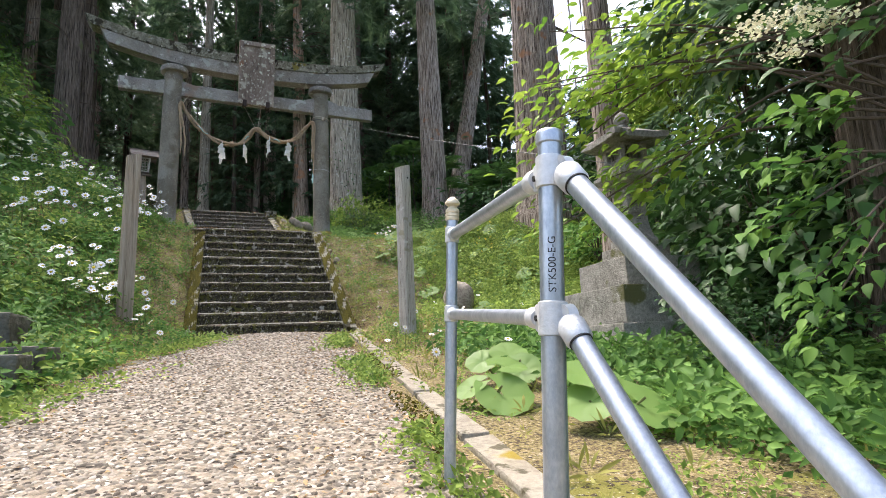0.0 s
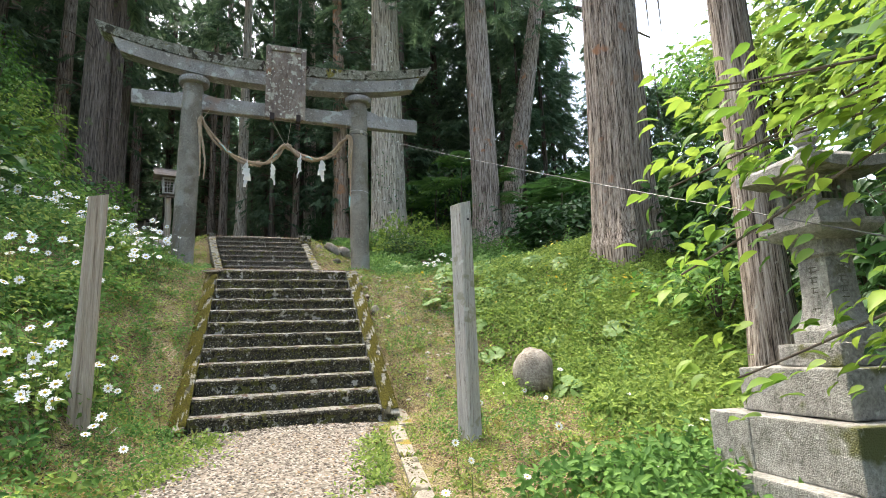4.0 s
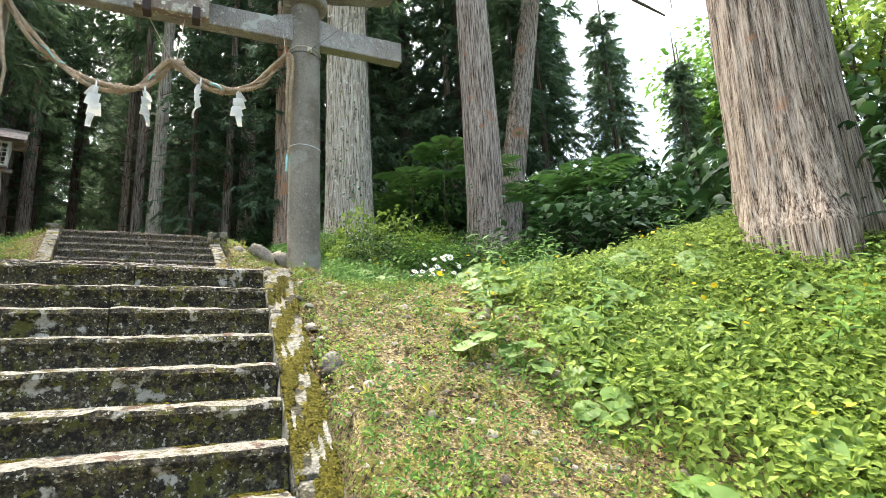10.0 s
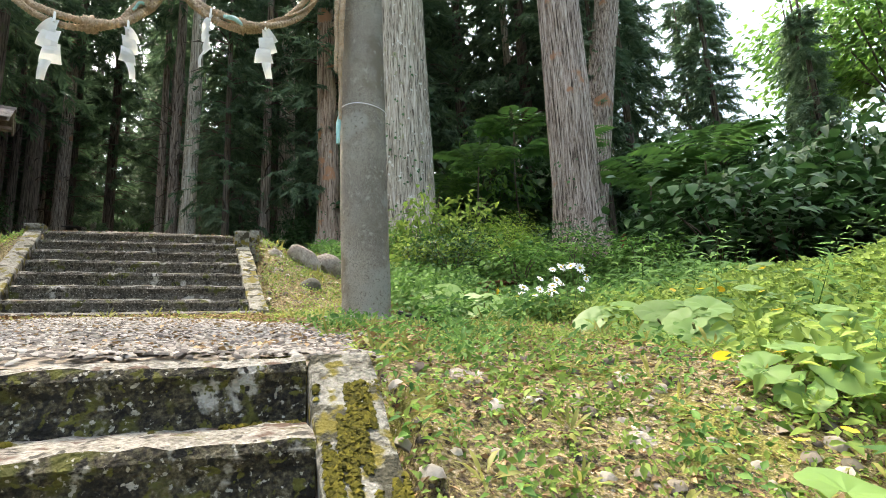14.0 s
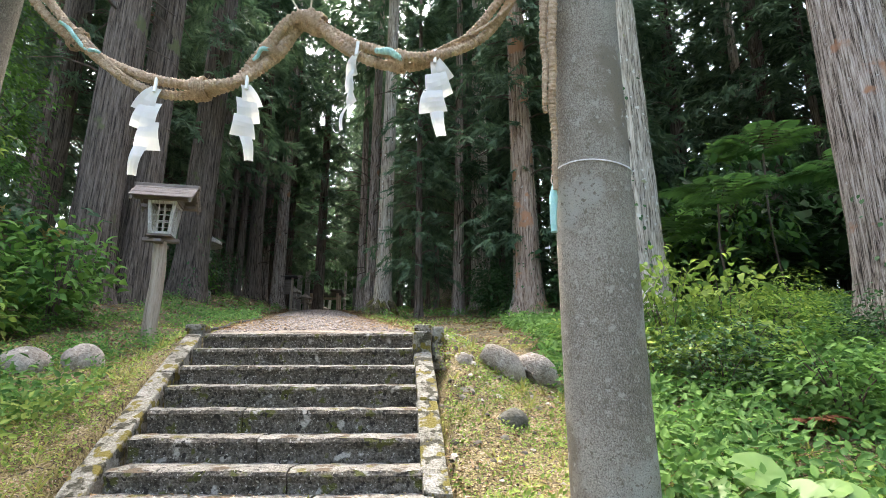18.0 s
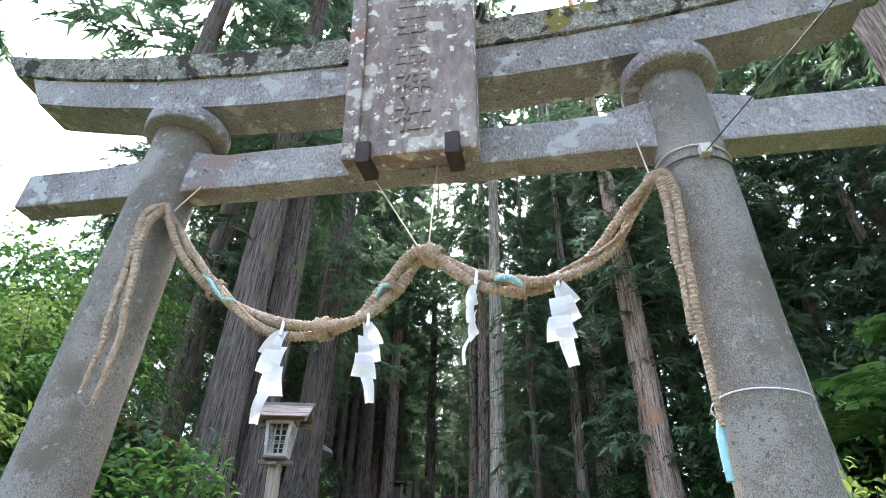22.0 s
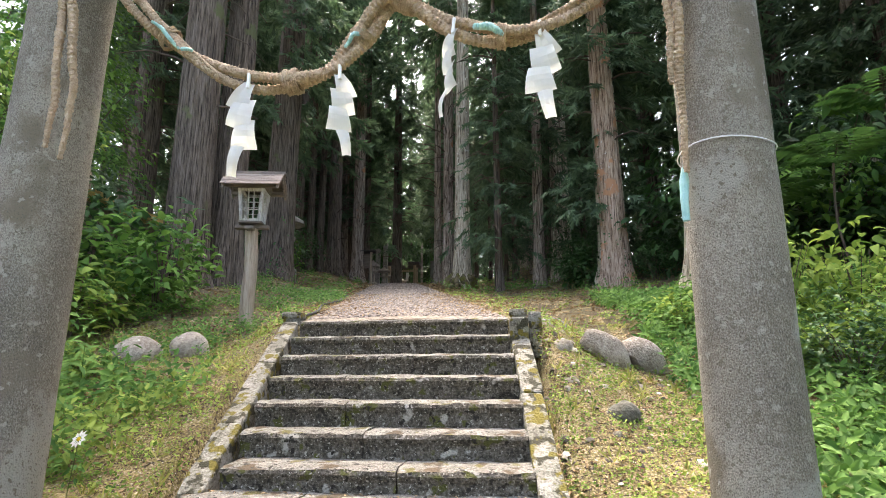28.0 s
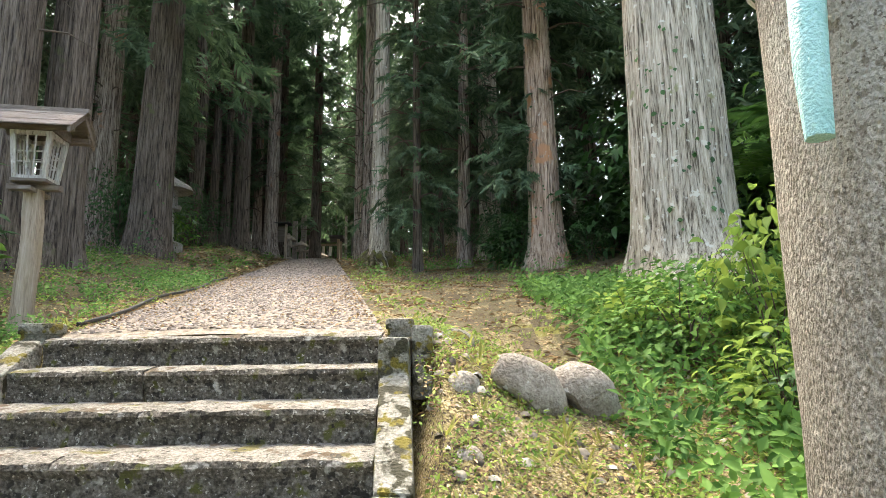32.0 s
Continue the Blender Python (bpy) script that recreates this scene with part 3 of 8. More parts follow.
def strip(name, y0, y1, left, right, lift, material, label, step=0.2):
    yy = np.arange(y0, y1 + 0.001, step)
    k = np.linspace(0, 1, 9)
    l, r = np.array([left(v) for v in yy], float), np.array([right(v) for v in yy], float)
    x = l[:, None] * (1 - k) + r[:, None] * k
    y = np.repeat(yy[:, None], 9, 1)
    z = knots(y, AXIS) + lift + 0.03 * np.sin(math.pi * k)[None]
    i = np.arange(x.size).reshape(x.shape)
    q = np.stack([i[:-1, :-1], i[:-1, 1:], i[1:, 1:], i[1:, :-1]], -1).reshape(-1, 4)
    return mesh_object(name, np.stack([x, y, z], -1).reshape(-1, 3), q, material, label, "path", "structure", True)


strip("path_lower", -6.9, -0.12, lambda v: float(path_left(v)), lambda v: float(path_right(v)), 0.012, M_GRAVELBED, "pale gravel path leading up to stone steps")
strip("path_landing", 2.95, 6.05, lambda v: -1.2, lambda v: float(landing_right(v)) - 0.1, 0.012, M_GRAVELBED, "gravel landing between two flights of steps")
strip("path_upper", 8.62, 44, lambda v: float(upper_mid(v)) - 1.0, lambda v: float(upper_mid(v)) + 1.0, 0.012, M_GRAVELBED, "gravel approach running into the cedar wood")


def pebble():
    v = [(0, 0, 0.5)]
    v += [(0.38 * math.cos(a), 0.38 * math.sin(a), 0.36) for a in np.linspace(0, 2 * math.pi, 6)[:-1]]
    v += [(0.5 * math.cos(a + 0.4), 0.5 * math.sin(a + 0.4), 0.02) for a in np.linspace(0, 2 * math.pi, 6)[:-1]]
    f = [(0, 1 + k, 1 + (k + 1) % 5) for k in range(5)]
    for k in range(5):
        f += [(1 + k, 6 + k, 1 + (k + 1) % 5), (1 + (k + 1) % 5, 6 + k, 6 + (k + 1) % 5)]
    return np.array(v, float), np.array(f)


def gravel(name, count, y0, y1, left, right, material, label, big=1.0):
    y = rng.uniform(y0, y1, count)
    u = rng.uniform(0, 1, count)
    x = left(y) + (right(y) - left(y)) * u
    z = knots(y, AXIS) + 0.012 + 0.03 * np.sin(math.pi * u) - 0.004
    s = np.stack([rng.uniform(0.02, 0.05, count), rng.uniform(0.015, 0.032, count), rng.uniform(0.010, 0.022, count)], -1) * big
    rot = turns(rng.normal(0, 0.22, count), rng.normal(0, 0.22, count), rng.uniform(0, 6.28, count))
    v, f = spread(pebble(), np.stack([x, y, z], -1), rot, s)
    return mesh_object(name, v, f, material, label, "gravel")


gravel("gravel", 30000, -6.9, -0.08, path_left, path_right, M_PEBBLE, "pale flat river pebbles covering the path")
gravel("gravel", 15000, 2.98, 6.05, lambda y: y * 0 - 1.2, lambda y: landing_right(y) + 0.06 * np.sin(y * 9), M_PEBBLE_MID, "grey pebbles on the landing")
gravel("gravel", 16000, 8.75, 17, lambda y: upper_mid(y) - 1.0, lambda y: upper_mid(y) + 1.0, M_PEBBLE_UP, "reddish grey pebbles on the approach", 1.15)
gravel("gravel", 5000, 17, 34, lambda y: upper_mid(y) - 1.0, lambda y: upper_mid(y) + 1.0, M_PEBBLE_UP, "reddish grey pebbles on the far approach", 1.6)

# ---- the two flights of steps ----


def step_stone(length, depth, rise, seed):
    """One long step block, worn at its lip: light tread, mossy riser and ends with shade in their colour."""
    bm = bmesh.new()
    nx, ny, nz = max(6, int(length / 0.05)), 5, 5
    grid = {}

    def vert(i, j, k):
        if (i, j, k) not in grid:
            grid[i, j, k] = bm.verts.new((length * (i / nx - 0.5), depth * j / ny, rise * (k / nz)))
        return grid[i, j, k]
    for i in range(nx):
        for j in range(ny):
            bm.faces.new((vert(i, j, nz), vert(i + 1, j, nz), vert(i + 1, j + 1, nz), vert(i, j + 1, nz)))
        # slot 1, upright faces: darker stone, part moss, part painted shade
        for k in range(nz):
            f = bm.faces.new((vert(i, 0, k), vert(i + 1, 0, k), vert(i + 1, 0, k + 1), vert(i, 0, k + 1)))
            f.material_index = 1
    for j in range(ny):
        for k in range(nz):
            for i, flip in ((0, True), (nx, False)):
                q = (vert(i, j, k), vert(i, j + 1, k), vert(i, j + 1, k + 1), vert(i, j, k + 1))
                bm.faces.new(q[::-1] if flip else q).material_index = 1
    for (i, j, k), v in grid.items():
        n1 = noise.noise(v.co * 6 + Vector((seed * 3.1, 0, seed)))
        n2 = noise.noise(v.co * 17 + Vector((0, seed * 2.3, seed)))
        if j == 0:
            v.co.y += 0.014 * n1 + 0.013 * n2 + (0.012 if k == nz else 0.0) + (0.02 if k < nz - 1 else 0.0)
        if k == nz:
            v.co.z += 0.010 * n1 + 0.010 * n2 - (0.016 if j == 0 else 0.0)
    return bm


def flight(name, count, x0, x1, y0, z0, tread, rise, material, label, seed, drift=(0.0, 0.0)):
    """A flight of stone steps; drift: how far its two ends move sideways from the first step to the last."""
    top = tagged(new(name), label, "stairs", "", "structure")
    first = (x0, x1)
    for i in range(count):
        x0, x1 = (first[k] + drift[k] * i / (count - 1) for k in (0, 1))
        cuts = [x0]
        while x1 - cuts[-1] > 1.5:
            cuts.append(cuts[-1] + random.uniform(0.55, 1.2))
        cuts.append(x1)
        for a, b in zip(cuts, cuts[1:]):
            bm = step_stone(b - a - 0.008, tread + 0.07, rise + 0.03, seed + i + a)
            bmesh.ops.translate(bm, vec=((a + b) / 2, y0 + i * tread + random.uniform(-0.008, 0.008), z0 + i * rise - 0.03 + random.uniform(-0.004, 0.004)), verts=bm.verts)
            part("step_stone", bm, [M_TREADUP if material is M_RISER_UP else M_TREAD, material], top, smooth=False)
    return top


LOW_TREAD, LOW_RISE = 0.258, 0.1755
UP_TREAD, UP_RISE = 0.318, 0.1735
flight("stairs_lower", 12, -1.11, 0.87, 0.0, 0.0, LOW_TREAD, LOW_RISE, M_RISER, "twelve worn stone steps, pale treads and mossy risers darkened by painted shade", 3, (0.15, 0.11))
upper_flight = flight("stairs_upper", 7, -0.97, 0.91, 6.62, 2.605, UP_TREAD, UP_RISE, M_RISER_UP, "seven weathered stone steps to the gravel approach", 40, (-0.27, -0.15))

for a, b in ((-1.10, -0.42), (-0.41, 0.28), (0.29, 0.98)):
    bm = step_stone(b - a - 0.01, 0.27, 0.12, 90 + a)
    bmesh.ops.translate(bm, vec=((a + b) / 2, 6.37, 2.52), verts=bm.verts)
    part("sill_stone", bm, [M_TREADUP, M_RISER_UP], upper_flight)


def kerb(x0, x1, y0, z0, y1, z1, count, seed, label, skew=0.0):
    """A sloping edge of stone slabs beside a flight."""
    top = tagged(new("kerb"), label, "kerb", "kerbs beside the steps", "structure")
    slope = math.atan2(z1 - z0, y1 - y0)
    length = math.hypot(z1 - z0, y1 - y0)
    at = 0.0
    for i in range(count):
        seg = length / count * (1 if i == count - 1 else random.uniform(0.85, 1.1))
        seg = min(seg, length - at)
        bm = bmesh.new()
        box(bm, x0, x1, 0.006, seg - 0.006, -0.28, 0.03, 0.02)
        bmesh.ops.subdivide_edges(bm, edges=[e for e in bm.edges if e.calc_length() > 0.15], cuts=3, use_grid_fill=True)
        roughen(bm, 0.012, 9, seed + i)
        for v in bm.verts:
            v.co.x += skew * (at + v.co.y) / length
        bmesh.ops.transform(bm, matrix=pose(random.uniform(-0.008, 0.008), y0, z0) @ pose(0, 0, 0, math.degrees(slope)) @ pose(0, at, random.uniform(-0.008, 0.008)), verts=bm.verts)
        part("kerb_slab", bm, M_KERB, top)
        at += seg
    return top


kerb(0.875, 1.055, -0.05, 0.06, 2.90, 2.09, 5, 5, "sloping stone kerb grown over with yellow moss", 0.11)
kerb(-1.25, -1.12, -0.05, 0.02, 2.88, 2.03, 5, 9, "sloping stone kerb half buried in moss", 0.15)
kerb(0.925, 1.085, 6.50, 2.64, 8.25, 3.60, 2, 13, "sloping stone kerb of the upper flight", -0.15)
kerb(-1.15, -0.99, 6.50, 2.62, 8.60, 3.80, 3, 17, "sloping mossy kerb of the upper flight", -0.27)
head = tagged(new("kerb"), "level head stone at the top of the kerb", "kerb", "kerbs beside the steps", "structure")
for x0, x1, y0, y1, z0, z1 in ((0.775, 0.935, 8.20, 8.62, 3.30, 3.79), (0.945, 1.06, 8.40, 8.85, 3.45, 3.86)):
    bm = bmesh.new()
    box(bm, x0, x1, y0, y1, z0, z1, 0.02)
    bmesh.ops.subdivide_edges(bm, edges=[e for e in bm.edges if e.calc_length() > 0.15], cuts=3, use_grid_fill=True)
    roughen(bm, 0.014, 8, x0)
    part("kerb_slab", bm, M_KERB, head)
sill = tagged(new("stair_sill"), "flat sill stones sunk in the gravel below the steps", "sill", "", "structure")
for a, b in ((-1.14, -0.45), (-0.44, 0.22), (0.23, 0.90)):
    bm = step_stone(b - a - 0.01, 0.24, 0.10, 70 + a)
    bmesh.ops.translate(bm, vec=((a + b) / 2, -0.20, -0.105), verts=bm.verts)
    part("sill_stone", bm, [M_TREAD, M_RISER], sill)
for x, y, w, label in ((0.855, 8.72, 0.085, "small square stone end post with flat cap"), (-1.36, 8.70, 0.095, "small square stone end post, half sunk")):
    e = empty("end_post", x, y, 3.64, label, "stone post", "end posts of the upper steps")
    bm = bmesh.new()
    box(bm, -w * 0.85, w * 0.85, -w * 0.85, w * 0.85, -0.3, 0.22, 0.012)
    part("shaft", bm, M_KERB, e)
    bm = bmesh.new()
    box(bm, -w, w, -w, w, 0.2, 0.27, 0.02)
    part("cap", bm, M_KERB, e)
# edging of the lower path
for side, name, lab in ((0, "path_edging", "low concrete edging with yellow moss along the gravel"), (1, "path_edging", "flat edging stones sunk along the gravel")):
    top = tagged(new(name), lab, "edging", "", "structure")
    y = -6.9
    while y < -0.3:
        ln = 1.1 if side == 0 else random.uniform(0.5, 0.9)
        x = float(path_right(y + ln / 2)) + 0.03 if side == 0 else float(path_left(y + ln / 2)) - 0.15
        ang = math.degrees(math.atan(-0.165 if side == 0 else -0.26))
        bm = bmesh.new()
        box(bm, 0, 0.14, 0, ln - 0.012, -0.12, 0.035 if side == 0 else 0.02, 0.012)
        bmesh.ops.subdivide_edges(bm, edges=[e for e in bm.edges if e.calc_length() > 0.2], cuts=3, use_grid_fill=True)
        roughen(bm, 0.008, 8, y)
        bmesh.ops.transform(bm, matrix=pose(x, y, float(knots(y, AXIS)), 6.7, 0, ang), verts=bm.verts)
        part("edging_block" if side == 0 else "edging_stone", bm, M_CONC if side == 0 else M_KERB, top)
        y += ln
# the flight that comes up to the gravel
lower = tagged(new("stairs_entry"), "plain concrete steps coming up to the gravel", "stairs", "", "structure")
for i in range(12):
    bm = bmesh.new()
    box(bm, -2.9, -0.2, -0.30, 0.30, -0.3, 0, 0.012)
    bmesh.ops.translate(bm, vec=(0, -7.05 - 0.26 * i, -0.86 - 0.185 * i), verts=bm.verts)
    part("concrete_step", bm, M_CONC, lower)

# ---- torii ----
torii = empty("torii", 0.08, 5.88, 2.5, "grey weathered stone torii gate with lichen on its lintel", "torii gate")


def local(bm, m=None):
    """Moves a shape from world places to the torii's own."""
    bmesh.ops.translate(bm, vec=(-0.08, -5.88, -2.5), verts=bm.verts)
    return bm


def pillar(xb, xt, zb, zt, rb, rt, seed):
    bm = bmesh.new()
    n = 26
    pts = [(xb + (xt - xb) * k / n, 5.88, zb + (zt - zb) * k / n) for k in range(n + 1)]
    tube(bm, pts, [rb + (rt - rb) * k / n for k in range(n + 1)], 28)
    roughen(bm, 0.006, 5, seed)
    return local(bm)


part("pillar", pillar(-1.76, -1.665, 2.35, 6.62, 0.215, 0.205, 1), M_PILLAR, torii, smooth=True)
part("pillar", pillar(1.82, 1.825, 2.35, 6.50, 0.205, 0.20, 2), M_PILLAR, torii, smooth=True)
for x, z in ((-1.66, 6.475), (1.825, 6.43)):
    bm = bmesh.new()
    lathe(bm, [(0.20, -0.01), (0.272, 0.0), (0.292, 0.008), (0.300, 0.022), (0.302, 0.118), (0.296, 0.132), (0.25, 0.142)], 36)
    roughen(bm, 0.006, 7, x)
    bmesh.ops.translate(bm, vec=(x, 5.88, z), verts=bm.verts)
    part("pillar_cap", local(bm), M_TORII, torii, "round stone collar", True)
for x, z in ((-1.77, 2.40), (1.82, 2.44)):
    bm = bmesh.new()
    lathe(bm, [(0.25, -0.15), (0.25, -0.03), (0.24, 0.01), (0.215, 0.02)], 22)
    roughen(bm, 0.012, 6, x)
    bmesh.ops.translate(bm, vec=(x, 5.88, z), verts=bm.verts)
    part("pillar_foot", local(bm), M_DARKSTONE, torii, "rough mossy footing stone", True)


def beam(x0, x1, rise, height, depth, overhang, z, tilt, seed, cuts=40):
    """A lintel that curves up to its slanted ends; section wider at the top."""
    bm = bmesh.new()
    rings = []
    mid, half = (x0 + x1) / 2, (x1 - x0) / 2
    for i in range(cuts + 1):
        u = -1 + 2 * i / cuts
        lift = rise * abs(u) ** 2.4 + tilt * u
        ring = []
        for yy, zz, out in ((-depth, 0, 0), (-depth - overhang, height, 1), (0, height * 1.06, 1), (depth + overhang, height, 1), (depth, 0, 0)):
            x = mid + u * (half - (0 if out else height * 0.55))
            ring.append(bm.verts.new((x, 5.88 + yy, z + zz + lift)))
        rings.append(ring)
    for a, b in zip(rings, rings[1:]):
        for k in range(5):
            bm.faces.new((a[k], b[k], b[(k + 1) % 5], a[(k + 1) % 5]))
    bm.faces.new(rings[0]), bm.faces.new(rings[-1][::-1])
    bmesh.ops.recalc_face_normals(bm, faces=bm.faces)
    roughen(bm, 0.008, 5, seed)
    return local(bm)


part("lintel_lower", beam(-3.22, 3.28, 0.36, 0.30, 0.155, 0.02, 6.60, -0.04, 3), M_TORII, torii, "pale grey stone under-lintel")
part("lintel_upper", beam(-3.52, 3.56, 0.42, 0.20, 0.20, 0.06, 6.905, -0.04, 4), M_LICHEN, torii, "stone top lintel crusted with lichen and moss")
bm = bmesh.new()
box(bm, -2.90, 3.12, 5.79, 5.97, 5.86, 6.17, 0.02, pose(0, 0, 0.035, 0, 0.8))
bmesh.ops.subdivide_edges(bm, edges=[e for e in bm.edges if e.calc_length() > 2], cuts=40)
roughen(bm, 0.007, 4, 8)
part("tie_beam", local(bm), M_TORII, torii, "pale grey stone tie beam with rusty stains")
for x, s in ((-1.96, 1), (-1.36, -1), (1.55, 1), (2.10, -1)):
    bm = bmesh.new()
    a = [(x - 0.16 * s, 6.17), (x + 0.16 * s, 6.17), (x + 0.16 * s, 6.30), (x - 0.16 * s, 6.21)]
    q = [[bm.verts.new((px, yy, pz)) for px, pz in a] for yy in (5.80, 5.96)]
    bm.faces.new(q[0]), bm.faces.new(q[1][::-1])
    for k in range(4):
        bm.faces.new((q[0][k], q[1][k], q[1][(k + 1) % 4], q[0][(k + 1) % 4]))
    bmesh.ops.recalc_face_normals(bm, faces=bm.faces)
    part("wedge", local(bm), M_TORII, torii)

# name board, leaning forward
plaque = empty("name_board", 0.18, 5.62, 5.80, "dark copper shrine name board spotted with white lichen, leaning forward", "sign")
lean = pose(0, 0, 0, 9)


def on_board(bm):
    bmesh.ops.transform(bm, matrix=lean, verts=bm.verts)
    return bm


bm = bmesh.new()
box(bm, -0.36, 0.36, -0.06, 0.06, 0.02, 1.52, 0.012)
part("panel", on_board(bm), M_PLAQUE, plaque)
for x0, x1, z0, z1 in ((-0.415, -0.31, 0, 1.56), (0.31, 0.415, 0, 1.56), (-0.31, 0.31, 0, 0.11), (-0.31, 0.31, 1.45, 1.56)):
    bm = bmesh.new()
    box(bm, x0, x1, -0.095, 0.075, z0, z1, 0.014)
    part("frame", on_board(bm), M_PLAQUE, plaque, "moulded copper frame")
for x in (-0.27, 0.27):
    bm = bmesh.new()
    box(bm, x - 0.045, x + 0.045, -0.125, 0.09, -0.05, 0.10, 0.01)
    part("bracket", on_board(bm), M_IRON, plaque, "dark iron bracket")
for x in (-0.43, 0.43):
    bm = bmesh.new()
    tube(bm, smooth_curve([(x, 0.05, 1.15), (x * 1.08, -0.02, 1.2), (x * 1.13, -0.03, 1.12), (x * 1.07, 0.02, 1.07)], 4), 0.014, 6)
    part("hook", on_board(bm), M_IRON, plaque, "curled iron hook", True)
for word, z in (("\u795e", 0.46), ("\u793e", 0.20)):
    fd = bpy.data.curves.new("character", "FONT")
    fd.body, fd.size, fd.extrude, fd.align_x, fd.bevel_depth = word, 0.25, 0.008, "CENTER", 0.002
    tmp = bpy.data.objects.new("character", fd)
    me = bpy.data.meshes.new_from_object(tmp)
    bpy.data.objects.remove(tmp)
    me.materials.clear()
    me.materials.append(M_PLAQUE)
    ob = new("character", me)
    ob.parent = plaque
    ob.matrix_basis = lean @ pose(0.02, -0.059, z, 90)
for z in (0.76, 1.02, 1.26):
    for dx, dz, w, h in ((0, 0.07, 0.20, 0.022), (0.0, 0.0, 0.17, 0.022), (0, -0.06, 0.2, 0.022), (-0.02, 0, 0.022, 0.16), (0.06, -0.03, 0.02, 0.1)):
        bm = bmesh.new()
        box(bm, dx - w / 2, dx + w / 2, -0.066, -0.05, z + dz - h / 2 + 0.03, z + dz + h / 2 + 0.03, 0.003)
        part("character_stroke", on_board(bm), M_PLAQUE, plaque)

# ---- straw rope with paper streamers ----
rope = empty("sacred_rope", 0.2, 5.6, 4.8, "twisted straw rope hung between the torii pillars", "rope")
way = smooth_curve([(-1.49, 5.74, 5.73), (-1.29, 5.82, 5.40), (-0.97, 5.88, 5.08), (-0.58, 5.90, 4.87), (-0.18, 5.90, 4.89), (0.03, 5.90, 5.09), (0.22, 5.90, 5.31), (0.54, 5.90, 5.11), (0.89, 5.90, 5.04), (1.22, 5.88, 5.20), (1.44, 5.82, 5.48), (1.56, 5.74, 5.61)], 12)


def strand(points, radius, off, phase, pitch, wrap=0.0):
    bm = bmesh.new()
    pts, rad, dist = [], [], 0.0
    for i, p in enumerate(points):
        d = (points[min(i + 1, len(points) - 1)] - points[max(i - 1, 0)]).normalized()
        a = d.cross(Vector((0, 1, 0))).normalized()
        b = d.cross(a)
        if i:
            dist += (p - points[i - 1]).length
        w = phase + dist * pitch
        pts.append(p + off * (math.cos(w) * a + math.sin(w) * b) - rope.matrix_basis.translation)
        swell = 0.86 + 0.3 * math.exp(-((i / len(points) - 0.5) / 0.22) ** 2)
        pts[-1] += 0.006 * Vector(noise.noise_vector(p * 5 + Vector((phase, 0, 0))))
        rad.append(radius * swell * (1 + 0.10 * math.sin(dist * 250 + phase) + 0.10 * noise.noise(p * 9 + Vector((0, phase, 0)))))
    tube(bm, pts, rad, 10)
    roughen(bm, 0.004, 60, phase)
    return bm


fine_way = smooth_curve(way, 9)
part("strand", strand(fine_way, 0.0295, 0.034, 1.2, 4.2), M_ROPE, rope, smooth=True)
part("strand", strand(fine_way, 0.0285, 0.034, 1.2 + math.pi, 4.2), M_ROPE, rope, smooth=True)
part("strand", strand(fine_way, 0.012, 0.040, 2.7, 5.2), M_ROPE, rope, smooth=True)
for share, turns_n, wide in ((0.325, 7, 0.006), (0.565, 8, 0.007), (0.70, 5, 0.005), (0.16, 4, 0.005), (0.46, 5, 0.005)):
    # bindings of straw wound round both strands
    k0 = int(share * len(fine_way))
    bm = bmesh.new()
    c = fine_way[k0]
    d = (fine_way[k0 + 4] - fine_way[k0 - 4]).normalized()
    a = d.cross(Vector((0, 1, 0))).normalized()
    b = d.cross(a)
    loop = []
    for j in range(turns_n * 14):
        w = 2 * math.pi * j / 14
        rr = 0.064 + 0.005 * math.sin(j * 1.7)
        loop.append(c + d * (wide * 1.9 * (j / 14 - turns_n / 2)) + rr * (math.cos(w) * a + math.sin(w) * b) - rope.matrix_basis.translation)
    tube(bm, loop, wide, 5)
    part("binding", bm, M_ROPE, rope, "straw binding wound round the strands", True)
for tail in ([(-1.49, 5.72, 5.72), (-1.53, 5.63, 5.60), (-1.50, 5.60, 5.25), (-1.47, 5.60, 4.76), (-1.47, 5.60, 4.42)],
             [(-1.49, 5.72, 5.72), (-1.50, 5.63, 5.50), (-1.43, 5.61, 5.10), (-1.38, 5.61, 4.70), (-1.39, 5.61, 4.36)],
             [(1.56, 5.74, 5.61), (1.61, 5.66, 5.52), (1.615, 5.65, 5.20), (1.60, 5.70, 4.80), (1.60, 5.74, 4.50), (1.595, 5.76, 4.20)],
             [(1.56, 5.74, 5.61), (1.57, 5.66, 5.45), (1.565, 5.68, 5.05), (1.56, 5.72, 4.62)]):
    bm = bmesh.new()
    pts = [p - rope.matrix_basis.translation for p in smooth_curve(tail, 22)]
    pts = [p + 0.012 * Vector(noise.noise_vector(p * 6)) for p in smooth_curve(pts, 3)]
    tube(bm, pts, [0.027 * (1.08 - 0.62 * (k / len(pts)) ** 1.5) * (1 + 0.13 * math.sin(k * 1.3) + 0.16 * noise.noise(p * 14)) for k, p in enumerate(pts)], 9)
    roughen(bm, 0.004, 60)
    part("tail", bm, M_ROPE, rope, "loose straw rope end", True)
for i in range(80):
    k = random.randrange(45, len(fine_way) - 45)
    p = fine_way[k] - rope.matrix_basis.translation
    bm = bmesh.new()
    q = p + Vector((random.uniform(-0.05, 0.05), random.uniform(-0.05, 0.0), random.uniform(0.03, 0.07)))
    tube(bm, [p, (p + q) / 2, q + Vector((random.uniform(-0.03, 0.03), 0, 0.0))], [0.003, 0.0025, 0.001], 4)
    part("loose_straw", bm, M_ROPE, rope)
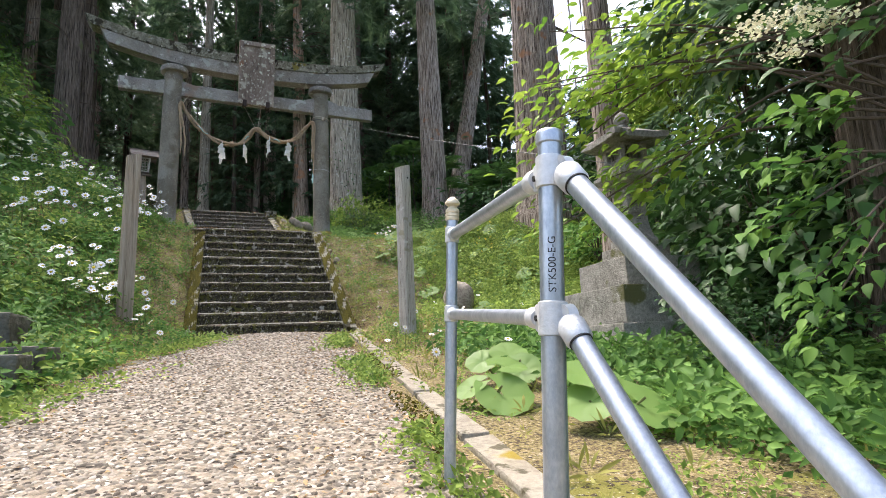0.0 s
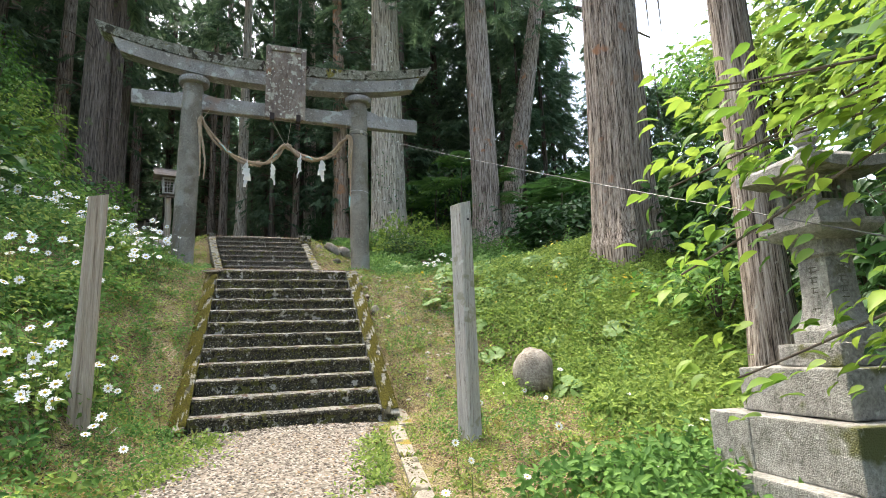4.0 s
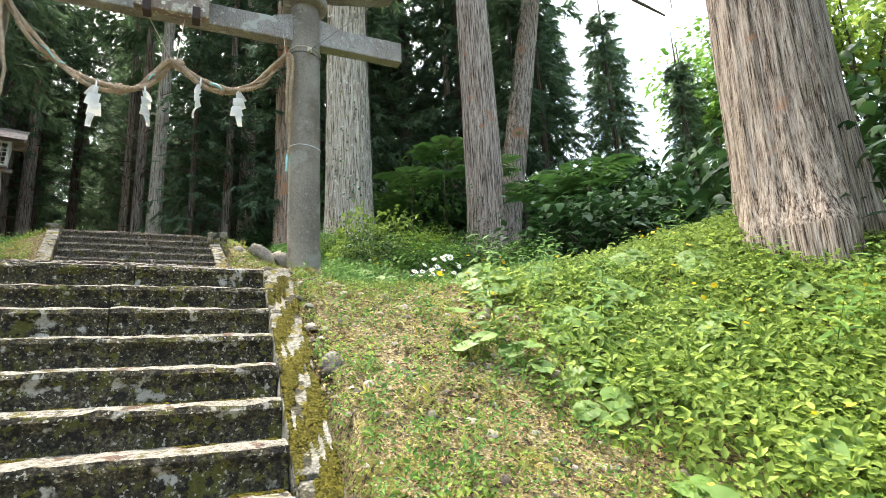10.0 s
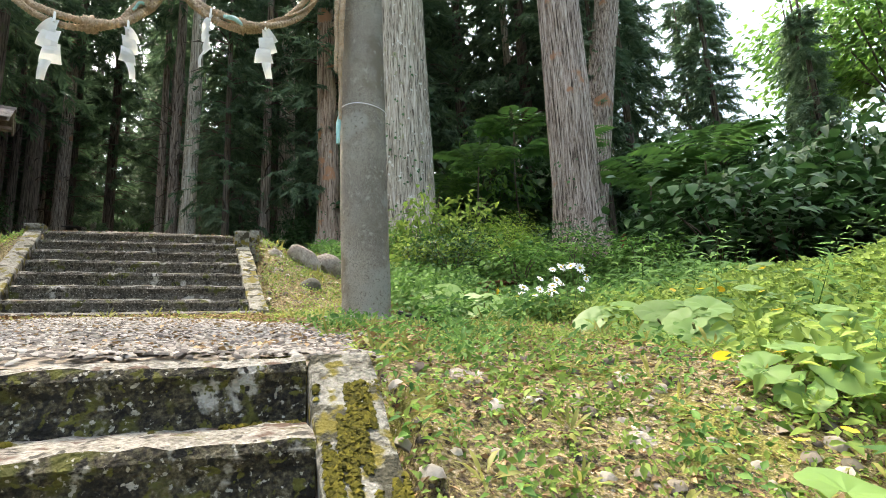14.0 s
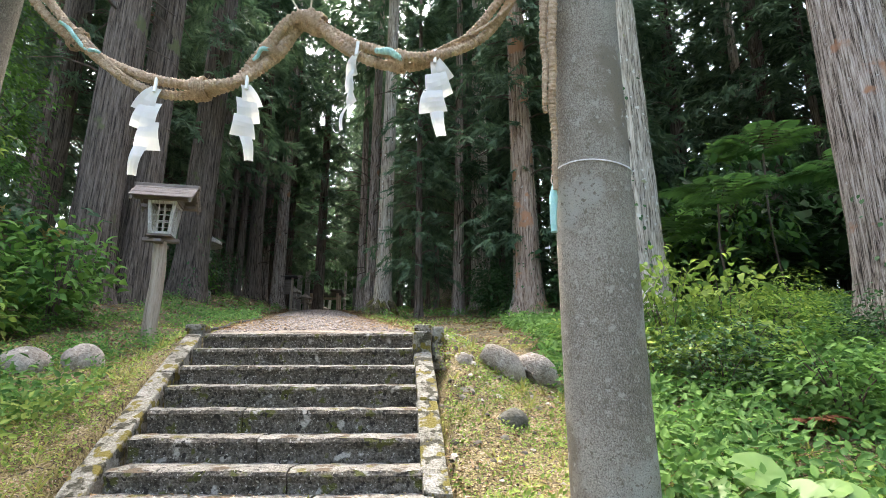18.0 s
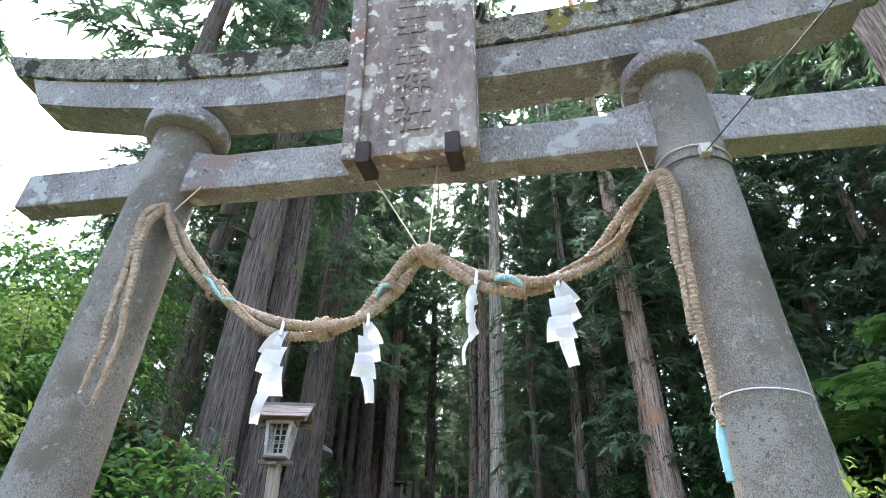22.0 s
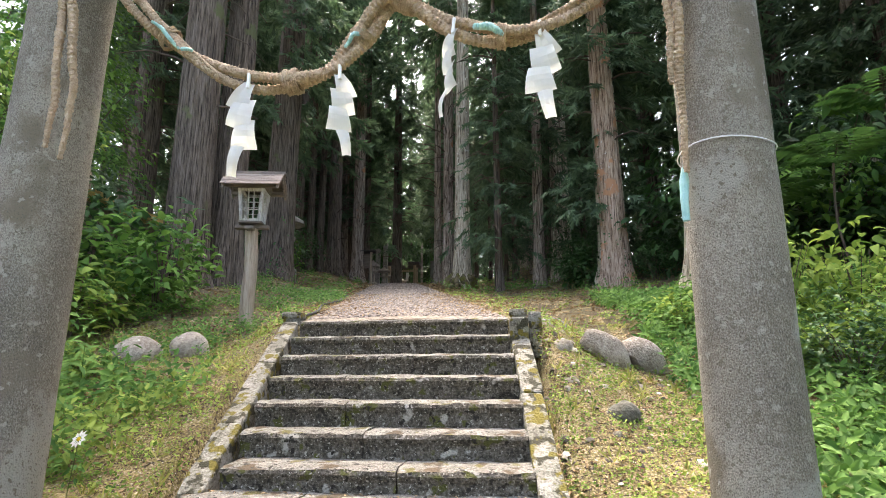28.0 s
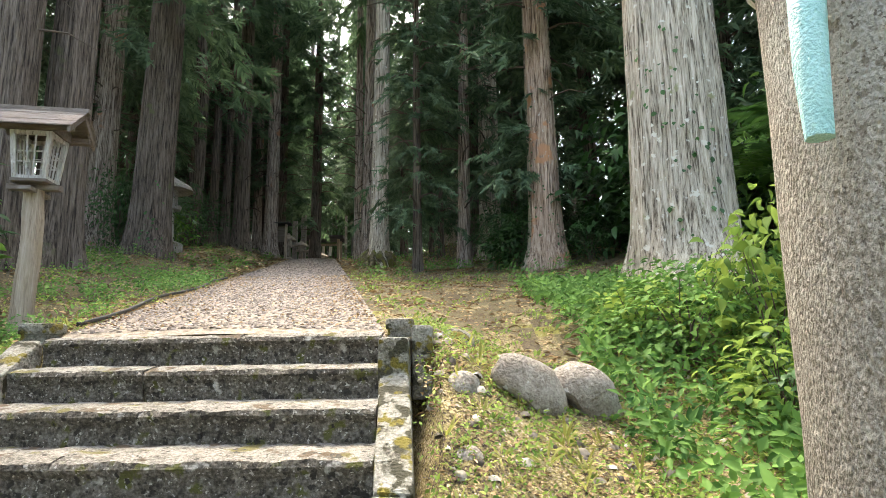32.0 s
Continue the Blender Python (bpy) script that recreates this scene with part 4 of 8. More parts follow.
for a, b in (((-0.11, 5.72, 5.84), (0.20, 5.88, 5.33)), ((0.32, 5.72, 5.84), (0.25, 5.88, 5.33)), ((-1.30, 5.80, 6.0), (-1.45, 5.76, 5.72)), ((1.52, 5.80, 6.0), (1.55, 5.76, 5.60))):
    bm = bmesh.new()
    tube(bm, [Vector(a) - rope.matrix_basis.translation, Vector(b) - rope.matrix_basis.translation], 0.005, 6)
    part("hanging_cord", bm, M_TWINE, rope, "thin pale cord")
# strips of tape twisted in with the straw
for i0, n, r in ((166, 76, 0.012), (500, 58, 0.012), (788, 50, 0.020)):
    bm = bmesh.new()
    tube(bm, [fine_way[i0 + k] - rope.matrix_basis.translation + Vector((0, -0.060 + 0.012 * math.sin(k * 0.16), 0.016 * math.sin(k * 0.10))) for k in range(n)], [r * (0.7 + 0.3 * math.sin(math.pi * k / n) + 0.18 * math.sin(k * 2.4)) for k in range(n)], 7)
    part("tape", bm, M_CLOTH, rope, "faded turquoise tape twisted into the rope", True)
bm = bmesh.new()
tube(bm, [Vector(p) - rope.matrix_basis.translation for p in ((1.59, 5.77, 4.23), (1.585, 5.77, 4.17), (1.58, 5.77, 4.07), (1.585, 5.77, 3.98))], [0.012, 0.020, 0.019, 0.017], 9)
roughen(bm, 0.009, 14)
part("tape", bm, M_CLOTH, rope, "turquoise plastic tied on the rope end", True)


def shide(x, z, turn, size, seed, side):
    """A folded paper streamer: slanted flaps hanging one from the other in steps; side: to which their corners point."""
    r = random.Random(seed)
    ob = empty("paper_streamer", x, 5.86, z, "white folded paper streamer hanging from the straw rope", "paper streamer", "paper streamers on the rope", turn)
    bm = bmesh.new()
    flaps = (((-0.015, 0.01), (0.022, 0.0), (0.012, -0.150), (-0.078, -0.112)), ((-0.042, -0.070), (0.040, -0.095), (0.028, -0.262), (-0.074, -0.212)),
             ((-0.030, -0.190), (0.044, -0.205), (0.056, -0.345), (-0.056, -0.330)), ((-0.040, -0.325), (0.014, -0.338), (-0.014, -0.480), (-0.052, -0.470)))
    for i, (tl, tr, br, bl) in enumerate(flaps):
        rows = []
        swing = 0.02 * r.uniform(-1, 1)
        for k in range(6):
            t = k / 5
            row = []
            for u in (0, 0.33, 0.67, 1):
                px = (tl[0] * (1 - t) + bl[0] * t) * (1 - u) + (tr[0] * (1 - t) + br[0] * t) * u
                pz = (tl[1] * (1 - t) + bl[1] * t) * (1 - u) + (tr[1] * (1 - t) + br[1] * t) * u
                py = -0.022 * math.sin(math.pi * t) + swing * t - 0.009 * i + 0.016 * math.sin(2.6 * u + i)
                row.append(bm.verts.new((side * 1.28 * px * size, (py + r.uniform(-0.001, 0.001)) * size, pz * size)))
            rows.append(row)
        for p, q in zip(rows, rows[1:]):
            for u in range(3):
                bm.faces.new((p[u], p[u + 1], q[u + 1], q[u]))
    bmesh.ops.solidify(bm, geom=list(bm.faces), thickness=0.0016)
    part("paper", bm, M_PAPER, ob)
    bm = bmesh.new()
    tube(bm, [(0, 0, 0.06), (0, -0.01, -0.03)], 0.010, 6)
    part("tie", bm, M_PAPER, ob)


for x, z, t, s, side in ((-0.57, 4.84, 4, 1.12, 1), (-0.07, 4.86, 30, 0.98, -1), (0.54, 5.08, -52, 1.05, 1), (0.98, 5.03, -14, 1.06, -1)):
    shide(x, z, t, s, x, side)
# bands round the right pillar
for z, m, r in ((4.33, M_WHITE, 0.0035), (5.66, M_WIRE, 0.006), (5.74, M_TWINE, 0.006)):
    e = empty("pillar_band", 1.82, 5.88, z, "thin band tied round the stone pillar" if m is not M_WHITE else "white plastic band round the stone pillar", "band")
    bm = bmesh.new()
    tube(bm, [(0.212 * math.cos(a), 0.212 * math.sin(a), 0.012 * math.sin(2 * a)) for a in np.linspace(0, 2 * math.pi, 33)], r, 6)
    part("band", bm, m, e)
# cable running off from the right pillar
cable = empty("cable", 1.84, 5.67, 5.68, "thin grey cable strung from the torii towards the trees", "cable")
bm = bmesh.new()
run = [Vector((1.84, 5.67, 5.68)) * (1 - t) + Vector((1.8, -4.9, 1.08)) * t + Vector((0, 0, -0.25 * t * (1 - t))) for t in np.linspace(0, 1, 40)]
tube(bm, [p - Vector((1.84, 5.67, 5.68)) for p in run], 0.0035, 6)
part("wire", bm, M_WIRE, cable)
bm = bmesh.new()
box(bm, -0.03, 0.03, -0.04, 0.02, -0.03, 0.04, 0.01)
part("knot", bm, M_TWINE, cable)

# ---- wooden posts before the steps ----


def wooden_post(x, y, z0, z1, w, d, turn, material, label, lean_x, holes=(), lean_y=0.0):
    e = empty("wooden_post", x, y, z0, label, "post", "wooden posts before the steps", turn)
    bm = bmesh.new()
    h = z1 - z0
    n = 18
    rings = []
    for i in range(n + 1):
        k = i / n
        z = -0.35 + (h + 0.35) * k
        s = 1.0 - 0.10 * k
        c = 0.16
        ring = []
        for px, py in ((-1 + c, -1), (1 - c, -1), (1, -1 + c), (1, 1 - c), (1 - c, 1), (-1 + c, 1), (-1, 1 - c), (-1, -1 + c)):
            ring.append(bm.verts.new((px * w / 2 * s + lean_x * max(z, 0), py * d / 2 * s + lean_y * max(z, 0), z + (0.02 * px if i == n else 0))))
        rings.append(ring)
    for a, b in zip(rings, rings[1:]):
        for k in range(8):
            bm.faces.new((a[k], a[(k + 1) % 8], b[(k + 1) % 8], b[k]))
    bm.faces.new(rings[-1])
    roughen(bm, 0.004, 7, x)
    part("shaft", bm, material, e)
    for px, pz in holes:
        bm = bmesh.new()
        tube(bm, [(px + lean_x * pz, -d * 0.45 - 0.004 + lean_y * pz, pz), (px + lean_x * pz, -d * 0.45 + 0.012 + lean_y * pz, pz)], 0.012, 12)
        part("peg_hole", bm, M_BLACK, e, "dark peg hole")


wooden_post(-1.90, -0.67, 0.08, 2.22, 0.175, 0.13, 12, M_WOODB, "tall brown-grey squared wooden post among daisies", 0.015)
wooden_post(1.42, -1.21, 0.06, 2.15, 0.165, 0.175, 20, M_WOOD, "tall silver-grey split wooden post on the grass", -0.036, ((0.02, 1.92),), -0.045)

# ---- handrail of galvanised pipes ----
rail = empty("handrail", -0.45, -6.9, -0.85, "galvanised pipe handrail with clamp fittings beside the path", "handrail")
RO = Vector((-0.45, -6.9, -0.85))
FAR, NEAR = Vector((-0.31, -6.39, 0)), Vector((-0.53, -7.36, 0))


def leaning(p):
    """The whole rail leans a little: its feet stand off to one side."""
    p = Vector(p)
    k = 0.06 * (p.z - 0.06)
    return Vector((p.x + 0.91 * k, p.y - 0.41 * k, p.z)) - RO


def pipe(name, pts, r, material=M_STEEL, label="", seg=24, parent=None):
    bm = bmesh.new()
    tube(bm, [leaning(p) for p in pts], r, seg)
    return part(name, bm, material, parent or rail, label, True)


def turned(name, base, profile, material, label, seg=24, parent=None):
    bm = bmesh.new()
    axis = Vector((0.0546, -0.0246, 1)).normalized()
    lathe(bm, profile, seg, m=Matrix.Translation(leaning(base)) @ Vector((0, 0, 1)).rotation_difference(axis).to_matrix().to_4x4())
    return part(name, bm, material, parent or rail, label, True)


UPZ = Vector((0, 0, 1))
pipe("post", [FAR + Vector((0, 0, -1.0)), FAR + Vector((0, 0, 0.21))], 0.0215)
pipe("post", [NEAR + Vector((0, 0, -1.25)), NEAR + Vector((0, 0, 0.14))], 0.0245)
turned("post_cap", NEAR + Vector((0, 0, 0.120)), [(0.0262, 0), (0.0285, 0.002), (0.0288, 0.020), (0.027, 0.027), (0.023, 0.030), (0.012, 0.032)], M_STEEL, "pressed steel pipe cap", 28)
turned("finial", FAR + Vector((0, 0, 0.185)), [(0.0235, 0.0), (0.026, 0.003), (0.026, 0.012), (0.0225, 0.014), (0.026, 0.017), (0.026, 0.026), (0.0225, 0.028), (0.026, 0.031), (0.026, 0.042), (0.020, 0.047), (0.016, 0.054), (0.022, 0.060), (0.028, 0.064), (0.0285, 0.070), (0.020, 0.082), (0.008, 0.092), (0.001, 0.093)], M_BRASS, "turned cream-coloured post finial", 28)
LEVEL = (FAR - NEAR).normalized()
SIDE = LEVEL.cross(UPZ).normalized()
for hn, hf, r in ((0.06, 0.13, 0.0205), (-0.24, -0.165, 0.0185)):
    run = ((FAR + UPZ * hf) - (NEAR + UPZ * hn)).normalized()
    pipe("level_rail", [NEAR + UPZ * hn + run * 0.09, FAR + UPZ * hf - run * 0.03], r)
    foot = NEAR + UPZ * hn + Vector((0.012, -0.028, 0.0))
    DOWN = Vector((-0.03, -0.72, -0.685 if hn > 0 else -0.74)).normalized()
    pipe("stair_rail", [foot + DOWN * 0.055, foot + DOWN * 3.2], r + 0.002)
    # near fitting: a sleeve round the post, a lug with its bolt for each rail, and a cup that takes the pipe
    sleeve = turned("clamp", NEAR + UPZ * (hn - 0.034), [(0.0255, 0.0), (0.0292, 0.002), (0.0296, 0.034), (0.0292, 0.066), (0.0255, 0.068)], M_FITTING, "white cast pipe clamp", 28)
    at = NEAR + UPZ * hn + run * 0.058
    pipe("lug", [at - SIDE * 0.011, at - SIDE * 0.010, at + SIDE * 0.010, at + SIDE * 0.011], [0.026, 0.029, 0.029, 0.026], M_FITTING, parent=sleeve)
    pipe("lug_arm", [NEAR + UPZ * hn + run * 0.018, NEAR + UPZ * hn + run * 0.05], [0.017, 0.015], M_FITTING, parent=sleeve)
    pipe("cup", [at + run * 0.012, at + run * 0.026, at + run * 0.052, at + run * 0.057], [r + 0.002, r + 0.006, r + 0.0045, r + 0.001], M_FITTING, parent=sleeve)
    pipe("bolt", [at - SIDE * 0.016, at - SIDE * 0.012], 0.0065, M_BLACK, "black bolt", 12, sleeve)
    pipe("bolt", [at + SIDE * 0.012, at + SIDE * 0.016], 0.0065, M_BLACK, "black bolt", 12, sleeve)
    pipe("lug", [foot - Vector((0.011, 0, 0)), foot + Vector((0.011, 0, 0))], 0.027, M_FITTING, parent=sleeve)
    pipe("cup", [foot + DOWN * 0.012, foot + DOWN * 0.024, foot + DOWN * 0.060, foot + DOWN * 0.067], [r + 0.003, r + 0.0095, r + 0.0085, r + 0.004], M_FITTING, parent=sleeve)
    pipe("gasket", [foot + DOWN * 0.066, foot + DOWN * 0.0695], r + 0.0045, M_BLACK, "dark joint in the fitting", parent=sleeve)
    # far fitting
    sleeve = turned("clamp", FAR + UPZ * (hf - 0.030), [(0.0222, 0.0), (0.0255, 0.002), (0.026, 0.030), (0.0255, 0.058), (0.0222, 0.060)], M_FITTING, "white cast pipe clamp", 24)
    at = FAR + UPZ * hf
    pipe("cup", [at - run * 0.018, at - run * 0.028, at - run * 0.046, at - run * 0.050], [r + 0.001, r + 0.005, r + 0.004, r + 0.001], M_FITTING, parent=sleeve)
fd = bpy.data.curves.new("stamp", "FONT")
fd.body, fd.size, fd.extrude = "STK500-E-G", 0.022, 0.0002
tmp = bpy.data.objects.new("stamp", fd)
me = bpy.data.meshes.new_from_object(tmp)
bpy.data.objects.remove(tmp)
for v in me.vertices:
    a = v.co.y / 0.0252
    v.co = Vector((-0.0252 * math.sin(a - 0.15), -0.0252 * math.cos(a - 0.15), v.co.x))
me.materials.clear()
me.materials.append(M_BLACK)
ob = new("stamp", me)
ob.parent = rail
ob.matrix_basis = Matrix.Translation(leaning(NEAR + Vector((0, 0, -0.19)))) @ UPZ.rotation_difference(Vector((0.0546, -0.0246, 1))).to_matrix().to_4x4() @ pose(0, 0, 0, 0, 0, -25)

# ---- stone lantern ----


def stone(bm, material, parent, name, seed, label="", amount=0.006, sub=True):
    if sub:
        bmesh.ops.subdivide_edges(bm, edges=[e for e in bm.edges if e.calc_length() > 0.12], cuts=3, use_grid_fill=True)
    roughen(bm, amount, 8, seed)
    return part(name, bm, material, parent, label)


def stone_lantern(x, y, z, turn):
    e = empty("stone_lantern", x, y, z, "tall grey granite lantern on a three-tiered base beside the path", "stone lantern", "", turn)
    for a, h0, h1, cut in ((0.72, -0.45, 0.06, 0.1), (0.60, 0.06, 0.42, 0.2), (0.44, 0.425, 0.72, 0.5)):
        for lo, hi in ((-a, cut), (cut + 0.008, a)) if cut < a else ((-a, a),):
            bm = bmesh.new()
            box(bm, -a, a, lo, hi, h0, h1, 0.012)
            stone(bm, M_GRANITE, e, "base_block", a + lo)
    bm = bmesh.new()
    box(bm, -0.25, 0.25, -0.25, 0.25, 0.722, 0.87, 0.012)
    stone(bm, M_GRANITE, e, "plinth", 2)
    bm = bmesh.new()
    prof = [(0.175, 0.872), (0.175, 0.95), (0.15, 0.99), (0.13, 1.06), (0.118, 1.16), (0.112, 1.44), (0.135, 1.46), (0.135, 1.56)]
    rings = [[bm.verts.new((sx * r, sy * r, h)) for sx, sy in ((-1, -1), (1, -1), (1, 1), (-1, 1))] for r, h in prof]
    for p, q in zip(rings, rings[1:]):
        for k in range(4):
            bm.faces.new((p[k], p[(k + 1) % 4], q[(k + 1) % 4], q[k]))
    bm.faces.new(rings[0][::-1]), bm.faces.new(rings[-1])
    stone(bm, M_GRANITE, e, "shaft", 3, "flared square shaft with carved characters", 0.003)
    for k, (dx, dz) in enumerate(((0, 1.36), (0.0, 1.29), (0, 1.22), (0, 1.15), (0, 1.08))):
        for face in (0, 1):
            for ox, oz, w, h in ((0, 0.018, 0.06, 0.007), (0, -0.012, 0.05, 0.007), (-0.012, 0, 0.007, 0.05)):
                bm = bmesh.new()
                d = 0.119 if dz > 1.12 else 0.128
                box(bm, ox - w / 2, ox + w / 2, -d, -d + 0.008, dz + oz - h / 2, dz + oz + h / 2, 0)
                bmesh.ops.transform(bm, matrix=pose(0, 0, 0, 0, 0, -90 * face), verts=bm.verts)
                part("carved_stroke", bm, M_DARKSTONE, e)
    bm = bmesh.new()
    prof = [(0.15, 1.56), (0.22, 1.59), (0.26, 1.64), (0.26, 1.68), (0.19, 1.685), (0.19, 1.79)]
    rings = [[bm.verts.new((sx * r, sy * r, h)) for sx, sy in ((-1, -1), (1, -1), (1, 1), (-1, 1))] for r, h in prof]
    for p, q in zip(rings, rings[1:]):
        for k in range(4):
            bm.faces.new((p[k], p[(k + 1) % 4], q[(k + 1) % 4], q[k]))
    bm.faces.new(rings[0][::-1]), bm.faces.new(rings[-1])
    stone(bm, M_GRANITE, e, "platform", 4, "", 0.005)
    bm = bmesh.new()
    box(bm, -0.165, 0.165, -0.165, 0.165, 1.79, 1.83, 0.006), box(bm, -0.165, 0.165, -0.165, 0.165, 1.97, 2.0, 0.006)
    for sx, sy in ((-1, -1), (1, -1), (1, 1), (-1, 1)):
        box(bm, sx * 0.137 - 0.028, sx * 0.137 + 0.028, sy * 0.137 - 0.028, sy * 0.137 + 0.028, 1.82, 1.98, 0.006)
    part("light_box", bm, M_GRANITE, e, "open stone light box")
    for turn_k in (0, 90, 180, 270):
        bm = bmesh.new()
        for px in (-0.05, 0, 0.05):
            box(bm, px - 0.009, px + 0.009, -0.135, -0.118, 1.83, 1.97, 0, pose(0, 0, 0, 0, 0, turn_k))
        box(bm, -0.11, 0.11, -0.132, -0.121, 1.895, 1.907, 0, pose(0, 0, 0, 0, 0, turn_k))
        part("grille", bm, M_DARKSTONE, e, "carved stone window grille")
    bm = bmesh.new()
    prof = [(0.17, 2.0), (0.30, 1.995), (0.335, 2.01), (0.335, 2.075), (0.24, 2.13), (0.14, 2.18), (0.07, 2.2)]
    rings = []
    for r, h in prof:
        rings.append([bm.verts.new((r * (math.cos(a) if True else 0) * s, r * math.sin(a) * s, h + (0.03 if s > 1.2 and 0.26 < r else 0))) for a, s in ((math.pi * (0.25 + 0.125 * k), 1 / max(abs(math.cos(math.pi * (0.25 + 0.125 * k))), abs(math.sin(math.pi * (0.25 + 0.125 * k))))) for k in range(16))])
    for p, q in zip(rings, rings[1:]):
        for k in range(16):
            bm.faces.new((p[k], p[(k + 1) % 16], q[(k + 1) % 16], q[k]))
    bm.faces.new(rings[0][::-1]), bm.faces.new(rings[-1])
    stone(bm, M_GRANITE, e, "roof", 5, "spreading stone roof with upturned corners", 0.008, False)
    bm = bmesh.new()
    lathe(bm, [(0.07, 2.19), (0.09, 2.21), (0.07, 2.24), (0.05, 2.255), (0.08, 2.29), (0.085, 2.33), (0.055, 2.38), (0.01, 2.42)], 18)
    part("jewel", bm, M_GRANITE, e, "onion-shaped stone jewel", True)
    return e


stone_lantern(3.16, -3.60, -0.20, -7)
# footing of a second lantern on the other side
foot = empty("stone_footing", -2.6, -3.0, -0.40, "old mossy stone footing blocks beside the gravel", "stone footing")
for x0, x1, y0, y1, z0, z1 in ((-0.75, 0.44, -0.98, -0.55, -0.2, 0.20), (-0.75, 0.48, -0.52, 0.42, -0.2, 0.26), (-0.70, 0.22, -0.25, 0.40, 0.27, 0.52)):
    bm = bmesh.new()
    box(bm, x0, x1, y0, y1, z0, z1, 0.02)
    stone(bm, M_DARKSTONE, foot, "block", x0 + z1, "", 0.012)

# ---- wooden lantern by the upper steps ----
lamp = empty("wooden_lantern", -2.54, 10.1, 3.86, "weathered wooden shrine lantern on a round post", "lantern")
bm = bmesh.new()
tube(bm, smooth_curve([(0, 0, -0.3), (0.0, 0, 0.3), (0.015, 0, 0.8), (-0.005, 0, 1.30)], 5), [0.094 - 0.0009 * k for k in range(16)], 16)
roughen(bm, 0.008, 5)
part("post", bm, M_WOODB, lamp, "bare round log post", True)
lant = pose(0, 0, 0, 0, 0, 11)
for a, b, c, d, e0, f0 in ((-0.215, 0.215, -0.045, 0.045, 1.30, 1.35), (-0.05, 0.05, -0.19, 0.19, 1.262, 1.302)):
    bm = bmesh.new()
    box(bm, a, b, c, d, e0, f0, 0.006, lant)
    part("cross_beam", bm, M_WOODR, lamp)
bm = bmesh.new()
box(bm, -0.145, 0.145, -0.145, 0.145, 1.352, 1.38, 0.005, lant)
part("floor_board", bm, M_WOODR, lamp)


def splayed(bm):
    """Widen a piece of the light box towards its top, and turn it with the lantern."""
    for v in bm.verts:
        k = 1 + 0.27 * (v.co.z - 1.38) / 0.42
        v.co.x, v.co.y = v.co.x * k, v.co.y * k
    bmesh.ops.transform(bm, matrix=lant, verts=bm.verts)
    return bm


for sx in (-1, 1):
    for sy in (-1, 1):
        bm = bmesh.new()
        box(bm, sx * 0.116 - 0.018, sx * 0.116 + 0.018, sy * 0.116 - 0.018, sy * 0.116 + 0.018, 1.378, 1.81, 0.003)
        part("corner_post", splayed(bm), M_WOOD, lamp)
for q in (0, 90, 180, 270):
    side = pose(0, 0, 0, 0, 0, q)
    for px in (-0.028, 0.026):
        bm = bmesh.new()
        box(bm, px - 0.005, px + 0.005, -0.120, -0.110, 1.40, 1.79, 0, side)
        part("lattice_bar", splayed(bm), M_WOOD, lamp)
    for pz in (1.535, 1.63):
        bm = bmesh.new()
        box(bm, -0.10, 0.10, -0.116, -0.106, pz - 0.005, pz + 0.005, 0, side)
        part("lattice_bar", splayed(bm), M_WOOD, lamp)
    bm = bmesh.new()
    box(bm, -0.10, 0.10, -0.128, -0.100, 1.381, 1.412, 0.003, side)
    part("sill", splayed(bm), M_WOOD, lamp)
    bm = bmesh.new()
    box(bm, -0.10, 0.10, -0.128, -0.100, 1.775, 1.812, 0.003, side)
    part("head_rail", splayed(bm), M_WOOD, lamp)
bm = bmesh.new()
tube(bm, [(0.02, 0, 1.378), (0.02, 0, 1.44)], 0.026, 12)
part("bulb_holder", bm, M_WHITE, lamp, "pale lamp socket", True)
# steep gabled roof with its ridge across the way
PITCH, EAVE, RIDGE, HALF = 0.80, 0.285, 2.055, 0.375
for s in (-1, 1):
    for k in range(4):
        y0, y1 = EAVE * (1 - k / 4), EAVE * (1 - (k + 1) / 4) - 0.012
        bm = bmesh.new()
        box(bm, -HALF - 0.004 * (k % 2), HALF + 0.004 * (k % 2), -y0, -max(y1, 0.002), 0, 0.014, 0.003)
        for v in bm.verts:
            v.co.z += RIDGE - PITCH * abs(v.co.y)
        bmesh.ops.transform(bm, matrix=lant @ pose(0, 0, 0.006 * (k % 2), 0, 0, 0 if s < 0 else 180), verts=bm.verts)
        part("roof_board", bm, M_WOODR, lamp)
    for sx in (-1, 1):
        bm = bmesh.new()
        box(bm, sx * (HALF - 0.03) - 0.014, sx * (HALF - 0.03) + 0.014, -EAVE + 0.01, -0.002, -0.062, -0.004, 0.003)
        for v in bm.verts:
            v.co.z += RIDGE - PITCH * abs(v.co.y)
        bmesh.ops.transform(bm, matrix=lant @ pose(0, 0, 0, 0, 0, 0 if s < 0 else 180), verts=bm.verts)
        part("barge_board", bm, M_WOODR, lamp)
bm = bmesh.new()
box(bm, -HALF - 0.02, HALF + 0.02, -0.035, 0.035, RIDGE - 0.012, RIDGE + 0.035, 0.006, lant)
part("ridge", bm, M_WOODR, lamp)
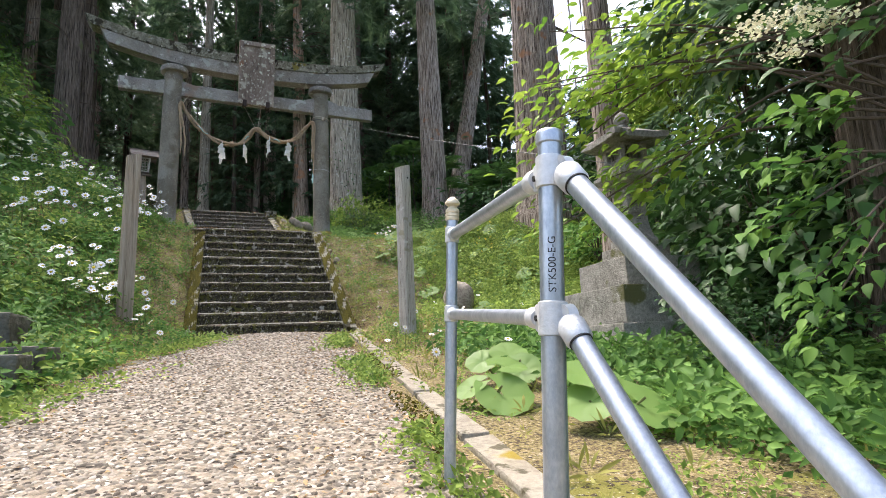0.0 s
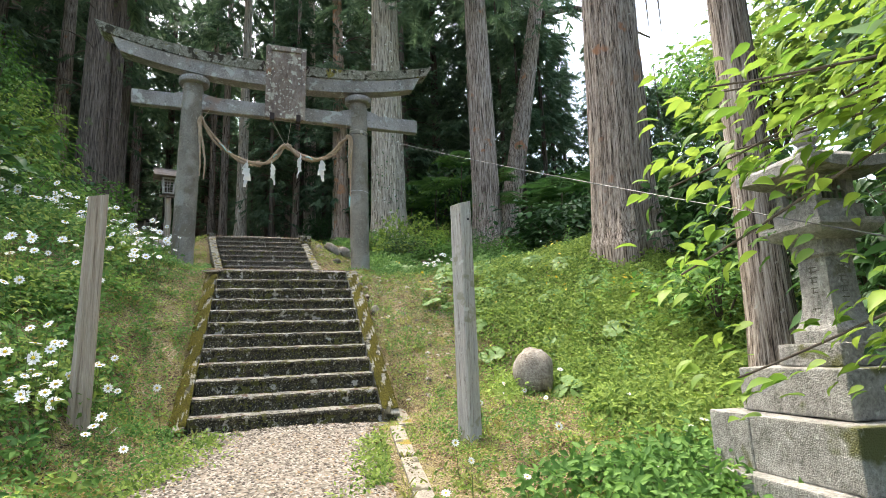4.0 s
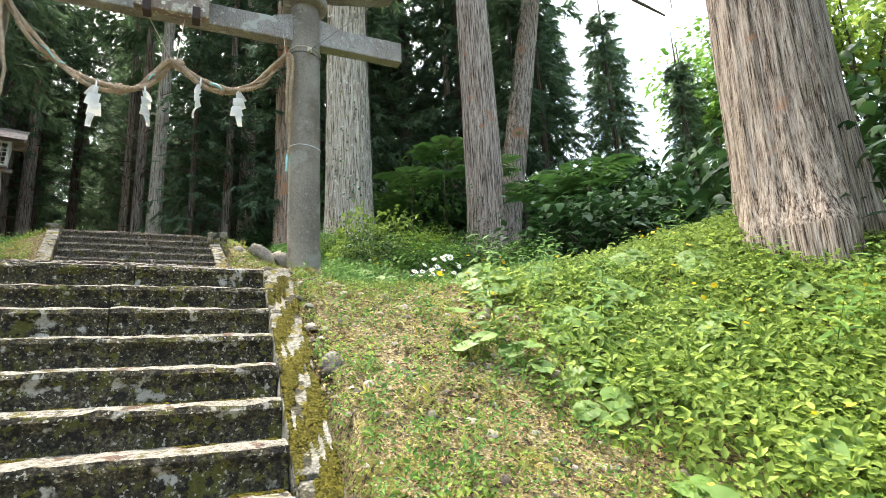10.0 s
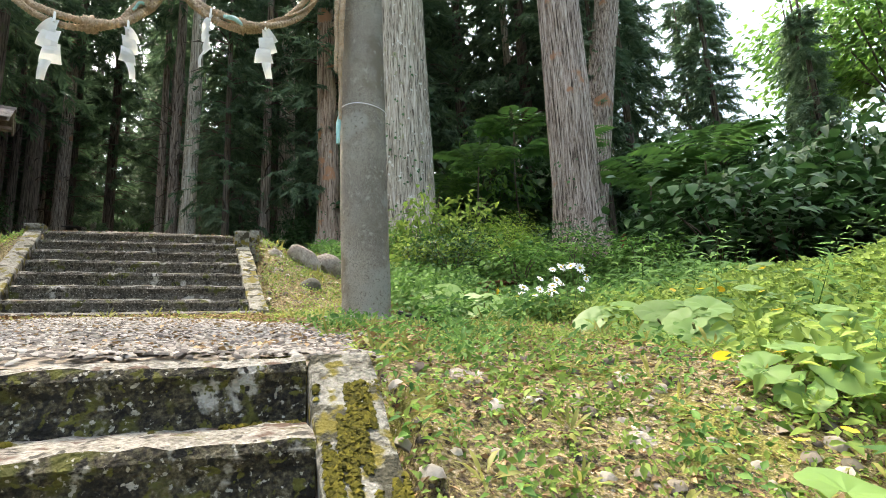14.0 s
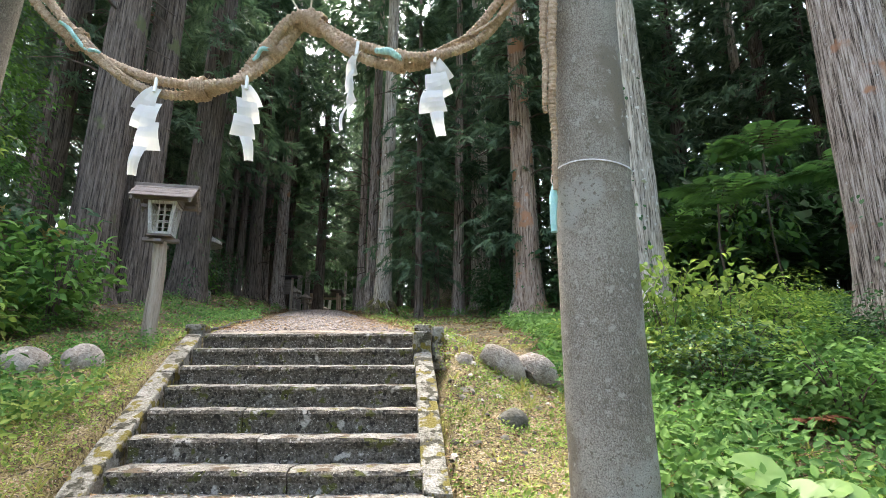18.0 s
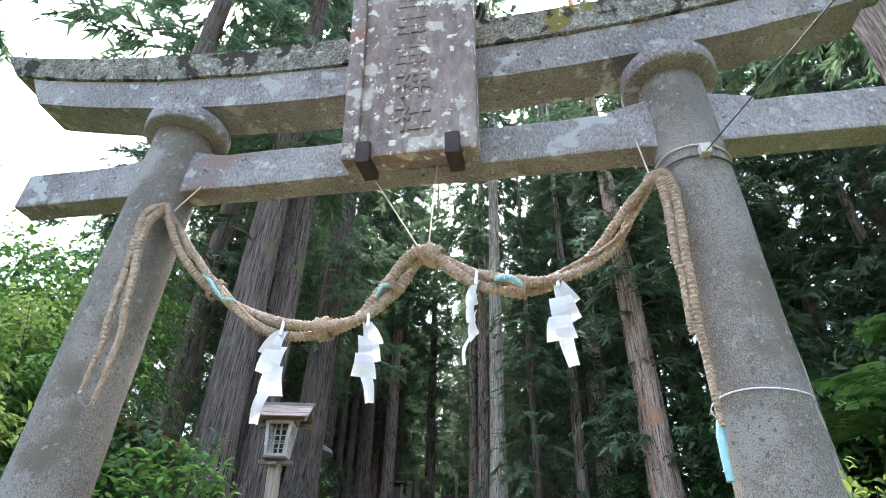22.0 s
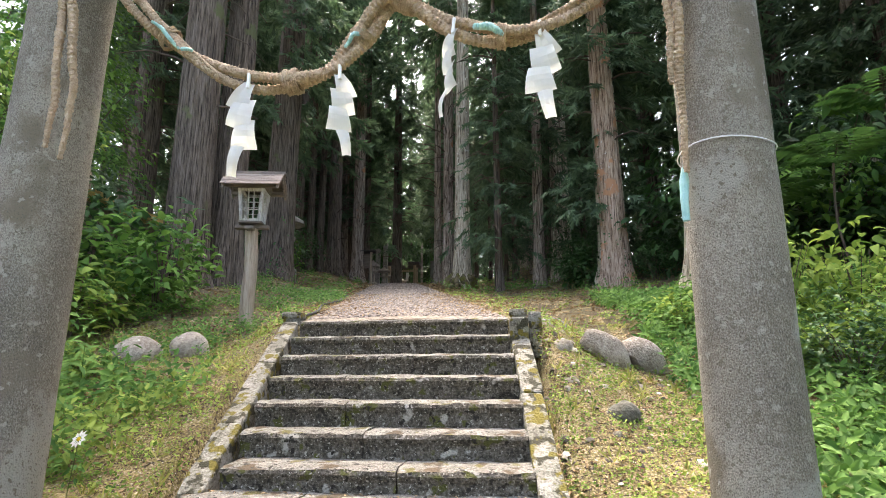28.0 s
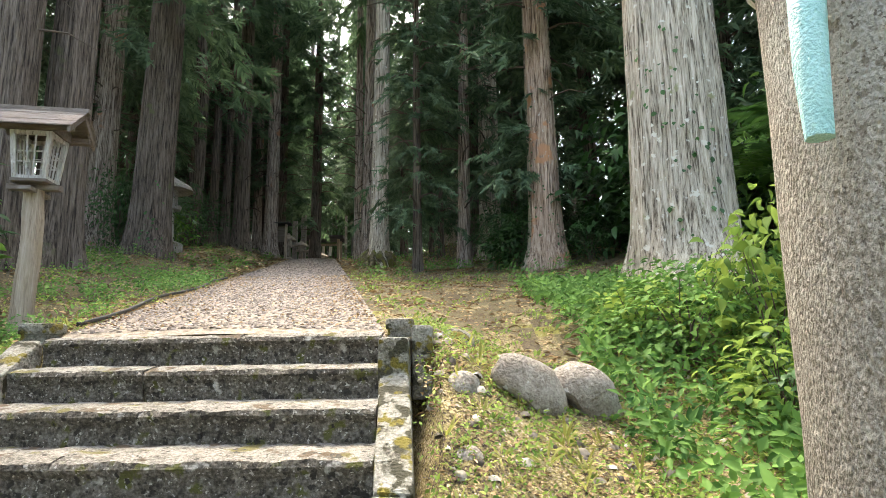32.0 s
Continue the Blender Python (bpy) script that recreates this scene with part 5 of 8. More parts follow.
for sx in (-1, 1):
    bm = bmesh.new()
    q = [[bm.verts.new((sx * xx, yy, zz)) for yy, zz in ((-0.19, 1.815), (0.19, 1.815), (0.19, 1.87), (0.0, 2.03), (-0.19, 1.87))] for xx in (0.165, 0.185)]
    bm.faces.new(q[0]), bm.faces.new(q[1][::-1])
    for k in range(5):
        bm.faces.new((q[0][k], q[1][k], q[1][(k + 1) % 5], q[0][(k + 1) % 5]))
    bmesh.ops.recalc_face_normals(bm, faces=bm.faces)
    bmesh.ops.transform(bm, matrix=lant, verts=bm.verts)
    part("gable", bm, M_WOODR, lamp)
for sy in (-1, 1):
    bm = bmesh.new()
    box(bm, -HALF + 0.03, HALF - 0.03, sy * 0.17 - 0.018, sy * 0.17 + 0.018, 1.815, 1.862, 0.004, lant)
    part("purlin", bm, M_WOODR, lamp)

# ---- boulders and loose stones ----


def boulder(x, y, r, h, seed, label, material=M_BOULDER, category="boulder", group="", sink=0.1, squash=1.0, tilt=0.0):
    bm = bmesh.new()
    bmesh.ops.create_icosphere(bm, subdivisions=3, radius=1)
    for v in bm.verts:
        n1 = noise.noise(v.co * 1.1 + Vector((seed * 5, 0, 0)))
        n2 = noise.noise(v.co * 3.2 + Vector((0, seed * 4, 0)))
        v.co *= 1 + 0.18 * n1 + 0.06 * n2
        v.co = Vector((v.co.x * r, v.co.y * r * squash, max(v.co.z, -0.6) * h))
    ob = part("boulder" if category == "boulder" else "stone", bm, material, None, "", True)
    ob.matrix_basis = pose(x, y, float(rest(x, y)) + h * 0.6 - sink, 0, tilt, seed * 77 % 360 if not tilt else 20)
    return tagged(ob, label, category, group)


boulder(2.64, -0.24, 0.27, 0.31, 1, "rounded lichened boulder on the bank", M_BOULDER, sink=0.0, squash=0.9)
boulder(1.62, 8.5, 0.27, 0.17, 2, "pale flat boulder leaning on its neighbour", tilt=38, sink=0.07, squash=0.55, group="boulders beside the upper steps")
boulder(1.98, 8.66, 0.25, 0.18, 3, "pale flat boulder beside the upper steps", tilt=44, sink=0.03, squash=0.55, group="boulders beside the upper steps")
boulder(-2.95, 8.62, 0.22, 0.20, 4, "pale rounded boulder at the bank's edge", group="boulders beside the upper steps")
boulder(-2.50, 8.80, 0.19, 0.20, 5, "pale rounded boulder at the bank's edge", group="boulders beside the upper steps")
boulder(1.56, 7.55, 0.12, 0.12, 6, "dark broken stone on the grass", M_DARKSTONE, "stone")
boulder(1.22, 7.85, 0.09, 0.06, 7, "flat pale stone on the grass", M_BOULDER, "stone")
boulder(1.27, 2.05, 0.07, 0.09, 8, "pale stone against the kerb", M_BOULDER, "stone")
boulder(1.95, 2.75, 0.10, 0.06, 9, "brown cracked stone in the grass", M_BOULDER, "stone")
boulder(1.50, 3.05, 0.10, 0.07, 10, "flat river stone in the grass", M_BOULDER, "stone")
boulder(1.75, 5.35, 0.20, 0.06, 11, "flat stone at the pillar's foot", M_BOULDER, "stone")
boulder(1.18, 9.0, 0.16, 0.10, 12, "flat slab beside the end post", M_KERB, "stone")
boulder(1.22, 8.3, 0.10, 0.09, 13, "pale stone beside the kerb", M_BOULDER, "stone")
boulder(3.0, -6.6, 0.36, 0.26, 14, "rough brown lump of stone under the leaves", M_DARKSTONE)
cnt = 3200
px, py = rng.uniform(0.95, 3.0, cnt), rng.uniform(0.2, 9.5, cnt)
keep = ~on_way(px, py, 0.02)
px, py = px[keep], py[keep]
v, f = spread(pebble(), np.stack([px, py, rest(px, py) - 0.014], -1), turns(rng.normal(0, .3, len(px)), rng.normal(0, .3, len(px)), rng.uniform(0, 6, len(px))), (0.016 + 0.075 * rng.uniform(0, 1, len(px)) ** 3)[:, None] * np.array([1, 0.8, 0.85]))
mesh_object("loose_stones", v, f, M_PEBBLE, "small loose stones scattered over the bare slope", "stones")

# ---- far end of the approach ----


def far_things():
    def at(y, dx):
        x = float(upper_mid(y)) + dx
        return x, float(rest(x, y))
    x, z = at(40.0, 0.55)
    e = empty("wooden_gate", x, 40.0, z, "small dark wooden gate with a flat roof far up the approach", "gate")
    for sx in (-1, 1):
        for sy in (-0.4, 0.4):
            bm = bmesh.new()
            box(bm, sx * 0.85 - 0.08, sx * 0.85 + 0.08, sy - 0.08, sy + 0.08, -0.3, 2.0, 0.01)
            part("post", bm, M_WOODB, e)
    bm = bmesh.new()
    box(bm, -1.2, 1.2, -0.75, 0.75, 2.0, 2.14, 0.03)
    for v in bm.verts:
        v.co.z += 0.22 * (1 - abs(v.co.y)) if v.co.z > 2.07 else 0
    part("roof", bm, M_ROOF, e)
    bm = bmesh.new()
    box(bm, -1.0, 1.0, -0.05, 0.05, 1.66, 1.8, 0.01)
    part("beam", bm, M_WOODB, e)
    for k, (px, pw) in enumerate(((-0.4, 0.10), (-0.12, 0.08), (0.2, 0.09))):
        bm = bmesh.new()
        box(bm, px - pw, px + pw, -0.09, -0.085, 1.05, 1.62, 0.0, pose(0, 0, 0, 0, 4 * k - 4))
        part("paper_strip", bm, M_PAPER, e, "white paper strip")
    x, z = at(41.2, 0.75)
    e = empty("offering_box", x, 41.2, z, "pale blue-grey slatted box under the gate", "box")
    bm = bmesh.new()
    box(bm, -0.4, 0.4, -0.3, 0.3, -0.1, 0.75, 0.02)
    part("body", bm, M_GRANITE, e)
    for k in range(5):
        bm = bmesh.new()
        box(bm, -0.36 + 0.16 * k, -0.28 + 0.16 * k, -0.32, 0.32, 0.76, 0.80, 0.005)
        part("slat", bm, M_WHITE, e)
    e = empty("notice_board", -6.45, 30.6, float(rest(-6.45, 30.6)), "dark roofed notice board beside the approach", "notice board")
    for sx in (-0.36, 0.36):
        bm = bmesh.new()
        box(bm, sx - 0.05, sx + 0.05, -0.05, 0.05, -0.3, 1.55, 0.008)
        part("post", bm, M_WOODB, e)
    bm = bmesh.new()
    box(bm, -0.31, 0.31, -0.03, 0.03, 0.75, 1.45, 0.006)
    part("panel", bm, M_WOODR, e)
    for sy in (-1, 1):
        bm = bmesh.new()
        box(bm, -0.56, 0.56, 0.0, 0.34, -0.02, 0.02, 0.006, pose(0, 0, 1.66, 0, 0, 0 if sy > 0 else 180) @ pose(0, 0, 0, -16))
        part("roof_board", bm, M_ROOF, e)
    for y, dx, r, h in ((32.5, -0.95, 0.11, 2.1), (33.2, -0.55, 0.12, 2.5), (31.6, -1.25, 0.12, 1.3), (39.0, 1.75, 0.07, 3.4)):
        x, z = at(y, dx)
        e = empty("stone_pillar", x, y, z, "slim pale stone pillar at the end of the approach", "pillar", "stone pillars by the approach")
        bm = bmesh.new()
        box(bm, -r, r, -r, r, -0.3, h, 0.02)
        part("shaft", bm, M_GRANITE, e)
        bm = bmesh.new()
        box(bm, -r * 1.7, r * 1.7, -r * 1.7, r * 1.7, -0.2, 0.16, 0.02)
        part("base", bm, M_GRANITE, e)
    x, z = at(30.0, 1.9)
    e = empty("stone_stele", x, 30.0, z, "dark standing stone among the plants", "stone tablet")
    bm = bmesh.new()
    box(bm, -0.2, 0.2, -0.1, 0.1, -0.2, 1.05, 0.03)
    part("slab", bm, M_DARKSTONE, e)
    for y, dx, h in ((32, -0.62, 1.0), (33, -0.15, 0.75), (31.0, -1.15, 1.2), (36, 0.35, 0.8)):
        x, z = at(y, dx)
        e = empty("small_stone_lantern", x, y, z, "small pale stone lantern beside the approach", "stone lantern", "small stone lanterns by the approach")
        for nm, prof in (("base", [(0.26, -0.2), (0.26, 0.12), (0.12, 0.2)]), ("shaft", [(0.11, 0.2), (0.1, h * 0.55)]), ("light_box", [(0.22, h * 0.55), (0.24, h * 0.62), (0.16, h * 0.64), (0.16, h * 0.8)]), ("roof", [(0.36, h * 0.8), (0.34, h * 0.86), (0.1, h), (0.02, h * 1.1)])):
            bm = bmesh.new()
            lathe(bm, prof, 8)
            part(nm, bm, M_BOULDER, e)
    x, z = at(56, 1.2)
    e = empty("shrine_hall", x, 56, z, "dark wooden shrine hall seen far up the approach", "building")
    bm = bmesh.new()
    box(bm, -3, 3, 0, 3, 0.4, 3.0, 0.02)
    part("wall", bm, M_BARK, e)
    bm = bmesh.new()
    tops = [bm.verts.new((sx * 4.2, -1.2, 2.9)) for sx in (-1, 1)] + [bm.verts.new((sx * 4.2, 4.2, 2.9)) for sx in (1, -1)] + [bm.verts.new((sx * 3, 1.5, 5.2)) for sx in (-1, 1)]
    a, b, c, d, p, q = tops
    bm.faces.new((a, b, q, p)), bm.faces.new((b, c, q)), bm.faces.new((c, d, p, q)), bm.faces.new((d, a, p)), bm.faces.new((d, c, b, a))
    part("roof", bm, M_ROOF, e)
    for k in (-1.6, 0, 1.6):
        bm = bmesh.new()
        box(bm, k - 0.5, k + 0.5, -0.06, 0.02, 0.5, 2.3, 0.01)
        part("door_panel", bm, M_BARK, e, "brown sliding panel")
    for k in (-2.6, -0.8, 0.8, 2.6):
        bm = bmesh.new()
        box(bm, k - 0.1, k + 0.1, -0.9, -0.7, 0, 2.9, 0.01)
        part("pillar", bm, M_WOODB, e)
    # roofed lantern shape among the trees
    e = empty("stone_lantern_far", -6.0, 19.5, float(rest(-6.0, 19.5)), "old stone lantern standing in the wood", "stone lantern")
    for nm, prof in (("base", [(0.4, -0.3), (0.4, 0.2), (0.18, 0.3)]), ("shaft", [(0.17, 0.3), (0.15, 1.1)]), ("light_box", [(0.3, 1.1), (0.32, 1.2), (0.22, 1.22), (0.22, 1.6)]), ("roof", [(0.6, 1.6), (0.56, 1.7), (0.15, 1.95), (0.02, 2.1)])):
        bm = bmesh.new()
        lathe(bm, prof, 10)
        part(nm, bm, M_GRANITE, e)
    e = empty("roadside_hut", -9.5, 15.0, float(rest(-9.5, 15)), "low building edge with yellow boards behind bushes", "building")
    bm = bmesh.new()
    box(bm, -2, 1.6, -1.5, 1.5, -0.3, 1.7, 0.02)
    part("wall", bm, M_WOODR, e)
    bm = bmesh.new()
    box(bm, -2.3, 1.9, -1.8, 1.8, 1.7, 1.85, 0.02, pose(0, 0, 0, 0, 8))
    part("roof", bm, M_YELLOWWOOD, e, "sloping yellow boarded eave")


far_things()

# ---- trees ----


def trunk_mesh(r, height, lean_x, lean_y, seed, flare=0.45, sides=22, bend=0.0):
    """A trunk with a flared, buttressed foot and shaggy vertical bark ridges."""
    low = np.array([-0.6, 0, 0.12, 0.28, 0.5, 0.8, 1.2])
    hs = np.concatenate([low, np.linspace(1.6, 11, 44 if sides > 40 else 14), np.linspace(12, height, 6)])
    a = np.linspace(0, 2 * math.pi, sides, endpoint=False)
    r0 = np.random.default_rng(seed)
    ph = r0.uniform(0, 6.28, 8)
    v = []
    for h in hs:
        k = max(h, 0) / height
        base = r * (1 - 0.75 * k ** 1.2) + r * flare * math.exp(-max(h, 0) / 0.45)
        but = 0.16 * math.exp(-max(h, 0) / 0.5) * (np.sin(3 * a + ph[0]) + 0.6 * np.sin(5 * a + ph[1]))
        ridge = 0.02 * np.sin(5 * a + ph[3] - 0.2 * h)
        if sides > 40:
            ridge = ridge + 0.050 * np.abs(np.sin(9.5 * a + ph[2] + 0.5 * np.sin(0.9 * h + ph[4]))) + 0.042 * np.abs(np.sin(17 * a + ph[5] + 0.8 * np.sin(1.7 * h))) + 0.012 * np.sin(31 * a + ph[6] + 2 * np.sin(2.3 * h)) + r0.normal(0, 0.006, sides)
        else:
            ridge = ridge + 0.04 * np.sin(9 * a + ph[2] + 0.3 * h)
        rr = base * (1 + but + ridge)
        ox, oy = lean_x * h + bend * h * h, lean_y * h
        v.append(np.stack([ox + rr * np.cos(a), oy + rr * np.sin(a), np.full(sides, h)], -1))
    v = np.concatenate(v)
    m = len(hs)
    i = np.arange(m * sides).reshape(m, sides)
    q = np.stack([i[:-1], np.roll(i[:-1], -1, 1), np.roll(i[1:], -1, 1), i[1:]], -1).reshape(-1, 4)
    return v, q


def frond_template(seed, n=13):
    """A drooping cedar spray of unit length: a feathering of narrow leaflets."""
    r = np.random.default_rng(seed)
    t = np.linspace(0.1, 1, n)
    side = np.where(np.arange(n) % 2, 1, -1)
    places = np.stack([r.normal(0, 0.03, n), t * 0.75, -0.18 * t ** 2 + r.normal(0, 0.03, n)], -1)
    tri = (np.array([(-0.055, 0, 0), (0.055, 0, 0), (0.03, 0.32, -0.05), (0, 0.42, -0.08)], float), np.array([(0, 1, 2), (0, 2, 3)]))
    rot = turns(r.uniform(-0.5, 0.1, n), r.uniform(-0.6, 0.6, n), -side * r.uniform(0.35, 0.95, n))
    return spread(tri, places, rot, r.uniform(0.7, 1.15, n))


FRONDS = [frond_template(s) for s in (1, 2, 3)]


def cedar_crown(seed, h0, h1, reach, branches, per, size):
    """Sprays along drooping branches from h0 to h1."""
    r = np.random.default_rng(seed)
    hs = r.uniform(0, 1, branches) ** 0.9
    az = r.uniform(0, 6.28, branches)
    long = reach * (1 - 0.75 * hs ** 1.3) * r.uniform(0.55, 1.15, branches)
    P, A, T = [], [], []
    for k in range(branches):
        t = r.uniform(0.18, 1.0, per)
        P.append(np.stack([np.cos(az[k]) * long[k] * t, np.sin(az[k]) * long[k] * t, h0 + (h1 - h0) * hs[k] + 0.12 * long[k] * np.sin(t * 2.2) - 0.32 * long[k] * t ** 2], -1))
        A.append(az[k] + r.normal(0, 0.55, per))
        T.append(r.normal(-0.35, 0.3, per))
    P, A, T = np.concatenate(P), np.concatenate(A), np.concatenate(T)
    pairs = []
    for j, fr in enumerate(FRONDS):
        s = slice(j, None, 3)
        n = len(P[s])
        pairs.append(spread(fr, P[s], turns(T[s], r.normal(0, 0.4, n), A[s] - math.pi / 2), size * r.uniform(0.7, 1.3, n)))
    return joined(pairs)


def limb_mesh(seed, h0, h1, reach, count):
    """Bare dead branches of a cedar."""
    r = random.Random(seed)
    bm = bmesh.new()
    for k in range(count):
        a, h = r.uniform(0, 6.28), r.uniform(h0, h1)
        L = reach * r.uniform(0.5, 1)
        p = [(math.cos(a + 0.15 * t) * L * t, math.sin(a + 0.15 * t) * L * t, h + 0.25 * L * math.sin(t * 2) - 0.3 * L * t * t) for t in (0, 0.33, 0.66, 1)]
        tube(bm, p, [0.03, 0.022, 0.015, 0.006], 5)
    return bm


CROWNS = []
for seed, h0, h1, reach, br, per, size in ((11, 2.6, 17, 2.5, 150, 8, 0.56), (12, 4.5, 20, 2.6, 135, 8, 0.58), (13, 1.6, 15, 2.3, 165, 8, 0.54), (14, 8.0, 24, 2.8, 125, 8, 0.62)):
    v, f = cedar_crown(seed, h0, h1, reach, br, per, size)
    src = mesh_object("crown", v, f, M_CEDAR)
    CROWNS.append(src.data)
    bpy.data.objects.remove(src)
DEADWOOD = []
for seed, h0, h1 in ((1, 1.5, 7), (2, 2.5, 9)):
    src = part("dead_branches", limb_mesh(seed, h0, h1, 1.5, 26), M_TWIG)
    DEADWOOD.append(src.data)
    bpy.data.objects.remove(src)


def cedar(x, y, r, height, bark, crown, label, lean_x=0.0, lean_y=0.0, scale=1.0, limbs=None, seed=0, bend=0.0, flare=0.45, z=None, shift=0.0, group="cedars of the wood"):
    z = float(rest(x, y)) if z is None else z
    e = empty("cedar_tree", x, y, z - 0.02, label, "tree", group)
    v, q = trunk_mesh(r, height, lean_x, lean_y, seed, flare, 110 if group == "" and r > 0.25 else 24, bend)
    t = mesh_object("trunk", v, q, bark, kind="", smooth=True, parent=e)
    if crown is not None:
        c = new("crown", CROWNS[crown])
        c.parent = e
        c.matrix_basis = pose(lean_x * 8, lean_y * 8, shift, 0, 0, seed * 53 % 360) @ Matrix.Diagonal((scale, scale, scale, 1))
    if limbs is not None:
        c = tagged(new("deadwood", DEADWOOD[limbs]), kind="stuff")
        c.parent = e
        c.matrix_basis = pose(0, 0, 0, 0, 0, seed * 31 % 360)
    return e


# trees that stand singly along the way
cedar(6.2, 2.42, 0.55, 22, M_BARKR, 3, "massive cedar with stripped reddish bark and a burl", 0.02, 0.0, 1.1, seed=1, flare=0.22, group="")
cedar(6.75, 9.9, 0.42, 24, M_BARKR, 3, "tall straight cedar with reddish ridged bark", -0.004, 0.0, 1.0, seed=2, group="")
cedar(4.05, 12.0, 0.55, 24, M_BARKP, 3, "tall pale cedar trunk with ivy at its foot behind the torii", 0.0, 0.0, 1.0, seed=3, group="")
cedar(8.6, 12.4, 0.36, 22, M_BARKR, 3, "brown cedar trunk leaning behind another", 0.20, 0.0, 1.0, seed=4, group="")
cedar(4.15, -2.25, 0.21, 16, M_BARKR, 3, "peeling cedar trunk behind the stone lantern", 0.0, 0.0, 0.8, seed=5, group="")
cedar(3.22, 16.6, 0.28, 20, M_BARKO, 1, "cedar with peeling orange bark beside the approach", -0.012, 0.0, 0.9, 1, seed=6, group="")
cedar(-5.35, 17.4, 0.38, 22, M_BARK, 1, "old dark cedar with a flared foot beside the approach", 0.018, 0.0, 0.9, seed=7, group="")
cedar(-5.06, 12.7, 0.36, 26, M_BARK, 3, "huge dark cedar trunk behind the wooden lantern", 0.006, 0.0, 1.0, 1, seed=8, flare=0.35, group="")
cedar(-4.82, 13.7, 0.31, 26, M_BARK, 3, "dark cedar standing close against a larger trunk", 0.004, 0.0, 1.0, None, seed=10, flare=0.3, group="")
cedar(-0.72, 20.9, 0.25, 26, M_BARKP, 3, "pale cedar with exposed mossy roots at the path's edge", 0.012, 0.0, 1.15, seed=9, flare=0.8, group="")
for x, y, r, bark, lean_x in ((-8.2, 27.6, 0.17, M_BARK, 0.0), (-7.85, 28.0, 0.16, M_BARK, 0.004), (-7.05, 27.6, 0.31, M_BARK, -0.006), (-6.75, 30.5, 0.30, M_BARKR, 0.0),
                              (-2.32, 27.4, 0.16, M_BARKR, 0.0), (-1.62, 25.0, 0.21, M_BARKR, 0.008), (1.82, 26.4, 0.20, M_BARKR, 0.0), (2.65, 29.0, 0.34, M_BARK, 0.0)):
    cedar(x, y, r, 28, bark, 3, "tall straight cedar standing beside the approach", lean_x, 0.0, 1.15, 0, seed=int(70 + 3 * x), group="tall cedars beside the approach")
cedar(0.5, 18.0, 0.10, 12, M_BARK, 2, "thin young cedar with low drooping sprays", 0.0, 0.0, 0.62, 0, seed=11, group="young cedars")
cedar(1.6, 19.5, 0.16, 17, M_BARKR, 0, "slim cedar hung with low sprays", 0.015, 0.0, 0.75, 0, seed=12, group="young cedars")
src = bmesh.new()
tube(src, smooth_curve([(10.8, 12.3, 14.3), (12.2, 12.2, 14.75), (13.4, 12.2, 14.7), (14.6, 12.1, 14.3), (15.9, 12.0, 13.9)], 6), [0.16 * (1 - 0.032 * k) for k in range(25)], 8)
limb = part("bare_branch", src, M_BARK, None, "", True)
limb.parent = bpy.data.objects["cedar_tree.003"]
limb.matrix_parent_inverse = limb.parent.matrix_basis.inverted()
for k, (x, y) in enumerate(((-9.6, 17.6), (-11.5, 19.8))):
    cedar(x, y, 0.4, 36, M_BARK, 3, "very tall cedar with a high ragged crown", 0.0, 0.0, 1.45, 1, seed=30 + k, group="very tall cedars")
for k, (x, y) in enumerate(((6.2, 17.5), (8.2, 18.6), (9.7, 16.6), (7.2, 21.2), (10.8, 20.0), (5.2, 20.6), (12.5, 18.5), (9.0, 23.0))):
    cedar(x, y, 0.22, 20, M_BARK, (0, 2)[k % 2], "dark cedar standing behind the torii", 0.0, 0.0, 1.05, 0, seed=45 + k, group="cedars behind the torii")
cedar(-7.9, 12.1, 0.34, 34, M_BARK, 3, "tall cedar whose high branches hang over the bank", 0.0, 0.0, 1.3, None, seed=37, group="very tall cedars")
# the wood behind
rt = random.Random(5)
stands = []


def wood(count, x0, x1, y0, y1, gap, clear):
    made = 0
    for _ in range(count * 40):
        if made >= count:
            return
        x, y = rt.uniform(x0, x1), rt.uniform(y0, y1)
        if clear(x, y) or any((x - a) ** 2 + (y - b) ** 2 < gap * gap for a, b in stands):
            continue
        stands.append((x, y))
        k = rt.randrange(4)
        cedar(x, y, rt.uniform(0.16, 0.4), rt.uniform(17, 24), rt.choice((M_BARK, M_BARK, M_BARKR, M_BARKP)), rt.choice((0, 1, 1, 2, 3)), "tall cedar in the dark wood", rt.uniform(-0.02, 0.02), 0.0,
              rt.uniform(0.8, 1.1), rt.choice((None, 0, 1)), seed=100 + made)
        made += 1


def near_way(x, y):
    if y > 4 and -2.4 < (x - 0.85) / (y - 3.1) < -0.98:
        return True
    return abs(x - float(upper_mid(y))) < (4.4 if 17 < y < 36 else 2.6) or y < 13 and -9 < x < 9


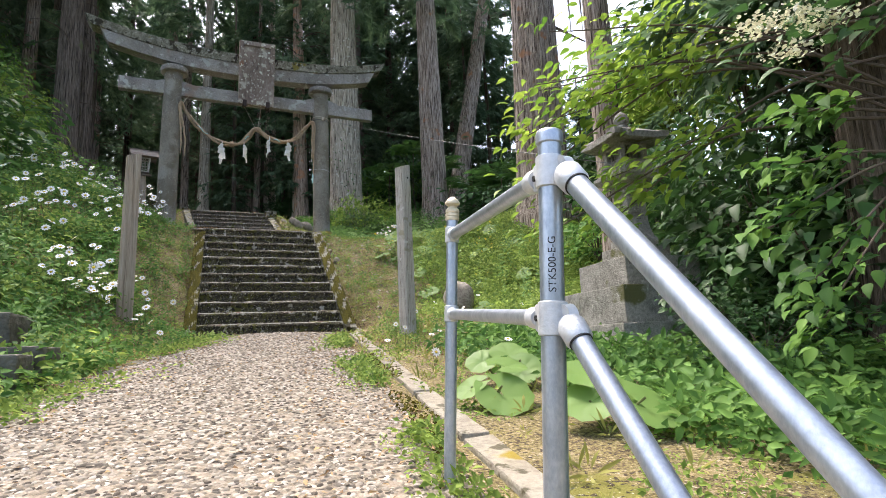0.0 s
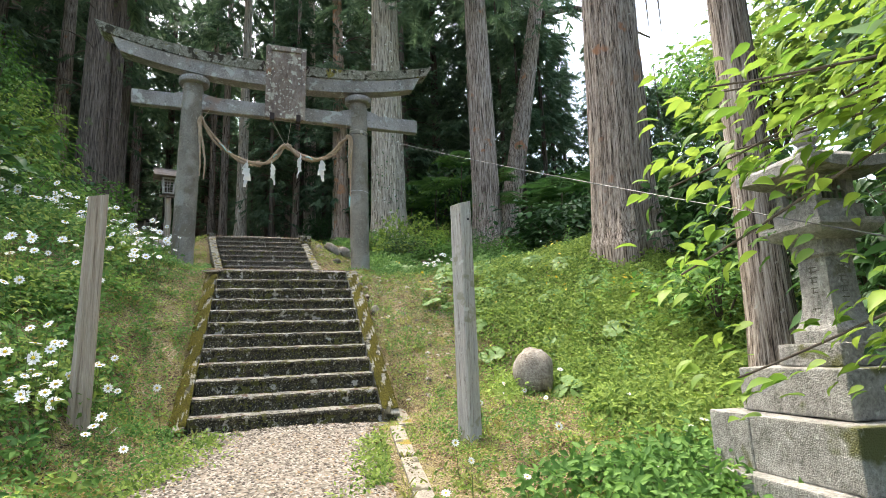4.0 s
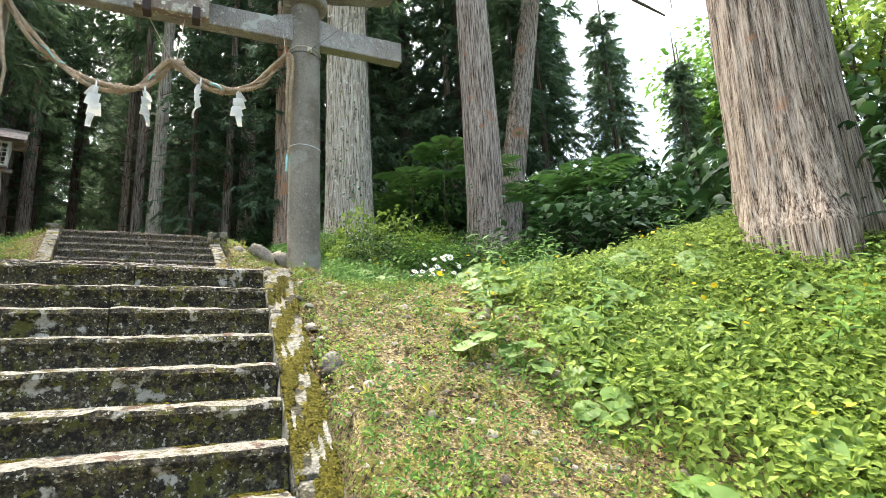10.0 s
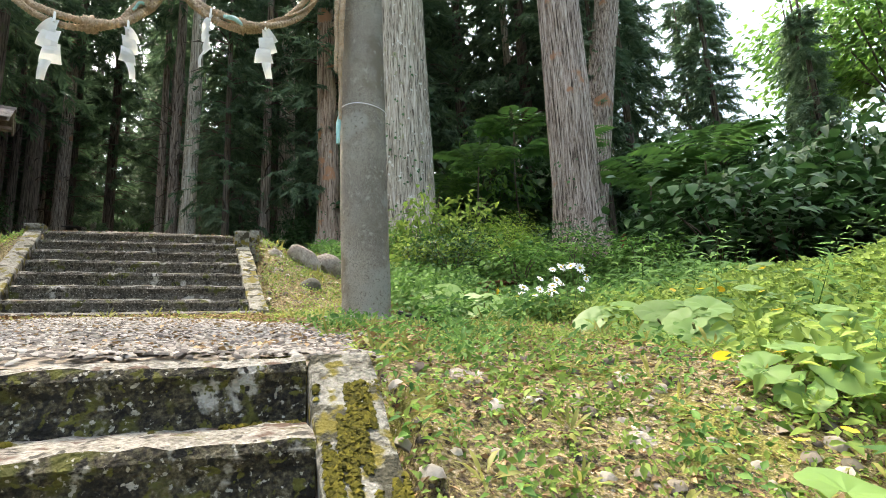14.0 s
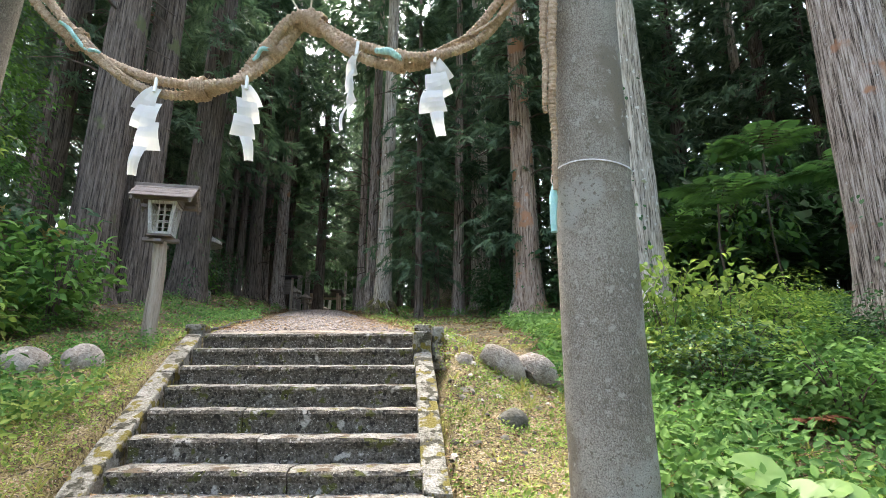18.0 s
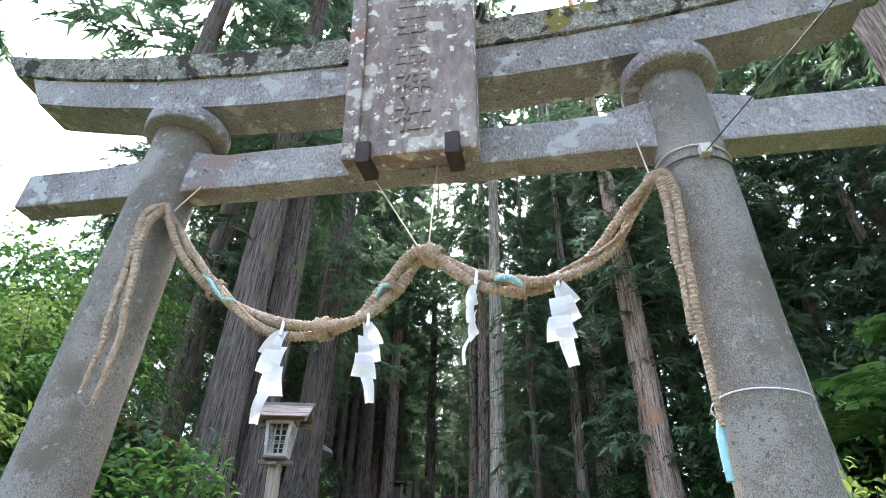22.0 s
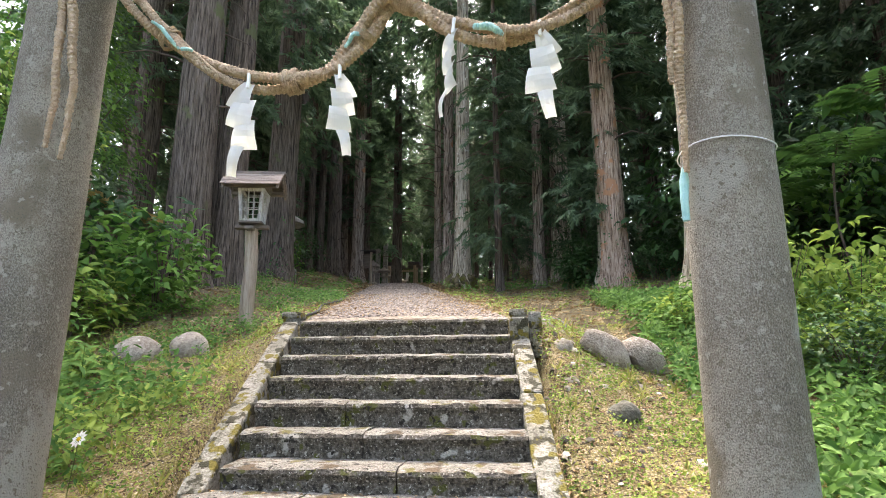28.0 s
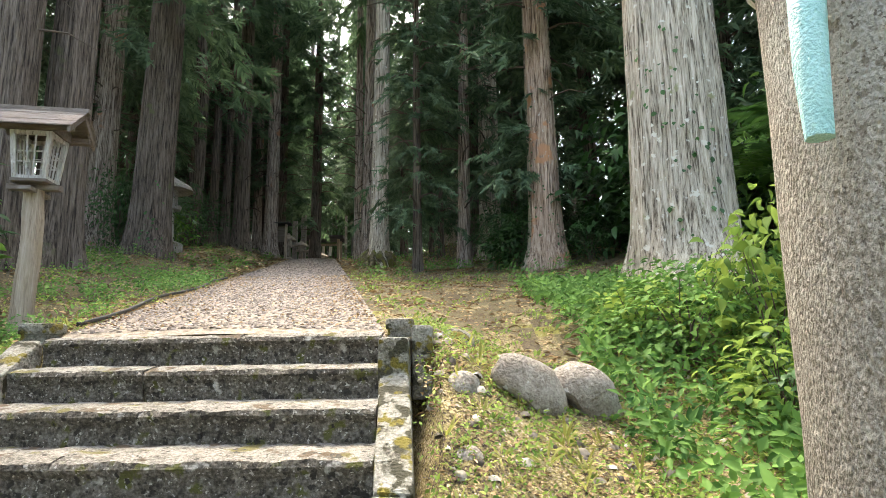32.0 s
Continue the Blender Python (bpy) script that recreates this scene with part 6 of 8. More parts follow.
wood(18, -13, -2.5, 18, 40, 1.9, near_way)
wood(17, 0.5, 12, 16, 40, 2.0, near_way)
wood(10, -26, -9, 8, 40, 3.2, near_way)
wood(6, -20, -8.5, -2, 9, 3.2, near_way)
wood(26, -30, 24, 42, 70, 3.0, lambda x, y: y < 52 and abs(x - float(upper_mid(y))) < 3.0)
wood(3, 9, 12, 18, 24, 3.0, near_way)
for k, (x, y, s) in enumerate(((11.2, 13.6, 0.75), (12.6, 15.2, 0.8), (14.2, 16.8, 0.72), (13.2, 12.4, 0.6), (15.6, 14.6, 0.62), (10.4, 15.8, 0.9), (12.0, 17.8, 0.9), (17.0, 17.0, 0.7), (15.0, 11.0, 0.45), (17.5, 13.0, 0.5), (13.2, 9.6, 0.42), (19.0, 10.5, 0.5), (9.8, 13.0, 0.6))):
    cedar(x, y, 0.12, 15 * s, M_BARK, 2, "dark cedar thicket tree clothed to the ground", 0.0, 0.0, s * 1.0, None, seed=500 + k, group="cedar thicket behind the bank")
for k, (x, y) in enumerate(((8.5, -4.0), (10.0, -6.0), (8.2, -7.5), (11.5, -3.5), (12.0, -8.0), (9.5, -10.0), (7.0, -9.5), (13.5, -5.5), (6.2, -11.5))):
    cedar(x, y, 0.16, 14, M_BARK, 2, "dark cedar behind the overhanging tree", 0.0, 0.0, 0.85, None, seed=540 + k, group="cedars behind the overhanging tree")
for k in range(9):
    cedar(float(upper_mid(60)) - 9 + 2.6 * k, 60 + 2 * math.sin(2.1 * k), 0.3, 20, M_BARK, 2, "far cedar behind the shrine hall", 0.0, 0.0, 1.25, None, seed=580 + k, shift=-2.2, group="far cedars behind the hall")
for k in range(13):
    cedar(float(upper_mid(50)) - 9 + 1.5 * k + 0.5 * math.sin(5.0 * k), 50 + 3 * math.sin(2.7 * k), 0.28, 22, M_BARK, (2, 0)[k % 2], "far cedar closing the end of the approach", 0.0, 0.0, 1.2, None, seed=620 + k, shift=-1.5, group="far cedars behind the hall")
for k in range(9):
    cedar(-24 + 2.4 * k + math.sin(3.1 * k), 34 + 4 * math.sin(2.3 * k), 0.26, 22, M_BARK, (0, 1, 2)[k % 3], "tall cedar deep in the dark wood", 0.0, 0.0, 1.15, 0, seed=640 + k)
for k in range(14):
    y = 33 + 1.3 * k
    dx = (2.9 + 0.5 * math.sin(3 * k)) * (1 if k % 2 else -1)
    cedar(float(upper_mid(y)) + dx, y, 0.22 + 0.06 * math.sin(k), 20, M_BARK if k % 3 else M_BARKR, k % 2, "cedar at the edge of the approach", 0.0, 0.0, 1.05, 0, seed=600 + k, group="cedars lining the approach")
for k in range(20):
    x, y = rt.choice((-1, 1)) * rt.uniform(4.2, 8.0), rt.uniform(20, 38)
    x += float(upper_mid(y))
    cedar(x, y, rt.uniform(0.07, 0.13), rt.uniform(9, 13), M_BARK, 2, "thin young cedar with low drooping sprays", 0.0, 0.0, rt.uniform(0.5, 0.7), 0, seed=400 + k, group="young cedars")

# ---- broad-leaved shrubs and trees ----


def shrub_mesh(seed, radius, height, leaves, length, shape=LEAF, hollow=0.35):
    r = np.random.default_rng(seed)
    u = r.normal(0, 1, (leaves, 3))
    u /= np.linalg.norm(u, axis=1)[:, None]
    lump = 1 + 0.28 * np.sin(3 * u[:, 0] + seed) * np.sin(4 * u[:, 1] + 1.7 * seed) + 0.2 * np.sin(7 * u[:, 2] + 3 * u[:, 0])
    d = (hollow + (1 - hollow) * r.uniform(0, 1, leaves) ** 0.6) * lump
    p = np.stack([u[:, 0] * radius * d, u[:, 1] * radius * d, np.maximum(height * 0.5 + u[:, 2] * height * 0.5 * d, 0.03)], -1)
    az = np.arctan2(u[:, 1], u[:, 0]) + r.normal(0, 0.7, leaves)
    return spread(shape, p, turns(r.normal(-0.15, 0.4, leaves), r.normal(0, 0.35, leaves), az - math.pi / 2), length * r.uniform(0.6, 1.25, leaves))


def stems_mesh(seed, radius, height, count, thick):
    r = random.Random(seed)
    bm = bmesh.new()
    for k in range(count):
        a = r.uniform(0, 6.28)
        q = radius * r.uniform(0.3, 0.85)
        tube(bm, smooth_curve([(0.05 * math.cos(a), 0.05 * math.sin(a), -0.1), (q * 0.35 * math.cos(a), q * 0.35 * math.sin(a), height * 0.4), (q * math.cos(a + 0.3), q * math.sin(a + 0.3), height * r.uniform(0.7, 0.95))], 3), [thick, thick * 0.9, thick * 0.8, thick * 0.7, thick * 0.55, thick * 0.4, thick * 0.25], 5)
    return bm


SHRUBS = {}
for name, args, mat in (("dark", (21, 1.0, 1.6, 900, 0.17), M_LEAFD), ("mid", (22, 1.0, 1.4, 900, 0.15), M_LEAF), ("big", (23, 1.0, 1.7, 420, 0.30), M_LEAFD), ("fine", (24, 1.0, 1.6, 1500, 0.10), M_LEAFD), ("fresh", (25, 1.0, 1.5, 1100, 0.12), M_LEAF), ("lace", (26, 1.0, 1.5, 1700, 0.085), M_LEAFB), ("bright", (27, 1.0, 1.5, 480, 0.20, FULL), M_GROUNDCOVER), ("broad", (28, 1.0, 1.5, 620, 0.18, FULL), M_LEAF)):
    v, f = shrub_mesh(*args)
    src = mesh_object("leaves", v, f, mat)
    stem = part("stems", stems_mesh(args[0], 0.9, 1.4, 9, 0.016), M_TWIG)
    SHRUBS[name] = (src.data, stem.data)
    bpy.data.objects.remove(src), bpy.data.objects.remove(stem)


def shrub(x, y, kind, sx, sz, label, seed, group="shrubs", dz=0.0):
    e = empty("shrub", x, y, float(rest(x, y)) + dz, label, "shrub", group)
    for nm, me in zip(("foliage", "woody_base"), SHRUBS[kind]):
        c = new(nm, me)
        c.parent = e
        c.matrix_basis = pose(0, 0, 0, 0, 0, seed * 67 % 360) @ Matrix.Diagonal((sx, sx, sz, 1))
    return e


shrub(-3.9, 10.3, "broad", 0.75, 0.9, "rounded green shrub beside the wooden lantern", 1)
shrub(-4.9, 10.0, "broad", 1.1, 1.0, "rounded green shrub beside the wooden lantern", 2)
shrub(-5.8, 11.5, "dark", 1.3, 1.2, "dark green shrub at the wood's edge", 3)
r2 = random.Random(9)
for k in range(34):    # dark understorey right of the torii
    x, y = r2.uniform(7.5, 19), r2.uniform(6, 17)
    shrub(x, y, r2.choice(("dark", "big", "fine", "big")), r2.uniform(1.1, 2.0), r2.uniform(1.0, 2.2), "dark leafy undergrowth shrub in the shade", k, "undergrowth in the wood")
for k in range(18):    # thick leaf behind the right-hand cedars
    x, y = 5.6 + 0.72 * k + r2.uniform(-0.3, 0.3), 16.2 + 2.2 * math.sin(1.9 * k)
    shrub(x, y, ("dark", "big", "mid")[k % 3], r2.uniform(1.3, 1.8), r2.uniform(1.4, 2.3), "leafy undergrowth shrub in the shade", k + 330, "undergrowth in the wood")
for k in range(12):
    x, y = r2.uniform(8.5, 17), r2.uniform(-3, 6)
    shrub(x, y, r2.choice(("dark", "mid", "big")), r2.uniform(1.1, 2.0), r2.uniform(1.0, 1.8), "leafy undergrowth shrub behind the bank", k + 50, "undergrowth behind the bank")
for k in range(26):
    x, y = r2.uniform(2.4, 7.5), r2.uniform(14.5, 26)
    shrub(x, y, r2.choice(("dark", "big", "fine")), r2.uniform(0.6, 1.2), r2.uniform(0.5, 1.0), "low dark shrub under the cedars", k + 90, "undergrowth beside the approach")
for k in range(22):
    x, y = r2.uniform(-12, -5.5), r2.uniform(10, 26)
    shrub(x, y, r2.choice(("dark", "fine", "mid")), r2.uniform(0.8, 1.5), r2.uniform(0.7, 1.3), "dark shrub under the cedars", k + 130, "undergrowth in the wood")
for k in range(20):    # left bank
    x, y = r2.uniform(-9.5, -4.6), r2.uniform(-4, 8)
    shrub(x, y, r2.choice(("dark", "mid", "fresh", "fine")), r2.uniform(0.8, 1.5), r2.uniform(0.7, 1.5), "leafy shrub on the flowery bank", k + 170, "shrubs on the bank")
for k, (x, y, sx, sz) in enumerate(((-4.2, 4.6, 0.9, 0.9), (-5.0, 6.3, 1.1, 1.2), (-3.7, 7.0, 0.8, 0.8), (-5.0, 3.2, 1.0, 1.0), (-6.0, 4.8, 1.2, 1.3), (-6.3, 7.2, 1.2, 1.3), (-4.4, 8.2, 0.9, 0.9), (-5.6, 1.6, 1.0, 1.0), (-7.2, 9.0, 1.3, 1.3), (-4.6, 0.6, 0.8, 0.8))):
    shrub(x, y, ("fresh", "mid", "lace")[k % 3], sx, sz, "fresh green shrub on the bank below the wood", k + 230, "shrubs on the bank")
for k, (x, y) in enumerate(((3.5, 8.2), (4.2, 7.6), (5.2, 7.8), (4.6, 9.2), (5.8, 9.0), (6.2, 7.6), (3.0, 9.6), (5.6, 10.4), (7.4, 9.0), (3.6, 10.6))):
    shrub(x, y, ("fine", "mid", "fresh", "lace")[k % 4], 0.65, 0.48, "low green bush round the cedar trunks", k + 260, "low bushes under the cedars")
for k, (x, y, sx, sz) in enumerate(((3.5, 9.3, 0.5, 0.82), (4.25, 9.3, 0.6, 0.75), (3.1, 8.5, 0.42, 0.36), (3.9, 8.5, 0.5, 0.4), (2.75, 9.9, 0.42, 0.36), (-4.3, 9.2, 0.7, 0.62))):
    shrub(x, y, "bright", sx, sz, "yellow-green leafy bush at the foot of the cedars", k + 350, "low bushes under the cedars")
for x, y, kind, sx, sz in ((3.15, -4.75, "dark", 0.55, 0.5), (3.8, -4.3, "dark", 0.7, 0.8), (2.7, -5.3, "fine", 0.6, 0.4), (3.9, -5.4, "dark", 1.2, 1.1), (4.6, -4.2, "dark", 1.3, 1.4), (3.0, -6.2, "mid", 0.7, 0.36), (5.5, -3.0, "fine", 1.4, 1.6), (5.0, -6.0, "dark", 1.5, 1.6), (6.5, -4.5, "fine", 1.8, 2.2), (6.8, -1.5, "dark", 1.5, 1.5), (5.2, -0.6, "mid", 0.9, 0.8), (2.2, -7.0, "mid", 0.7, 0.32), (7.5, 1.0, "dark", 1.4, 1.3), (2.6, -8.0, "dark", 0.8, 0.4), (3.9, -7.9, "dark", 1.0, 0.8)):
    shrub(x, y, kind, sx, sz, "dense green shrub below the overhanging branches", int(x * 10), "shrubs under the overhanging tree")


def leafy_tree(x, y, seed, limbs, leaves_per, length, material, label, trunk_h, trunk_r, lean=(0, 0), umbels=(), droop=0.5, inner=0.35, loose=1.0):
    """A broad-leaved tree: limbs given as end points from the trunk, leaves along their outer halves."""
    r = np.random.default_rng(seed)
    z = float(rest(x, y))
    e = empty("leafy_tree", x, y, z, label, "tree")
    bm = bmesh.new()
    top = Vector((lean[0], lean[1], trunk_h))
    tube(bm, smooth_curve([(0, 0, -0.3), (lean[0] * 0.3, lean[1] * 0.3, trunk_h * 0.45), top], 5), [trunk_r * (1.15 - 0.06 * k) for k in range(11)], 12)
    part("trunk", bm, M_BARK, e, smooth=True)
    P, A = [], []
    for end in limbs:
        end = Vector(end)
        start = top * random.uniform(0.55, 1.0)
        mid = (start + end) / 2 + Vector((0, 0, 0.25 * (end - start).length * 0.5))
        pts = smooth_curve([start, mid, end], 8)
        bm = bmesh.new()
        tube(bm, pts, [trunk_r * 0.22 * (1 - 0.9 * k / len(pts)) + 0.003 for k in range(len(pts))], 6)
        limb = part("limb", bm, M_TWIG, e, smooth=True)
        n = leaves_per
        t = r.uniform(inner, 1.03, n)
        i = np.clip((t * (len(pts) - 1)).astype(int), 0, len(pts) - 2)
        arr = np.array([tuple(p) for p in pts])
        base = arr[i] + (arr[i + 1] - arr[i]) * (t * (len(pts) - 1) - i)[:, None]
        off = r.normal(0, 1, (n, 3)) * np.array([0.22, 0.22, 0.14]) * (end - start).length * 0.5 * loose
        off[:, 2] -= droop * np.abs(off[:, 0] * 0.5)
        P.append(base + off)
        d = end - start
        A.append(np.arctan2(off[:, 1] + d.y * 0.35, off[:, 0] + d.x * 0.35) + r.normal(0, 0.5, n))
    P, A = np.concatenate(P), np.concatenate(A)
    n = len(P)
    v, f = spread(FULL if n < 3000 else LEAF, P, turns(r.normal(-0.3, 0.35, n), r.normal(0, 0.35, n), A - math.pi / 2), length * r.uniform(0.6, 1.2, n))
    mesh_object("crown", v, f, material, kind="", parent=e)
    if umbels:
        pb = []
        for cx0, cy0, cz0 in umbels:
            m = 150
            q = r.normal(0, 1, (m, 3))
            pb.append(np.array([cx0 - x, cy0 - y, cz0 - z]) + q * np.array([0.055, 0.055, 0.012]))
        pb = np.concatenate(pb)
        m = len(pb)
        v, f = spread(ROUND, pb, turns(r.normal(0, 0.5, m), r.normal(0, 0.5, m), r.uniform(0, 6, m)), r.uniform(0.010, 0.022, m))
        mesh_object("blossom", v, f, M_BLOSSOM, kind="", parent=e)
    return e


# the tree that hangs over the handrail and the stone lantern
leafy_tree(3.3, -6.9, 31, [(-1.94, 2.69, 1.88), (-1.88, 2.77, 2.34), (-1.68, 2.51, 2.47), (-1.6, 1.91, 1.78), (-1.6, 1.96, 1.44), (-1.93, 2.44, 1.40), (-1.6, 2.05, 2.49), (-1.82, 2.49, 2.77), (-1.55, 2.8, 2.9), (-1.15, 2.2, 3.2), (-2.05, 1.9, 2.9)], 105, 0.10, M_LEAFB, "broad-leaved tree with bright drooping branches before the lantern", 2.6, 0.05, (-0.1, 0.2), inner=0.6, loose=0.42)
leafy_tree(4.9, -5.0, 34, [(-1.6, 1.0, 3.6), (-1.3, 0.2, 3.9), (-1.0, 1.6, 4.2), (-0.4, 0.9, 4.4), (0.6, 0.8, 4.0), (-1.2, -0.9, 3.6), (-0.9, 0.4, 2.9), (-0.5, -0.6, 3.0)], 240, 0.14, M_LEAFD, "broad-leaved tree behind the stone lantern", 3.4, 0.13, (-0.2, 0.2))
leafy_tree(3.6, -7.3, 32, [(-2.6, 0.4, 2.45), (-2.45, 0.2, 2.15), (-2.35, 0.6, 1.95), (-2.4, 0.3, 2.7), (-2.0, 0.9, 2.5), (-1.7, 0.4, 2.6)], 60, 0.11, M_LEAFD, "dark shrubby tree with cream blossom clusters", 2.4, 0.045, (-0.3, 0.0), ((1.16, -6.86, 1.06), (1.02, -6.78, 1.03), (1.13, -6.84, 0.90), (1.30, -6.9, 1.05)), inner=0.6, loose=0.6)
leafy_tree(5.2, -6.6, 33, [(-2.0, 0.6, 3.4), (-1.4, -0.8, 3.9), (-1.0, 1.4, 4.2), (0.8, 0.8, 4.0), (-1.6, 0.2, 4.6), (-0.4, -0.2, 5.0)], 260, 0.13, M_LEAFD, "dark broad-leaved tree behind the handrail", 3.6, 0.09, (-0.2, 0.1))
leafy_tree(3.1, -6.95, 35, [(-1.80, 0.25, 1.55), (-1.95, 0.30, 1.30), (-2.05, 0.30, 1.0), (-1.95, 0.20, 0.75), (-1.75, 0.35, 0.55), (-1.35, 0.1, 0.35)], 70, 0.095, M_LEAF, "slim leafy sapling hanging into the light below the dark cedar", 1.6, 0.03, (-0.5, 0.05), inner=0.72, loose=0.30)
cedar(3.95, -5.72, 0.33, 18, M_BARK, 0, "dark reddish cedar with dead lower branches behind the handrail", 0.0, 0.0, 0.95, 0, seed=21, group="")
# extra cedars, trunks out of view, added so their crowns block the sky
for k, (x, y, s) in enumerate(((5.3, -7.0, 1.0), (4.3, -8.4, 0.9), (6.2, -5.2, 1.05))):
    cedar(x, y, 0.22, 16, M_BARK, (0, 2)[k % 2], "dark cedar with dead lower branches, added to deepen the shade", 0.0, 0.0, s, k % 2, seed=550 + k, group="cedars behind the overhanging tree")
# light trees beyond the bank
for k, (x, y, h) in enumerate(((15, 6, 6.5), (17, 10, 7.0), (13, 2, 6.0), (20, 14, 8.0), (13.5, -3, 7.0), (11.5, -6.5, 6.5), (19, 1, 8))):
    leafy_tree(x, y, 40 + k, [(1.8 * math.cos(a), 1.8 * math.sin(a), h + 1.2 * math.sin(2.3 * a + k)) for a in np.linspace(0, 6, 11)] + [(0.4, 0.3, h + 2.0), (-0.5, 0.2, h + 1.5)], 230, 0.27, M_LEAF if k % 2 else M_GROUNDCOVER, "light green broad-leaved tree beyond the bank", h * 0.7, 0.16)
for k, (x, y, h) in enumerate(((-8, 1.0, 4.5), (-10, 5.0, 4.5), (-7.2, -3.0, 4.0), (-8.6, 10.6, 3.1), (-10.5, 11.6, 4.3), (-12.0, 9.0, 3.6))):
    leafy_tree(x, y, 60 + k, [(1.9 * math.cos(a), 1.9 * math.sin(a), h + 1.3 * math.sin(2.3 * a + k)) for a in np.linspace(0, 6, 11)] + [(0.4, 0.3, h + 1.8)], 230, 0.22, M_LEAF, "leafy tree at the edge of the bank", h * 0.7, 0.16)

for k, (x, y, h) in enumerate(((-7.0, 6.8, 2.4), (-5.9, 8.9, 2.0), (-8.2, 4.2, 2.6), (-6.6, 3.4, 1.6))):
    leafy_tree(x, y, 80 + k, [(1.2 * math.cos(a), 1.2 * math.sin(a), h + 0.6 * math.sin(2.3 * a + k)) for a in np.linspace(0, 6, 9)] + [(0.3, 0.2, h + 1.1), (-0.3, 0.1, h + 0.8)], 240, 0.13, M_LEAF, "small fresh green tree on top of the bank", h * 0.7, 0.07)
for k, (x, y, h, mat) in enumerate(((-6.9, 10.3, 3.9, M_LEAF), (-6.1, 9.3, 3.0, M_GROUNDCOVER), (-5.3, 7.7, 1.7, M_GROUNDCOVER), (-7.6, 12.9, 5.2, M_LEAF), (-8.6, 11.6, 5.0, M_LEAF))):
    leafy_tree(x, y, 90 + k, [(1.15 * math.cos(a), 1.15 * math.sin(a), h * (0.75 + 0.35 * math.sin(2.3 * a + k))) for a in np.linspace(0, 6, 11)] + [(0.3, 0.2, h + 0.9), (-0.3, 0.1, h + 0.6), (0.2, -0.6, h * 0.45), (0.7, -0.4, h * 0.55)], 210, 0.13, mat, "light green broad-leaved tree before the dark cedars", h * 0.8, 0.06)

# ---- ground plants ----


def scatter(count, x0, x1, y0, y1, density=None, margin=0.03):
    x, y = rng.uniform(x0, x1, count), rng.uniform(y0, y1, count)
    keep = ~on_way(x, y, margin)
    if density is not None:
        keep &= rng.uniform(0, 1, count) < density(x, y)
    x, y = x[keep], y[keep]
    return np.stack([x, y, rest(x, y)], -1)


def patch(x, y, s=1.0, o=0.0):
    return 0.5 + 0.25 * np.sin(1.9 * s * x + o) * np.sin(1.6 * s * y + 1.3 * o) + 0.25 * np.sin(3.7 * s * x - 2.1 * s * y + o)


def plants(name, pts, templates, lo, hi, material, label, category, tilt=0.22, face=0.5):
    """Many small plants as one mesh; face: how far they lean towards the light over the open way."""
    pairs = []
    for j, t in enumerate(templates):
        p = pts[j::len(templates)]
        n = len(p)
        spin = turns(np.zeros(n), np.zeros(n), rng.uniform(0, 6.28, n))
        bow = turns(rng.normal(face, tilt, n), rng.normal(-0.6 * face * np.sign(p[:, 0]), tilt, n), np.zeros(n))
        pairs.append(spread(t, p, bow @ spin, rng.uniform(lo, hi, n)))
    v, f = joined(pairs)
    return mesh_object(name, v, f, material, label, category)


GRASS_T = [plant_template(8, 0.10, 0.14, 0.02, NARROW, s, True) for s in (1, 2)]
for t in GRASS_T:
    t[0][:, 2] += np.hypot(t[0][:, 0], t[0][:, 1]) * 0.9
HERB_T = [plant_template(8, 0.044, 0.15, 0.06, SMALL if s < 5 else POINTED, s) for s in (3, 4, 5)]
SPROUT_T = [plant_template(5, 0.026, 0.07, 0.03, SMALL, s) for s in (13, 14)]
BROAD_T = [plant_template(7, 0.15, 0.34, 0.24, POINTED, s) for s in (9, 10, 11)]
BUSHY_T = [plant_template(15, 0.072, 0.34, 0.22, POINTED if s < 8 else SMALL, s) for s in (6, 7, 8)]


def right_bank(x, y):
    clear = ((x - 2.62) ** 2 + (y + 0.75) ** 2 > 0.2) & ((x - 2.2) ** 2 + (y + 1.4) ** 2 > 0.2)
    far = clear * ease((x - 2.0 - 0.3 * np.sin(y * 1.7) - 0.9 * ease((y - 1.5) / 2)) / 1.6)
    return np.clip(far * (0.55 + 0.6 * patch(x, y)), 0, 1)


plants("ground_cover", scatter(20000, 1.6, 8.5, -5.5, 6.5, right_bank), BUSHY_T, 0.45, 1.05, M_GROUNDCOVER, "bright leafy ground cover on the bank", "plants")
plants("ground_cover", scatter(6500, 2.2, 9.0, 5.6, 13.5, lambda x, y: 0.35 + 0.65 * patch(x, y)), BUSHY_T, 0.6, 1.3, M_LEAF, "green undergrowth round the cedar trunks", "plants")
plants("ground_cover", scatter(10000, -9, -1.7, -5.5, 8.2, lambda x, y: ease((-1.5 - x) / 1.2) * (0.5 + 0.5 * patch(x, y, 1, 2))), BUSHY_T, 0.6, 1.3, M_LEAF, "leafy plants on the flowery bank", "plants")
plants("ground_cover", scatter(5500, -6.5, -1.7, -5.5, 8.2, lambda x, y: ease((-1.5 - x) / 1.0) * ease((patch(x, y, 1.2, 4) - 0.3) / 0.35)), BUSHY_T, 0.6, 1.25, M_GROUNDCOVER, "bright leafy plants on the flowery bank", "plants")
plants("ground_cover", scatter(1500, -6.5, -1.9, -5.0, 7.0, lambda x, y: ease((-1.7 - x) / 1.0) * ease((patch(x, y, 0.9, 7) - 0.4) / 0.3)), BROAD_T, 0.35, 0.8, M_LEAF, "broad-leaved weeds on the flowery bank", "plants")
